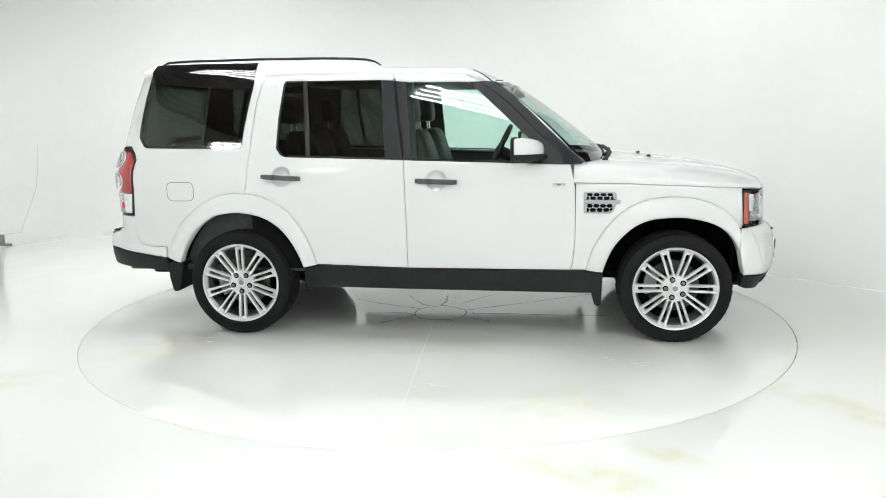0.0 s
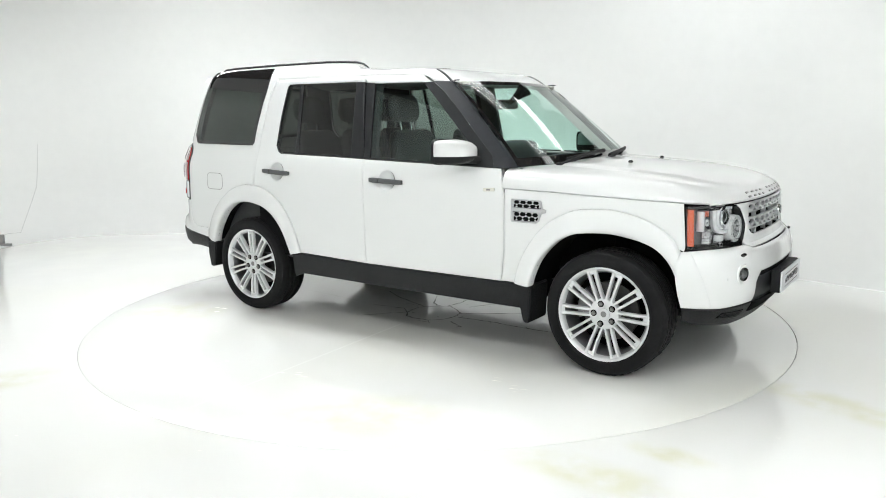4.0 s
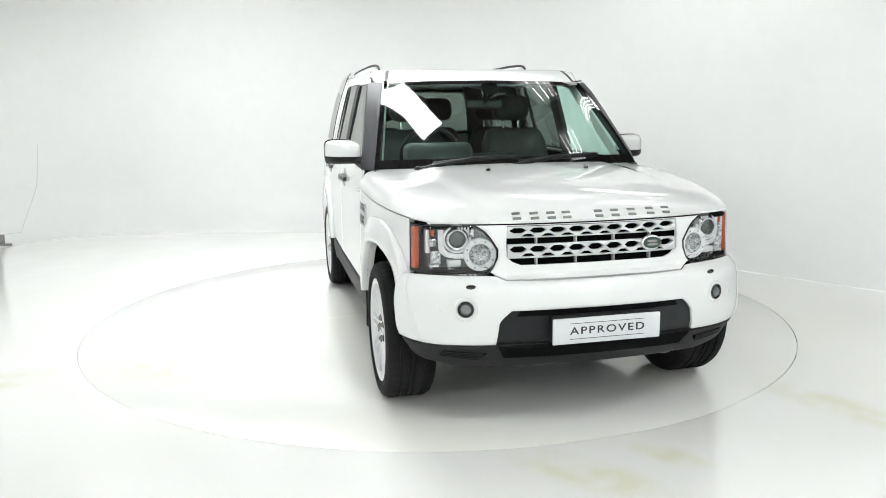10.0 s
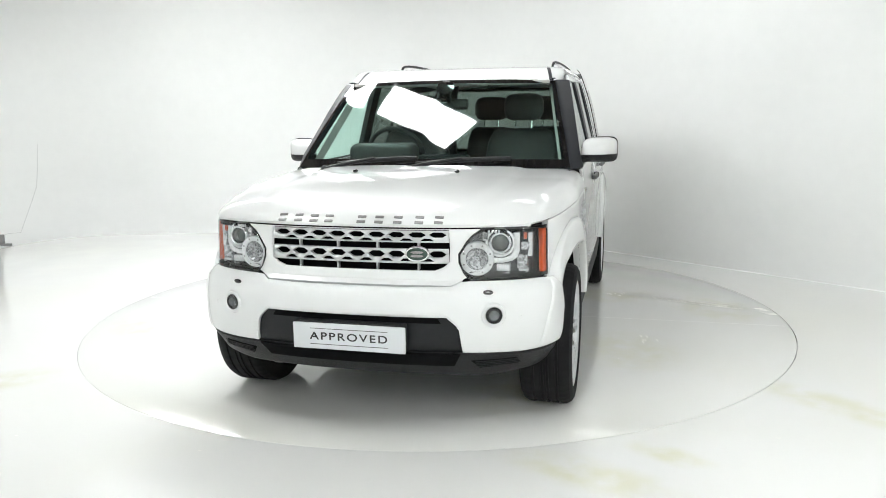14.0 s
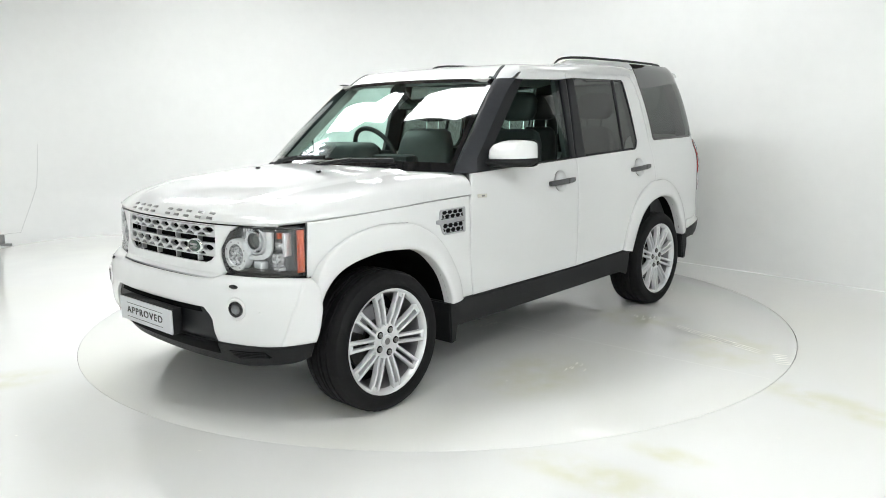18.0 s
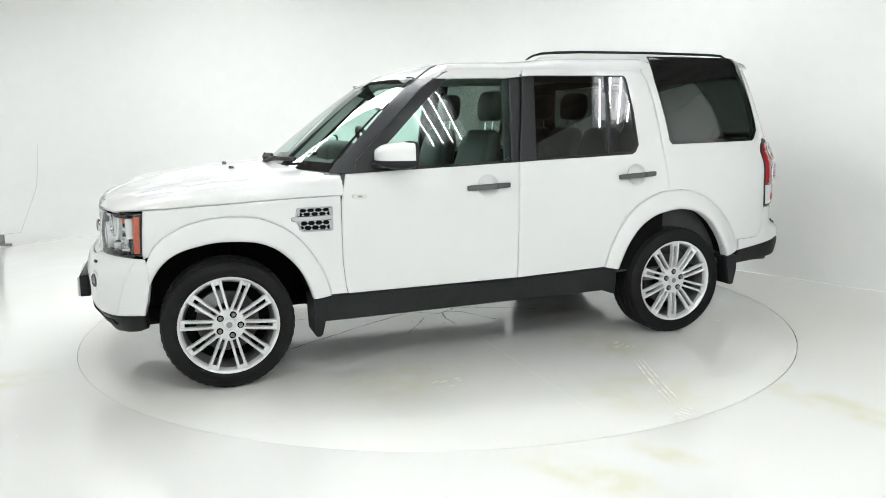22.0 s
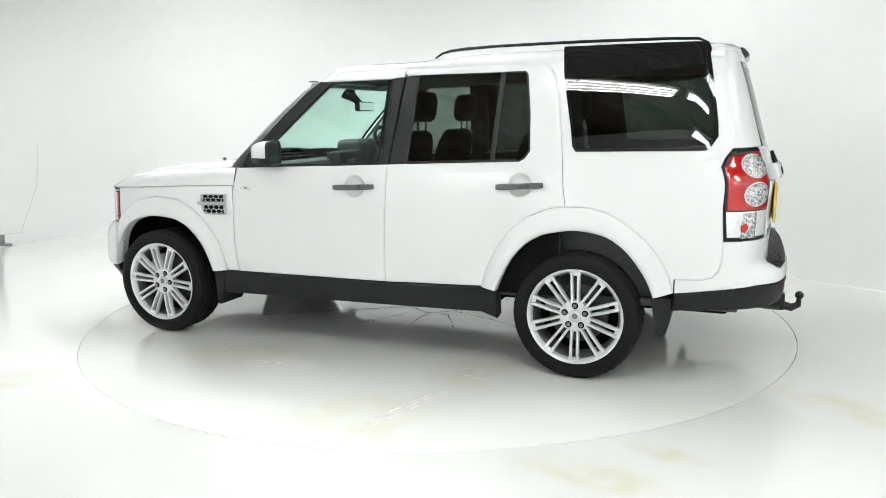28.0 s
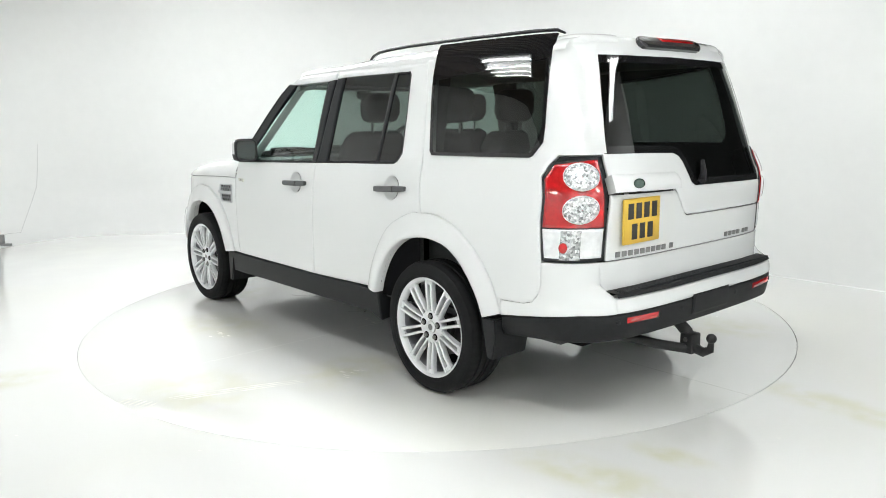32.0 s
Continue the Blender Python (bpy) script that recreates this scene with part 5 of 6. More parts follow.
    part("window_edge", sheet(rpoly(win), rear(-0.0015), BACK, holes=[shrink(rpoly(win), 0.028)], step=0.04, gap=-0.003, lip=0.0, deep=0.0), GLOSS_BLACK, tg)
    lw = [(0.660, 1.117), (0.207, 1.109), (0.181, 1.084), (0.107, 0.988), (0.085, 0.976), (-0.670, 0.970), (-0.676, 0.9), (-0.672, 0.815), (0.0, 0.815), (0.672, 0.815), (0.67, 0.95)]
    lower = part("lower_tailgate", sheet(rpoly(lw), rear(0.0), BACK, step=0.05), PAINT, car)
    part("handle_ledge", sheet(rpoly([(0.660, 1.214), (0.245, 1.205), (0.224, 1.19), (0.208, 1.165), (0.212, 1.124), (0.660, 1.130)]), rear(0.046), BACK, step=0.04, deep=0.06, lip=0.008, round_by=0.012), PAINT, tg, "white grab ledge")
    part("badge", dome(rear(0.044), rs(0.530, 1.164), 1.164, 0.036, 0.022, 0.008, axis=BACK), GREEN_BADGE, tg, "oval green badge")
    # plate with its figures as plain bars
    cx, cy, cz = _rear0(rs(0.45, 0.99), 0.99)[0] - 0.008, 0.472, 0.990
    plate = part("number_plate", box(cx - 0.006, cx + 0.008, cy - 0.138, cy + 0.138, cz - 0.104, cz + 0.104, 0.005), PLATE_YELLOW, car, "yellow plate with dark bars")
    for z, n in ((cz + 0.047, 4), (cz - 0.047, 3)):
        for k in range(n):
            y = cy + (k - (n - 1) / 2) * 0.060
            part("plate_bar", box(cx - 0.0075, cx - 0.005, y - 0.021, y + 0.021, z - 0.036, z + 0.036, 0.001, 1), INK, plate)
    for k in range(10):
        y = 0.605 - 0.0415 * k - (0.02 if k == 9 else 0)
        p = _rear0(rs(y, 0.84), 0.84)
        part("letter_block", box(p[0] - 0.005, p[0] + 0.004, y - 0.0155, y + 0.0155, 0.828, 0.854, 0.003), LETTER, lower, "grey raised block")
    for k in range(6):
        y = -0.30 - 0.043 * k - (0.02 if k > 3 else 0)
        p = _rear0(rs(y, 0.84), 0.84)
        part("letter_block", box(p[0] - 0.005, p[0] + 0.004, y - 0.015, y + 0.015, 0.828, 0.852, 0.003), LETTER, lower, "grey raised block")
    # rounded roof corners behind the rails
    for g in (1, -1):
        rows = []
        s0, s1 = rx(-2.09, 1.806), rs(0.40, 1.80)
        for k in range(25):
            a = Vector(_rear0(s0 + (s1 - s0) * k / 24, 1.800))
            sink = 1 - min(1, k / 7) ** 0.6
            rows.append([(a.x + dx, a.y * ky * (1 - 0.022 * sink) * g, z - 0.014 * sink) for dx, ky, z in ((0.004, 0.994, 1.792), (0.001, 0.9985, 1.798), (0.004, 0.994, 1.812), (0.011, 0.982, 1.824), (0.024, 0.962, 1.834), (0.05, 0.925, 1.842), (0.09, 0.86, 1.847), (0.17, 0.74, 1.848))])
        part("roof_corner", loft(rows), PAINT, car, smooth=60)
    # high brake light
    pts = [(0.215, 1.848), (0.250, 1.842), (0.266, 1.826), (0.258, 1.802), (0.235, 1.788)]
    bl = part("brake_light", sheet(mirrored(rpoly(pts)), rear(0.030), BACK, step=0.03, lip=0.006, deep=0.05, round_by=0.008), SMOKED, car, "smoked high brake light with a red strip")
    part("red_lens", sheet(rpoly([(0.10, 1.843), (-0.205, 1.843), (-0.222, 1.834), (-0.205, 1.825), (0.08, 1.822)]), rear(0.0325), BACK, step=0.03, gap=0, lip=0.002, deep=0.004, round_by=0.002), RED_LENS, bl)
    part("end_stop", dome(rear(0.031), rs(-0.232, 1.824), 1.824, 0.011, 0.008, 0.003, n=16, axis=BACK), DARK, bl)
    # rear wiper arm on the glass
    p = [Vector(rear(0.015)(rs(y, z), z)) for y, z in ((0.0, 1.14), (-0.03, 1.18), (-0.05, 1.24))]
    part("rear_wiper", tube(p, [0.022, 0.016, 0.010], 8), BLACK_PLASTIC, tg, "black rear wiper arm")
    # bumper: upright face and lip in the middle, one smooth panel round each corner
    sb = RB.by_x
    ye = 0.70
    bump = part("rear_bumper", sheet(mirrored([(rs(ye, 0.811), 0.811), (rs(ye, 0.66), 0.655)]), rear(0.0), BACK, step=0.045, gap=0), PAINT, car)
    part("bumper_lip", sheet(mirrored([(bs(ye, 0.664), 0.664), (bs(ye, 0.594), 0.592)]), rear_bumper(), BACK, step=0.045, gap=0, lip=0.006, round_by=0.01), PAINT, bump)
    L = 0.62
    ra, rb2 = rs(ye, 0.74), REAR.by_x(-1.985)
    ba, bb = bs(ye, 0.62), sb(-1.985)

    def corner(u, z):
        t = u / L
        a = Vector(_rear0(ra + (rb2 - ra) * t, max(z, 0.60)))
        a.z = z
        b2 = Vector(_rb0(ba + (bb - ba) * t, min(z, 0.664)))
        b2.z = z
        w = min(1.0, max(0.0, (0.712 - z) / 0.055))
        w = w * w * (3 - 2 * w)
        ws = min(1.0, max(0.0, (t - 0.10) / 0.32))
        wz = min(1.0, max(0.0, (z - 0.56) / 0.06))
        w *= 1 - ws * ws * (3 - 2 * ws) * wz * wz * (3 - 2 * wz)
        return a.lerp(b2, w)

    def cu_(x):
        return (REAR.by_x(x) - ra) / (rb2 - ra) * L

    col = [(0.0, 0.811), (cu_(-2.217), 0.811), (cu_(-2.213), 0.70), (cu_(-2.201), 0.654), (cu_(-2.172), 0.620), (cu_(-2.12), 0.606), (L, 0.601), (L, 0.530), (L * 0.62, 0.560), (L * 0.28, 0.586), (0.0, 0.592)]
    for g in (1, -1):
        part("bumper_corner", sheet(col, flip(corner, g), (-1, g, 0), step=0.022, gap=-0.001, lip=0.002, deep=0.03), PAINT, bump)
        a, b2, c2 = Vector(_rear0(rs(ye, 0.80), 0.80)), Vector(_rear0(rs(ye, 0.66), 0.66)), Vector(_rb0(bs(ye, 0.66), 0.66))
        bm = bmesh.new()
        vs = [bm.verts.new((p.x, (p.y - 0.001) * g, p.z)) for p in [a, b2, c2] + [corner(0.0, z) for z in (0.69, 0.72, 0.75, 0.78)]]
        bm.faces.new(vs)
        part("bumper_cheek", bm, PAINT, bump, smooth=0)
    rows = []
    for k in range(41):
        y = -ye + 2 * ye * k / 40
        gg = 1 if y >= 0 else -1
        a = Vector(rear(-0.004)(rs(abs(y), 0.658) * gg, 0.658))
        b2 = Vector(rear_bumper(-0.004)(bs(abs(y), 0.662) * gg, 0.662))
        rows.append([a, a.lerp(b2, 0.5), b2])
    part("bumper_shelf", loft(rows), PAINT, bump, smooth=30)
    low = [(bs(0.3, 0.59), 0.588), (bs(0.6, .59), 0.588), (sb(-2.40), 0.584), (sb(-2.2), 0.554), (sb(-1.985), 0.524), (sb(-1.965), 0.418), (sb(-2.15), 0.432), (sb(-2.38), 0.448), (bs(0.62, .46), 0.462), (bs(0.3, 0.462), 0.462)]
    part("lower_bumper", sheet(mirrored(low), rear_bumper(-0.004), BACK, step=0.05, lip=0.006, deep=0.05), BLACK_PLASTIC, car, "grained black lower rear bumper")
    pad = part("step_pad", loft([[(-2.445 + 0.02 * (y / 0.7) ** 2 * 0, y, 0.660), (-2.445 + 0.02 * (y / 0.7) ** 4, y, 0.684), (-2.528 + 0.04 * (y / 0.7) ** 4, y, 0.680), (-2.540 + 0.04 * (y / 0.7) ** 4, y, 0.662)] for y in np.linspace(-0.69, 0.69, 24)]), BLACK_PLASTIC, car, "ribbed black step pad", smooth=30)
    for k in range(5):
        x = -2.455 - 0.013 * k
        part("rib", box(x - 0.0035, x + 0.0035, -0.655, 0.655, 0.678, 0.688, 0.002, 1), BLACK_TRIM, pad)
    for g in (1, -1):
        o = (-1, 0.3 * g, 0)
        part("rear_reflector", sheet([(bs(y, z), z) for y, z in ((0.435, 0.568), (0.645, 0.570), (0.645, 0.543), (0.435, 0.540))], flip(rear_bumper(0.0), g), o, step=0.04, gap=0, lip=0.003, deep=0.008), RED_LENS, car, "red strip reflector")
        for y in (0.69, 0.25):
            part("parking_sensor", dome(flip(rear_bumper(-0.004), g), bs(y, 0.552), 0.552, 0.011, 0.011, 0.004, n=16, axis=o), BLACK_TRIM, car)
    part("tow_cover", sheet([(bs(y, z) if y else 0, z) for y, z in ((0.165, 0.606), (0.165, 0.500))] + [(-bs(0.165, z), z) for z in (0.500, 0.606)], rear_bumper(0.006), BACK, step=0.05, lip=0.004, deep=0.02), BLACK_PLASTIC, car, "plain black tow cover")
    # tow bar
    tow = new("tow_bar")
    tow.parent = car
    tagged(tow, "black steel tow bar with a ball")
    part("cross_arm", tube([(-2.30, 0.42, 0.40), (-2.44, 0.28, 0.355), (-2.52, 0.16, 0.325)], 0.024, 10), CAST_IRON, tow)
    part("neck", tube([(-2.44, 0.12, 0.45), (-2.50, 0.12, 0.40), (-2.53, 0.125, 0.33), (-2.60, 0.125, 0.315), (-2.635, 0.125, 0.335), (-2.639, 0.125, 0.37)], [0.03, 0.032, 0.03, 0.024, 0.02, 0.014], 10), CAST_IRON, tow)
    bm = bmesh.new()
    bmesh.ops.create_uvsphere(bm, u_segments=20, v_segments=12, radius=0.025)
    bmesh.ops.translate(bm, vec=(-2.639, 0.125, 0.392), verts=bm.verts)
    part("ball", bm, CAST_IRON, tow, "black tow ball")
    part("bracket", box(-2.56, -2.49, 0.085, 0.165, 0.30, 0.40, 0.008), CAST_IRON, tow)
    for z in (0.335, 0.372):
        part("bolt", tube([(-2.525, 0.075, z), (-2.525, 0.175, z)], 0.011, 6), STEEL, tow)
    part("silencer", tube([(-2.25, 0.50, 0.46), (-2.25, 0.2, 0.46), (-2.25, -0.3, 0.46)], 0.08, 16, 0.7), DARK, car, "dark exhaust silencer")


build_rear()
# ---- wheels ----
WZ, WY = 0.3585, 0.815


def build_wheel():
    root = new("wheel")
    root.parent = car
    prof = [(0.262, -0.10), (0.272, -0.118), (0.300, -0.128), (0.328, -0.126), (0.347, -0.116), (0.355, -0.100)]
    grooves = [(0.3600, -0.090), (0.3600, -0.064), (0.352, -0.062), (0.352, -0.052), (0.3600, -0.050), (0.3600, -0.020), (0.352, -0.018), (0.352, -0.007), (0.3600, -0.005)]
    prof += grooves + [(r, -y) for r, y in grooves[::-1]] + [(r, -y) for r, y in prof[::-1]]
    n = 144
    rows = []
    for k in range(n):
        a = 2 * math.pi * k / n
        row = []
        for i, (r, y) in enumerate(prof):
            rr = r
            if r > 0.354 and abs(y) > 0.05 and k % 3 == 0:
                rr = r - 0.003
            elif r > 0.359 and 0.005 < abs(y) < 0.05 and k % 4 == 1:
                rr = r - 0.0035
            row.append((rr * math.cos(a), y, rr * math.sin(a)))
        rows.append(row)
    bm = loft(rows + [rows[0]])
    bmesh.ops.remove_doubles(bm, verts=bm.verts, dist=1e-6)
    bmesh.ops.recalc_face_normals(bm, faces=bm.faces)
    tyre = part("tyre", bm, RUBBER, root, "black road tyre with grooved tread", smooth=35)
    # raised ring on the sidewall
    part("sidewall_ring", lathe([(0.283, 0.1225), (0.286, 0.1262), (0.290, 0.1272), (0.293, 0.1265)], 72), RUBBER, tyre)
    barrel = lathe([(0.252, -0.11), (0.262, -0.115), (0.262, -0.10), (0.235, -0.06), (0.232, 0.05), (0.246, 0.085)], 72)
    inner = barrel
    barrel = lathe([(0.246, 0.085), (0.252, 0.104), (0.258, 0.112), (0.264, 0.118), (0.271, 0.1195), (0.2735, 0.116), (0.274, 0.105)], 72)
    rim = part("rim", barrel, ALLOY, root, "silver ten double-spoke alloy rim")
    # the rim's inside shade is put in by the darker alloy
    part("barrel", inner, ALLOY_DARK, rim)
    # spokes in pairs
    ten = 10
    for k in range(ten):
        a0 = 2 * math.pi * k / ten
        for g in (-1, 1):
            off0, off1 = 0.0160 * g, 0.0200 * g
            rows = []
            for t in np.linspace(0, 1, 7):
                r = 0.072 + (0.256 - 0.072) * t
                off = off0 + (off1 - off0) * t
                w = 0.0074 + 0.0012 * t + 0.003 * max(0.0, t - 0.85) / 0.15
                y1 = 0.098 + 0.010 * math.sin(t * math.pi * 0.75) + 0.006 * t
                y0 = y1 - 0.032 + 0.006 * t
                sec = [(-w, y0), (-w, y1 - 0.004), (-w * 0.65, y1), (w * 0.65, y1), (w, y1 - 0.004), (w, y0)]
                c, s = math.cos(a0), math.sin(a0)
                rows.append([(r * c - (off + d) * s, y, r * s + (off + d) * c) for d, y in sec])
            bm = loft(rows, closed=True)
            bmesh.ops.recalc_face_normals(bm, faces=bm.faces)
            part("spoke", bm, ALLOY, rim)
        # web that joins each pair near the rim and the hub
        rows = []
        for r, w in ((0.234, 0.020), (0.244, 0.024), (0.258, 0.032)):
            c, s = math.cos(a0), math.sin(a0)
            rows.append([(r * c - d * s, 0.1085, r * s + d * c) for d in (-w, -w * 0.4, w * 0.4, w)])
        part("spoke_web", loft(rows), ALLOY, rim)
    part("hub", lathe([(0.090, 0.060), (0.091, 0.090), (0.087, 0.097), (0.078, 0.099), (0.040, 0.098), (0.034, 0.094)], 40), ALLOY, rim)
    cap = part("hub_cap", lathe([(0.034, 0.090), (0.034, 0.099), (0.030, 0.102), (0.0, 0.103)], 32), ALLOY, rim, "silver hub cap with an oval mark")
    part("cap_mark", lathe([(0.017, 0.1026), (0.017, 0.1038), (0.0, 0.104)], 24), LETTER, cap)
    for k in range(5):
        a = 2 * math.pi * k / 5
        at = (0.0605 * math.cos(a), 0, 0.0605 * math.sin(a))
        # raised dark disc in place of the shaded recess round the nut
        bm = lathe([(0.0185, 0.085), (0.0185, 0.1006), (0.0178, 0.1010), (0.0, 0.1010)], 18)
        bmesh.ops.translate(bm, vec=at, verts=bm.verts)
        part("nut_recess_shade", bm, DARK, rim, "dark disc for the shade round a wheel nut")
        bm = lathe([(0.0125, 0.095), (0.0125, 0.106), (0.0105, 0.111), (0.007, 0.1125), (0.0065, 0.1095), (0.0, 0.1095)], 6)
        bmesh.ops.translate(bm, vec=at, verts=bm.verts)
        part("wheel_nut", bm, NUT, rim, "silver wheel nut", smooth=20)
    part("brake_disc", lathe([(0.05, 0.020), (0.08, 0.022), (0.085, 0.0), (0.168, 0.0), (0.170, -0.003), (0.170, -0.022), (0.168, -0.025), (0.08, -0.025)], 56), STEEL, root, "ventilated steel brake disc")
    rows = []
    for t in np.linspace(-0.5, 0.5, 9):
        c, s = math.cos(t + 0.2), math.sin(t + 0.2)
        rows.append([(r * c, y, r * s) for r, y in ((0.115, -0.045), (0.185, -0.045), (0.190, 0.03), (0.112, 0.034))])
    bm = loft(rows, closed=True, caps=True)
    bmesh.ops.recalc_face_normals(bm, faces=bm.faces)
    part("brake_caliper", bm, ALLOY_DARK, root, "grey brake caliper")
    part("wheel_back", lathe([(0.235, -0.055), (0.05, -0.060), (0.0, -0.060)], 40), DARK, root)
    return root


def build_wheels():
    w = build_wheel()
    w.matrix_basis = pose(1.4550, WY, WZ)
    tagged(w, "alloy wheel with a road tyre")
    for x, s, turn in ((-1.4550, 1, -18), (1.4550, -1, 0), (-1.4550, -1, 18)):
        copy_thing(w, pose(x, s * WY, WZ, 0, turn, 0 if s > 0 else 180))
    w.matrix_basis = pose(1.4550, WY, WZ, 0, -41, 0)


build_wheels()


def build_under():
    """Wheel housings, floor pan, axles and mudflaps."""
    for s in (1, -1):
        for fi, nm in ((FLARE_FI, "wheel_housing"), (FLARE_RI, "wheel_housing")):
            a = smooth_line(fi, 30)
            rows = []
            for x, z in a:
                y = S(x, max(z, 0.45))
                rows.append([(x, s * (y - 0.006), z), (x, s * (y - 0.06), z + 0.018), (x, s * 0.55, z + 0.018)])
            bm = loft(rows)
            part(nm, bm, DARK, car, "dark wheel housing")
            bm = bmesh.new()
            pts = [bm.verts.new((x, s * 0.56, z + 0.02)) for x, z in a]
            bm.faces.new(pts)
            part("housing_wall", bm, DARK, car)
        for x0, x1, z0, nm, out in ((0.885, 0.995, 0.235, "mudflap", 0.90), (-1.975, -1.865, 0.290, "mudflap", 0.90)):
            bm = bmesh.new()
            if x0 > 0:
                ol = [(0.995, 0.47), (0.905, 0.47), (0.905, 0.40), (0.945, 0.238), (0.985, 0.238)]
            else:
                ol = [(-1.862, 0.50), (-1.965, 0.50), (-1.97, 0.40), (-1.945, 0.290), (-1.90, 0.296)]
            p = prism(ol, (lambda u, v, d, g=s: (u, g * (0.93 - d), v)), 0.235)
            bmesh.ops.bevel(p, geom=p.edges[:], offset=0.008, segments=2, affect="EDGES")
            part(nm, p, BLACK_PLASTIC, car, "black moulded mudflap")
    part("floor_pan", box(-2.25, 1.95, -0.62, 0.62, 0.36, 0.42, 0.02), DARK, car, "dark underbody")
    part("floor_pan", box(-0.95, 0.98, -0.86, 0.86, 0.345, 0.43, 0.02), DARK, car, "dark underbody")
    for x in (1.4550, -1.4550):
        part("axle", tube([(x, -0.75, WZ), (x, 0, WZ - 0.03), (x, 0.75, WZ)], 0.045, 10), DARK, car, "dark axle")
        part("suspension_arm", tube([(x + 0.25, -0.45, 0.30), (x, 0.0, 0.27), (x + 0.25, 0.45, 0.30)], 0.035, 8), DARK, car)
        for s in (1, -1):
            part("suspension_strut", tube([(x - 0.05, s * 0.60, 0.36), (x - 0.03, s * 0.55, 0.80)], 0.05, 10), DARK, car)
    part("undershield", box(1.5, 2.06, -0.52, 0.52, 0.298, 0.34, 0.02), BLACK_PLASTIC, car, "black undershield")
    # hidden dark boxes, added to keep light out of the panel gaps
    part("bay_filler", box(0.95, 1.98, -0.55, 0.55, 0.40, 0.98, 0.03), DARK, car, "dark filler block in the engine bay")
    for s in (1, -1):
        for x0, x1 in ((0.80, 0.98), ):
            part("inner_wing", box(x0, x1, s * 0.60 if s > 0 else -0.88, 0.88 if s > 0 else -0.60, 0.42, 1.02, 0.02), DARK, car)
        part("inner_wing", box(0.98, 1.86, 0.55 if s > 0 else -0.80, 0.80 if s > 0 else -0.55, 0.86, 0.985, 0.01), DARK, car)
        part("inner_wing", box(1.84, 1.885, 0.45 if s > 0 else -0.72, 0.72 if s > 0 else -0.45, 0.45, 0.975, 0.01), DARK, car)
    part("front_beam", box(1.95, 2.08, -0.62, 0.62, 0.36, 0.72, 0.01), DARK, car)
    part("rear_beam", box(-2.42, -2.2, -0.70, 0.70, 0.45, 0.66, 0.01), DARK, car)


build_under()
# ---- trim and fittings ----
def rounded_ring(cy, cz, hy, hz, e=4.0, n=32):
    out = []
    for k in range(n):
        a = 2 * math.pi * k / n
        c, s = math.cos(a), math.sin(a)
        out.append((cy + hy * math.copysign(abs(c) ** (2 / e), c), cz + hz * math.copysign(abs(s) ** (2 / e), s)))
    return out


def build_mirror(g):
    root = new("door_mirror")
    root.parent = car
    tagged(root, "door mirror with a white cap and black base")
    secs = [(0.425, 0.86, 0.012, 0), (0.440, 0.93, 0.007, 0), (0.49, 0.98, -0.004, -0.001), (0.535, 0.91, -0.020, -0.003), (0.575, 0.78, -0.036, -0.006), (0.600, 0.57, -0.050, -0.010), (0.608, 0.28, -0.056, -0.012)]
    cy, cz, hy, hz = 0.998, 1.258, 0.098, 0.078
    n = 40
    for name, mat, label in (("mirror_cap", PAINT, "white mirror cap"), ("mirror_base", BLACK_PLASTIC, "black mirror base")):
        rows = []
        for x, k, dy, dz in secs:
            ring = rounded_ring(cy + dy, cz + dz, hy * k, hz * k, 4.5, n)
            rows.append([(x - 0.10 * (y - 0.93), y * g, (max(z, 1.232) if name == "mirror_cap" else min(z, 1.230))) for y, z in ring])
        bm = loft(rows, closed=True, caps=True)
        bmesh.ops.remove_doubles(bm, verts=bm.verts, dist=1e-5)
        bmesh.ops.recalc_face_normals(bm, faces=bm.faces)
        part(name, bm, mat, root, label, smooth=50)
    ring = rounded_ring(cy + 0.013, cz, hy * 0.76, hz * 0.84, 4.5, n)
    bm = bmesh.new()
    bm.faces.new([bm.verts.new((0.4225 - 0.10 * (y - 0.93), y * g, z)) for y, z in ring])
    bmesh.ops.recalc_face_normals(bm, faces=bm.faces)
    part("mirror_glass", bm, MIRROR, root, "mirror glass")
    rows = []
    for k, dx in ((0.86, 0.001), (0.86, -0.006), (0.92, -0.010), (1.0, -0.006), (1.012, 0.014)):
        rows.append([(0.424 + dx - 0.10 * (y - 0.93), y * g, z) for y, z in rounded_ring(cy + 0.013, cz, hy * k * 0.88, hz * k, 4.5, n)])
    bm = loft(rows, closed=True)
    bmesh.ops.recalc_face_normals(bm, faces=bm.faces)
    part("mirror_surround", bm, BLACK_PLASTIC, root, "black mirror surround", smooth=50)
    part("mirror_arm", tube([(0.60, 0.865 * g, 1.205), (0.585, 0.90 * g, 1.206), (0.55, 0.95 * g, 1.205)], [0.045, 0.036, 0.026], 12, 0.62), BLACK_PLASTIC, root)


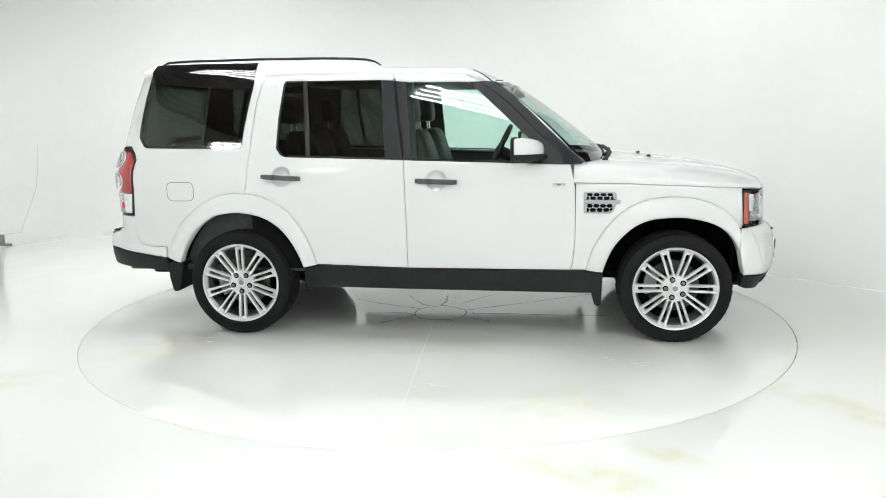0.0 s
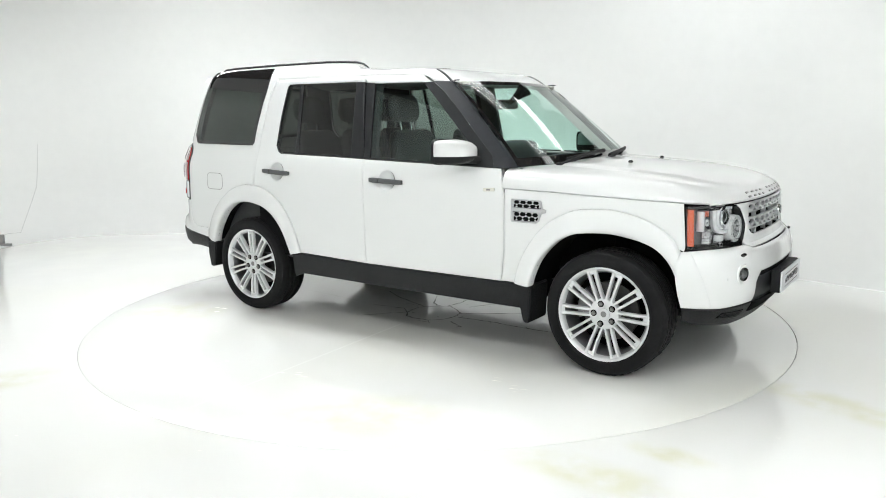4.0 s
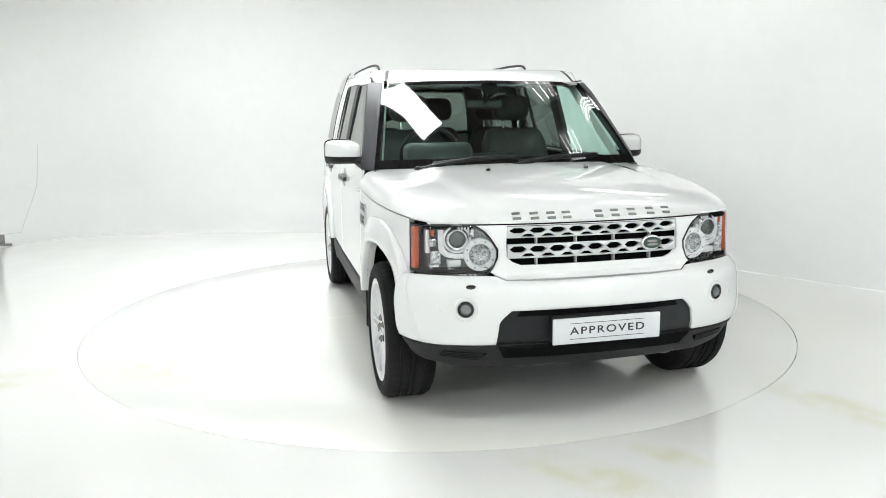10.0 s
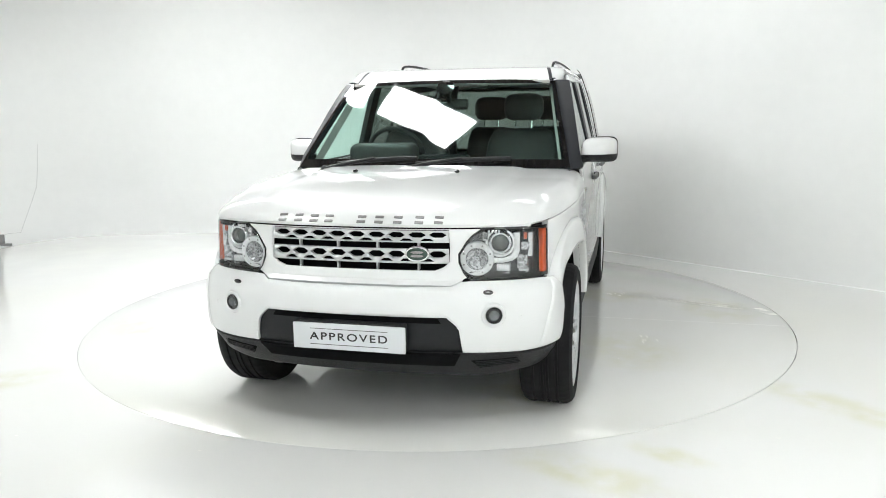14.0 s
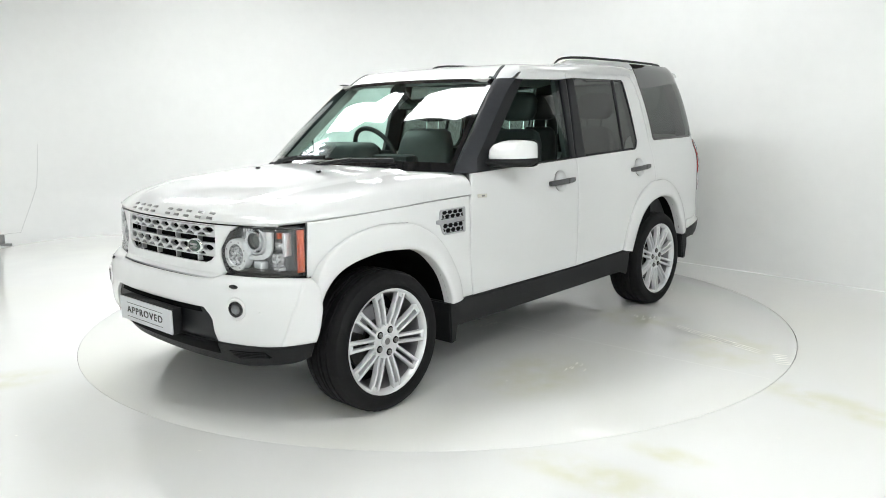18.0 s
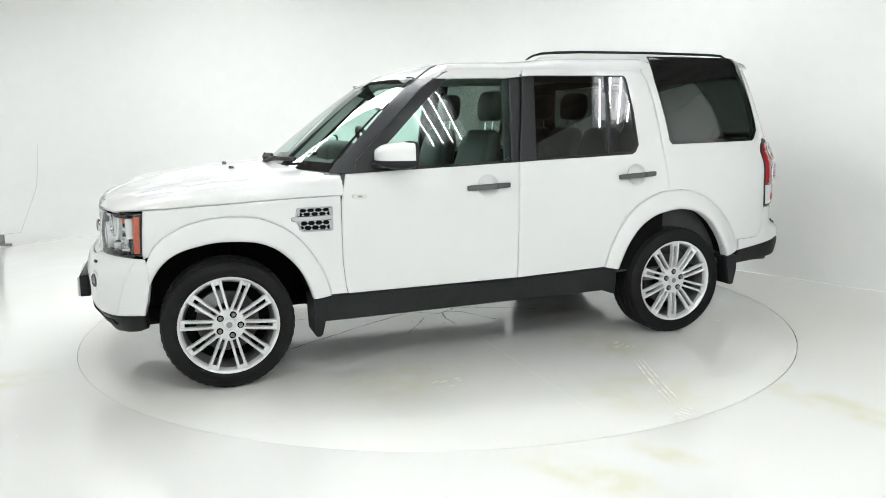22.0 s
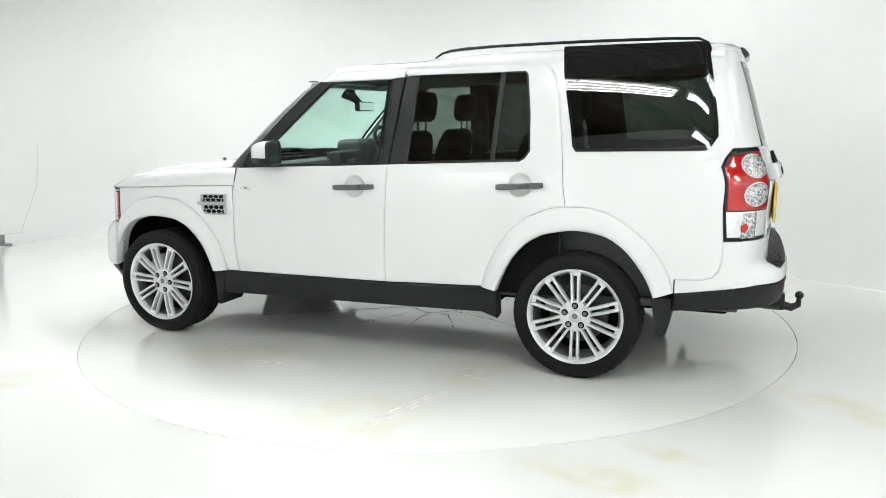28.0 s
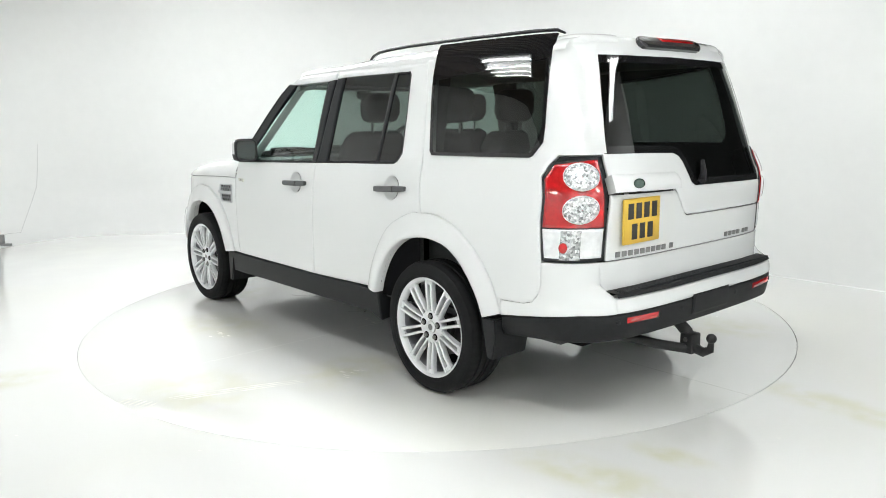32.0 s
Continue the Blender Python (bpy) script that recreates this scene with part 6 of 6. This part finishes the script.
def build_side_fittings():
    for g in (1, -1):
        build_mirror(g)
        o = (0, g, 0)
        # handles over round scoops
        for x0, x1, z0, z1 in ((0.048, -0.225, 1.050, 1.059), (-0.999, -1.268, 1.075, 1.089)):
            xc, zc = (x0 + x1) / 2, (z0 + z1) / 2
            h = new("door_handle")
            h.parent = car
            tagged(h, "dark grey bar handle over a round scoop")
            y = S(xc, zc)
            rows = []
            for t in np.linspace(0, 1, 9):
                x, z = x0 + (x1 - x0) * t, z0 + (z1 - z0) * t
                k = 1.0 if 0.02 < t < 0.98 else 0.85
                d = 0.026 + 0.010 * math.sin(math.pi * t)
                yy = S(x, z)
                rows.append([(x, g * (yy + d - 0.020), z - 0.0155 * k), (x, g * (yy + d - 0.004), z - 0.0165 * k), (x, g * (yy + d), z - 0.011 * k), (x, g * (yy + d), z + 0.011 * k), (x, g * (yy + d - 0.004), z + 0.0165 * k), (x, g * (yy + d - 0.020), z + 0.0155 * k)])
            bm = loft(rows, closed=True, caps=True)
            bmesh.ops.recalc_face_normals(bm, faces=bm.faces)
            part("bar", bm, HANDLE_GREY, h, smooth=30)
            for t in (0.06, 0.94):
                x, z = x0 + (x1 - x0) * t, z0 + (z1 - z0) * t
                yy = S(x, z)
                part("mount", box(x - 0.012, x + 0.012, min(g * (yy - 0.004), g * (yy + 0.02)), max(g * (yy - 0.004), g * (yy + 0.02)), z - 0.012, z + 0.012, 0.003), HANDLE_GREY, h)
            tcut = 0.68
            x, z = x0 + (x1 - x0) * tcut, z0 + (z1 - z0) * tcut
            part("joint", box(x - 0.0015, x + 0.0015, min(g * (S(x, z) + 0.012), g * (S(x, z) + 0.0375)), max(g * (S(x, z) + 0.012), g * (S(x, z) + 0.0375)), z - 0.017, z + 0.017, 0, 1), GLOSS_BLACK, h, smooth=0)
            rows = []
            for r, dp in ((0.0665, -0.002), (0.064, 0.0005), (0.061, 0.004), (0.052, 0.013), (0.035, 0.021), (0.015, 0.0245), (0.001, 0.025)):
                rows.append([(xc + r * math.cos(a), g * (S(xc + r * math.cos(a), zc + 0.004 + r * math.sin(a)) - dp), zc + 0.004 + r * math.sin(a)) for a in np.linspace(0, 2 * math.pi, 33)[:-1]])
            bm = loft(rows, closed=True)
            if g < 0:
                bmesh.ops.reverse_faces(bm, faces=bm.faces)
            part("scoop", bm, PAINT, h, "white round hand scoop", smooth=60)
        # wing vent
        v = new("wing_vent")
        v.parent = car
        tagged(v, "silver framed wing vent with dark mesh")
        fr = [(1.058, 0.985), (0.866, 0.988), (0.860, 0.980), (0.862, 0.856), (0.870, 0.847), (1.032, 0.847), (1.050, 0.860), (1.066, 0.905), (1.094, 0.912), (1.096, 0.932), (1.072, 0.938), (1.066, 0.975)]
        up = [(1.052, 0.976), (0.872, 0.978), (0.872, 0.937), (1.060, 0.934)]
        lo = [(1.052, 0.908), (0.874, 0.911), (0.876, 0.858), (1.028, 0.858), (1.042, 0.872)]
        part("back", sheet(fr, side(g, 0.0015), o, step=0.05, gap=0.004, lip=0, deep=0), DARK, v)
        part("frame", sheet(fr, side(g, 0.009), o, holes=[up, lo], step=0.03, gap=0.001, lip=0.003, deep=0.010, round_by=0.003), VENT_SILVER, v)
        for z0, z1, xa, xb in ((0.937, 0.977, 0.878, 1.050), (0.859, 0.909, 0.880, 1.046)):
            holes = []
            zc = (z0 + z1) / 2
            for r in (0, 1):
                n = 4 if r == 0 else 5
                for k in range(n):
                    x = xa + (xb - xa) * ((k + 0.5) / 4 if r == 0 else k / 4)
                    z = zc + (0.25 if r == 0 else -0.25) * (z1 - z0)
                    w, h = 0.0212, (z1 - z0) * 0.225
                    hx = [(x - w, z), (x - w * 0.5, z - h), (x + w * 0.5, z - h), (x + w, z), (x + w * 0.5, z + h), (x - w * 0.5, z + h)]
                    hx = [(min(max(p, xa + 0.003), xb - 0.003), q) for p, q in hx]
                    if max(p for p, q in hx) - min(p for p, q in hx) > 0.016:
                        holes.append(hx)
            ol = [(xa - 0.008, z0), (xb + 0.006, z0), (xb + 0.008, z1), (xa - 0.008, z1)]
            part("mesh", sheet(ol, side(g, 0.004), o, holes=holes, step=0.03, gap=0.0005, lip=0.001, deep=0.004, round_by=0.0015), VENT_SILVER, v)
        # side marker
        m = part("side_repeater", sheet(soften([(0.745, 1.044), (0.664, 1.040), (0.664, 1.019), (0.745, 1.023)], 0.008), side(g, 0.006), o, step=0.02, gap=0, lip=0.003, deep=0.008, round_by=0.003), material("cream_lens_%d" % (g + 1), (0.70, 0.69, 0.62), 0.2, coat=1.0), car, "small clear side repeater")
        part("bulb", sheet([(0.715, 1.037), (0.690, 1.036), (0.690, 1.026), (0.715, 1.027)], side(g, 0.0075), o, step=0.01, gap=0, lip=0, deep=0.002, round_by=0.001), LETTER, m)
        # roof rail
        path = [(-0.50, 0.585, 1.822), (-0.545, 0.587, 1.848), (-0.60, 0.588, 1.862), (-0.70, 0.588, 1.870), (-0.9, 0.590, 1.877), (-1.4, 0.590, 1.879), (-1.9, 0.585, 1.874), (-2.03, 0.58, 1.868), (-2.075, 0.578, 1.850)]
        rail = part("roof_rail", tube([(x, y * g, z) for x, y, z in path], [0.008, 0.011, 0.013, 0.014, 0.014, 0.014, 0.014, 0.013, 0.008], 10, 0.62), BLACK_PLASTIC, car, "black roof rail")
        foot = spline([(-2.00, 1.832), (-1.90, 1.858), (-1.4, 1.872), (-0.9, 1.870), (-0.70, 1.860), (-0.60, 1.845), (-0.54, 1.815)])
        rows = [[(x, g * (0.590 - w), z) for w, z in ((-0.014, foot(x) - 0.006), (-0.034, 1.815), (0.034, 1.815), (0.014, foot(x) - 0.006))] for x in np.linspace(-0.55, -1.985, 28)]
        bm = loft(rows, closed=True, caps=True)
        bmesh.ops.recalc_face_normals(bm, faces=bm.faces)
        part("rail_foot", bm, PAINT, rail, "white raised roof edge", smooth=30)
        # washer nozzle
        bm = bmesh.new()
        bmesh.ops.create_uvsphere(bm, u_segments=12, v_segments=8, radius=0.014)
        bmesh.ops.transform(bm, matrix=Matrix.Translation((1.348, 0.288 * g, 1.180)) @ Matrix.Diagonal((1.2, 1, 0.7, 1)), verts=bm.verts)
        part("washer_nozzle", bm, GLOSS_BLACK, car, "black washer nozzle")
    # fuel flap, on the right
    fl = soften([(FX0, FZ1), (FX1, FZ1), (FX1, FZ0), (FX0, FZ0)], 0.045, 6)
    part("fuel_flap", sheet([(REAR.by_x(x), z) for x, z in shrink(fl, 0.003)], flip(rear(0.0022), -1), (0, -1, 0), step=0.03, gap=0, lip=0.002, deep=0.004, round_by=0.004), PAINT, car, "white rounded fuel flap")
    part("flap_gap", sheet([(REAR.by_x(x), z) for x, z in fl], flip(rear(0.0010), -1), (0, -1, 0), step=0.03, gap=0, lip=0, deep=0.002, round_by=0.001), CABLE, car)


FX0, FX1, FZ0, FZ1 = -1.755, -1.950, 0.922, 1.053
build_side_fittings()


def build_wipers():
    for a0, a1 in ((-0.62, -0.02), (-0.02, 0.62)):
        w = new("wiper")
        w.parent = car
        tagged(w, "black windscreen wiper")
        pts = [screen_at(a0 + (a1 - a0) * k / 8, 0.012 + 0.055 * (k / 8), 0.022 + 0.010 * math.sin(k / 8 * math.pi)) for k in range(9)]
        part("blade", tube(pts, 0.009, 8, 1.5), BLACK_PLASTIC, w)
        b = screen_at(a0 - 0.10, -0.03, 0.012)
        part("arm", tube([b, screen_at(a0 + 0.1, 0.005, 0.034), screen_at((a0 + a1) / 2, 0.040, 0.046)], [0.017, 0.013, 0.008], 8), BLACK_PLASTIC, w)
        bm = bmesh.new()
        bmesh.ops.create_uvsphere(bm, u_segments=14, v_segments=8, radius=0.024)
        bmesh.ops.translate(bm, vec=b, verts=bm.verts)
        part("pivot", bm, BLACK_PLASTIC, w)


build_wipers()
# ---- cabin ----
def cushion(x0, x1, y0, y1, z0, z1, r):
    return box(x0, x1, y0, y1, z0, z1, r, 4)


def build_seat(x, y, head=True, wide=0.27, lean=14, front_row=True):
    seat = new("seat")
    seat.parent = car
    tagged(seat, "black leather seat with a headrest")
    part("seat_cushion", cushion(x - 0.05, x + 0.50, y - wide, y + wide, 0.62, 0.80, 0.06), LEATHER, seat)
    part("seat_base", box(x, x + 0.44, y - wide * 0.9, y + wide * 0.9, 0.42, 0.63, 0.02), INTERIOR, seat)
    rows = []
    for t, hw, d in ((0.0, 0.82, 0.05), (0.06, 0.95, 0.085), (0.3, 1.0, 0.09), (0.6, 1.0, 0.085), (0.85, 0.92, 0.075), (0.96, 0.80, 0.06), (1.0, 0.62, 0.03)):
        z = 0.72 + 0.66 * t
        cx = x - 0.02 - 0.66 * t * math.tan(radians(lean))
        ring = []
        for k in range(28):
            a = 2 * math.pi * k / 28
            c, s = math.cos(a), math.sin(a)
            ring.append((cx + d * math.copysign(abs(c) ** 0.7, c) + 0.02 * abs(s) ** 3, y + wide * hw * math.copysign(abs(s) ** 0.55, s), z))
        rows.append(ring)
    bm = loft(rows, closed=True, caps=True)
    bmesh.ops.recalc_face_normals(bm, faces=bm.faces)
    part("seat_back", bm, LEATHER, seat, smooth=60)
    if head:
        hx = x - 0.02 - 0.82 * math.tan(radians(lean))
        rows = []
        for t, k in ((0, 0.6), (0.08, 0.85), (0.3, 1.0), (0.7, 1.0), (0.92, 0.85), (1.0, 0.55)):
            ring = []
            for j in range(24):
                a = 2 * math.pi * j / 24
                c, s = math.cos(a), math.sin(a)
                ring.append((hx + 0.062 * k * math.copysign(abs(c) ** 0.7, c) - 0.02 * t, y + 0.145 * k * math.copysign(abs(s) ** 0.6, s), 1.435 + 0.195 * t))
            rows.append(ring)
        bm = loft(rows, closed=True, caps=True)
        bmesh.ops.recalc_face_normals(bm, faces=bm.faces)
        part("headrest", bm, LEATHER, seat, smooth=60)
        for s in (-0.06, 0.06):
            part("headrest_post", tube([(hx + 0.01, y + s, 1.34), (hx, y + s, 1.45)], 0.008, 8), CHROME, seat)
    return seat


def build_cabin():
    for y in (0.40, -0.40):
        build_seat(-0.10, y)
    for y, w in ((0.50, 0.22), (0.0, 0.20), (-0.50, 0.22)):
        build_seat(-0.98, y, True, w, 12)
    # dashboard
    prof = [(0.50, 0.70), (0.46, 0.95), (0.47, 1.10), (0.51, 1.175), (0.60, 1.19), (0.80, 1.165), (0.98, 1.12), (1.02, 0.95), (0.98, 0.70)]
    rows = []
    for y in np.linspace(-0.84, 0.84, 29):
        k = 1 - 0.12 * (abs(y) / 0.84) ** 3
        rows.append([(0.30 + (x - 0.30) * (k if x > 0.8 else 1), y, z) for x, z in prof])
    bm = loft(rows, closed=True, caps=True)
    bmesh.ops.recalc_face_normals(bm, faces=bm.faces)
    dash = part("dashboard", bm, INTERIOR, car, "charcoal dashboard", smooth=40)
    part("instrument_hood", box(0.44, 0.66, -0.60, -0.17, 1.12, 1.305, 0.05, 4), INTERIOR, dash)
    part("centre_stack", box(0.42, 0.55, -0.17, 0.17, 0.62, 1.23, 0.03), BLACK_TRIM, dash)
    part("screen", box(0.414, 0.424, -0.10, 0.10, 1.06, 1.17, 0.003), GLOSS_BLACK, dash)
    for y in (-0.74, -0.24, 0.24, 0.72):
        bm = lathe([(0.050, 0.0), (0.052, -0.012), (0.044, -0.016), (0.038, -0.006), (0.0, -0.004)], 24, "x")
        bmesh.ops.translate(bm, vec=(0.462, y, 1.05), verts=bm.verts)
        part("air_vent", bm, ALLOY_DARK, dash)
    part("tunnel", box(-0.45, 0.50, -0.13, 0.13, 0.42, 0.78, 0.03), INTERIOR, car, "charcoal centre console")
    # steering wheel on the right
    sw = new("steering_wheel")
    sw.parent = car
    tagged(sw, "black steering wheel")
    c = Vector((0.295, -0.385, 1.225))
    ax = Vector((-0.90, 0, 0.44)).normalized()
    u = Vector((0, 1, 0))
    w = ax.cross(u)
    ring = [c + u * 0.19 * math.cos(a) + w * 0.19 * math.sin(a) for a in np.linspace(0, 2 * math.pi, 33)]
    part("rim", tube(ring, 0.0165, 10), LEATHER, sw)
    for a in (0.0, math.pi, -math.pi / 2):
        part("spoke", tube([c, c + (u * math.cos(a) + w * math.sin(a) * -1) * 0.185], 0.018, 8), BLACK_TRIM, sw)
    part("column", tube([c - ax * 0.01, c - ax * 0.30], 0.045, 12), BLACK_TRIM, sw)
    bm = bmesh.new()
    bmesh.ops.create_uvsphere(bm, u_segments=18, v_segments=10, radius=0.065)
    bmesh.ops.transform(bm, matrix=Matrix.Translation(c) @ ax.to_track_quat("Z", "Y").to_matrix().to_4x4() @ Matrix.Diagonal((1, 1, 0.45, 1)), verts=bm.verts)
    part("boss", bm, BLACK_TRIM, sw)
    # rear-view mirror
    rm = new("rear_view_mirror")
    rm.parent = car
    tagged(rm, "black rear-view mirror under the roof")
    part("housing", box(0.285, 0.325, -0.125, 0.125, 1.515, 1.585, 0.018, 3), GLOSS_BLACK, rm)
    part("stalk", tube([(0.32, 0, 1.56), (0.40, 0, 1.62), (0.44, 0, 1.655)], [0.016, 0.035, 0.06], 12), GLOSS_BLACK, rm)
    part("glass", box(0.281, 0.285, -0.112, 0.112, 1.522, 1.578, 0.001, 1), MIRROR, rm)
    for s in (1, -1):
        part("sun_visor", box(0.12, 0.30, min(s * 0.12, s * 0.58), max(s * 0.12, s * 0.58), 1.685, 1.70, 0.006), HEADLINER, car, "pale sun visor")
        o = (0, -s, 0)
        # inner skins of doors and pillars
        part("door_lining", sheet([(0.80, 1.145), (0.39, 1.158), (0.05, 1.168), (-0.45, 1.182), (-1.36, 1.205), (-1.36, 0.44), (0.80, 0.44)], side(s, -0.055), o, step=0.10, deep=0, lip=0), INTERIOR, car, "charcoal door lining")
        # unseen near-black sheet, added to stop light showing through the door gaps
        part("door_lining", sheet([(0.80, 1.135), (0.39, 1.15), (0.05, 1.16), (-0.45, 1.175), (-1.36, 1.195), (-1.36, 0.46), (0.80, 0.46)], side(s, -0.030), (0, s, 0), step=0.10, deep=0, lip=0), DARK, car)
        part("sill_top", loft([[(x, s * (S(x, z0) - 0.012), z0), (x, s * (S(x, z0) - 0.057), z0 + 0.002)] for x, z0 in ((0.78, 1.152), (0.39, 1.165), (0.05, 1.174), (-0.45, 1.190), (-1.36, 1.213))]), INTERIOR, car)
        part("pillar_lining", sheet([(-0.255, 1.70), (-0.40, 1.71), (-0.36, 1.18), (-0.22, 1.17)], side(s, -0.05), o, step=0.1, deep=0.03, lip=0), INTERIOR, car)
        part("rail_lining", sheet([(0.10, 1.70), (-1.36, 1.715), (-1.36, 1.775), (-0.2, 1.77), (0.08, 1.755)], side(s, -0.030), o, step=0.1, deep=0, lip=0), HEADLINER, car)
        part("pillar_lining", loft([[(x, s * y, z), (x - 0.06, s * (y - 0.02), z - 0.02)] for x, y, z in ((0.83, 0.80, 1.15), (0.55, 0.73, 1.42), (0.27, 0.665, 1.68))]), HEADLINER, car)
        part("pillar_lining", sheet([(-1.13, 1.71), (-1.42, 1.74), (-1.48, 1.20), (-1.18, 1.20)], side(s, -0.045), o, step=0.1, deep=0, lip=0), INTERIOR, car)
    part("header_lining", box(0.25, 0.345, -0.66, 0.66, 1.672, 1.694, 0.006), HEADLINER, car)
    # headliner follows the roof
    rows = []
    for x in np.linspace(0.28, -2.12, 30):
        zc = np.interp(x, [-2.15, -0.9, -0.5, 0.05, 0.28], [1.785, 1.80, 1.775, 1.75, 1.70])
        rows.append([(x, y, zc - 0.05 * (abs(y) / 0.66) ** 3) for y in np.linspace(-0.68, 0.68, 15)])
    part("headliner", loft(rows), HEADLINER, car, "pale headliner")
    part("cabin_floor", box(-2.30, 0.95, -0.84, 0.84, 0.43, 0.47, 0.01), INTERIOR, car, "charcoal cabin floor")
    part("load_floor", box(-2.32, -1.30, -0.80, 0.80, 0.47, 0.86, 0.02), INTERIOR, car, "charcoal load floor")
    part("bulkhead", box(0.90, 0.96, -0.82, 0.82, 0.44, 1.10, 0.02), DARK, car)


build_cabin()
D45 = -42
build_strip_light("long ceiling light with bare white tubes", pose(-0.38, -3.78, 3.4, 0, 0, D45), 4, 1.65, 0.12)
build_strip_light("long ceiling light with bare white tubes", pose(1.08, -4.80, 3.4, 0, 0, -30), 4, 1.3, 0.10)
build_strip_light("long ceiling light with bare white tubes", pose(2.55, -4.02, 3.4, 0, 0, D45), 4, 1.7, 0.12, TUBE_REDUCED)
build_strip_light("long ceiling light with bare white tubes", pose(1.25, 0.82, 3.4, 0, 0, D45), 4, 0.9, 0.12, TUBE_FAR)
build_strip_light("short ceiling light with bare white tubes", pose(2.25, -0.28, 3.4, 0, 0, D45), 4, 1.0, 0.12, TUBE_FAR)
build_strip_light("long ceiling light with bare white tubes", pose(2.22, 1.48, 3.4, 0, 0, -58), 4, 1.5, 0.07, TUBE_FAR)
build_strip_light("long ceiling light with bare white tubes", pose(-2.40, -1.80, 3.4, 0, 0, -52), 4, 1.35, 0.15)
# Two added fill lights with no known fixture: back left, and left behind the camera.
build_strip_light("long ceiling light with bare white tubes", pose(-3.4, 2.2, 3.4, 0, 0, D45), 4, 2.3, 0.12)
build_strip_light("long ceiling light with bare white tubes", pose(-4.5, -6.9, 3.4, 0, 0, D45), 4, 2.4, 0.12)
build_strip_light("long ceiling light with bare white tubes", pose(4.40, -2.85, 3.4, 0, 0, D45), 4, 1.7, 0.12)
# Two more added fill lights behind the camera, no fixture known there.
build_strip_light("long ceiling light with bare white tubes", pose(4.4, -7.0, 3.4, 0, 0, D45), 4, 2.0, 0.12)
build_strip_light("long ceiling light with bare white tubes", pose(0.9, -7.2, 3.4, 0, 0, D45), 4, 2.4, 0.12)
build_light_panel(pose(-0.52, -0.12, 3.4, 0, 0, -50), 1.35, 0.52)
build_light_panel(pose(-1.75, 1.4, 3.4, 0, 0, -50), 1.6, 0.55)


def motions():
    rows = []
    for k in range(33):
        a = radians(turned(k))
        c, s = math.cos(a), math.sin(a)
        rows.append((k, pose(c * CAR_X - s * CAR_Y, s * CAR_X + c * CAR_Y, 0, 0, 0, turned(k))))
    walk(car, rows)
    walk(turntable, [(k, pose(RING_X, RING_Y, 0, 0, 0, turned(k))) for k in range(33)])


motions()
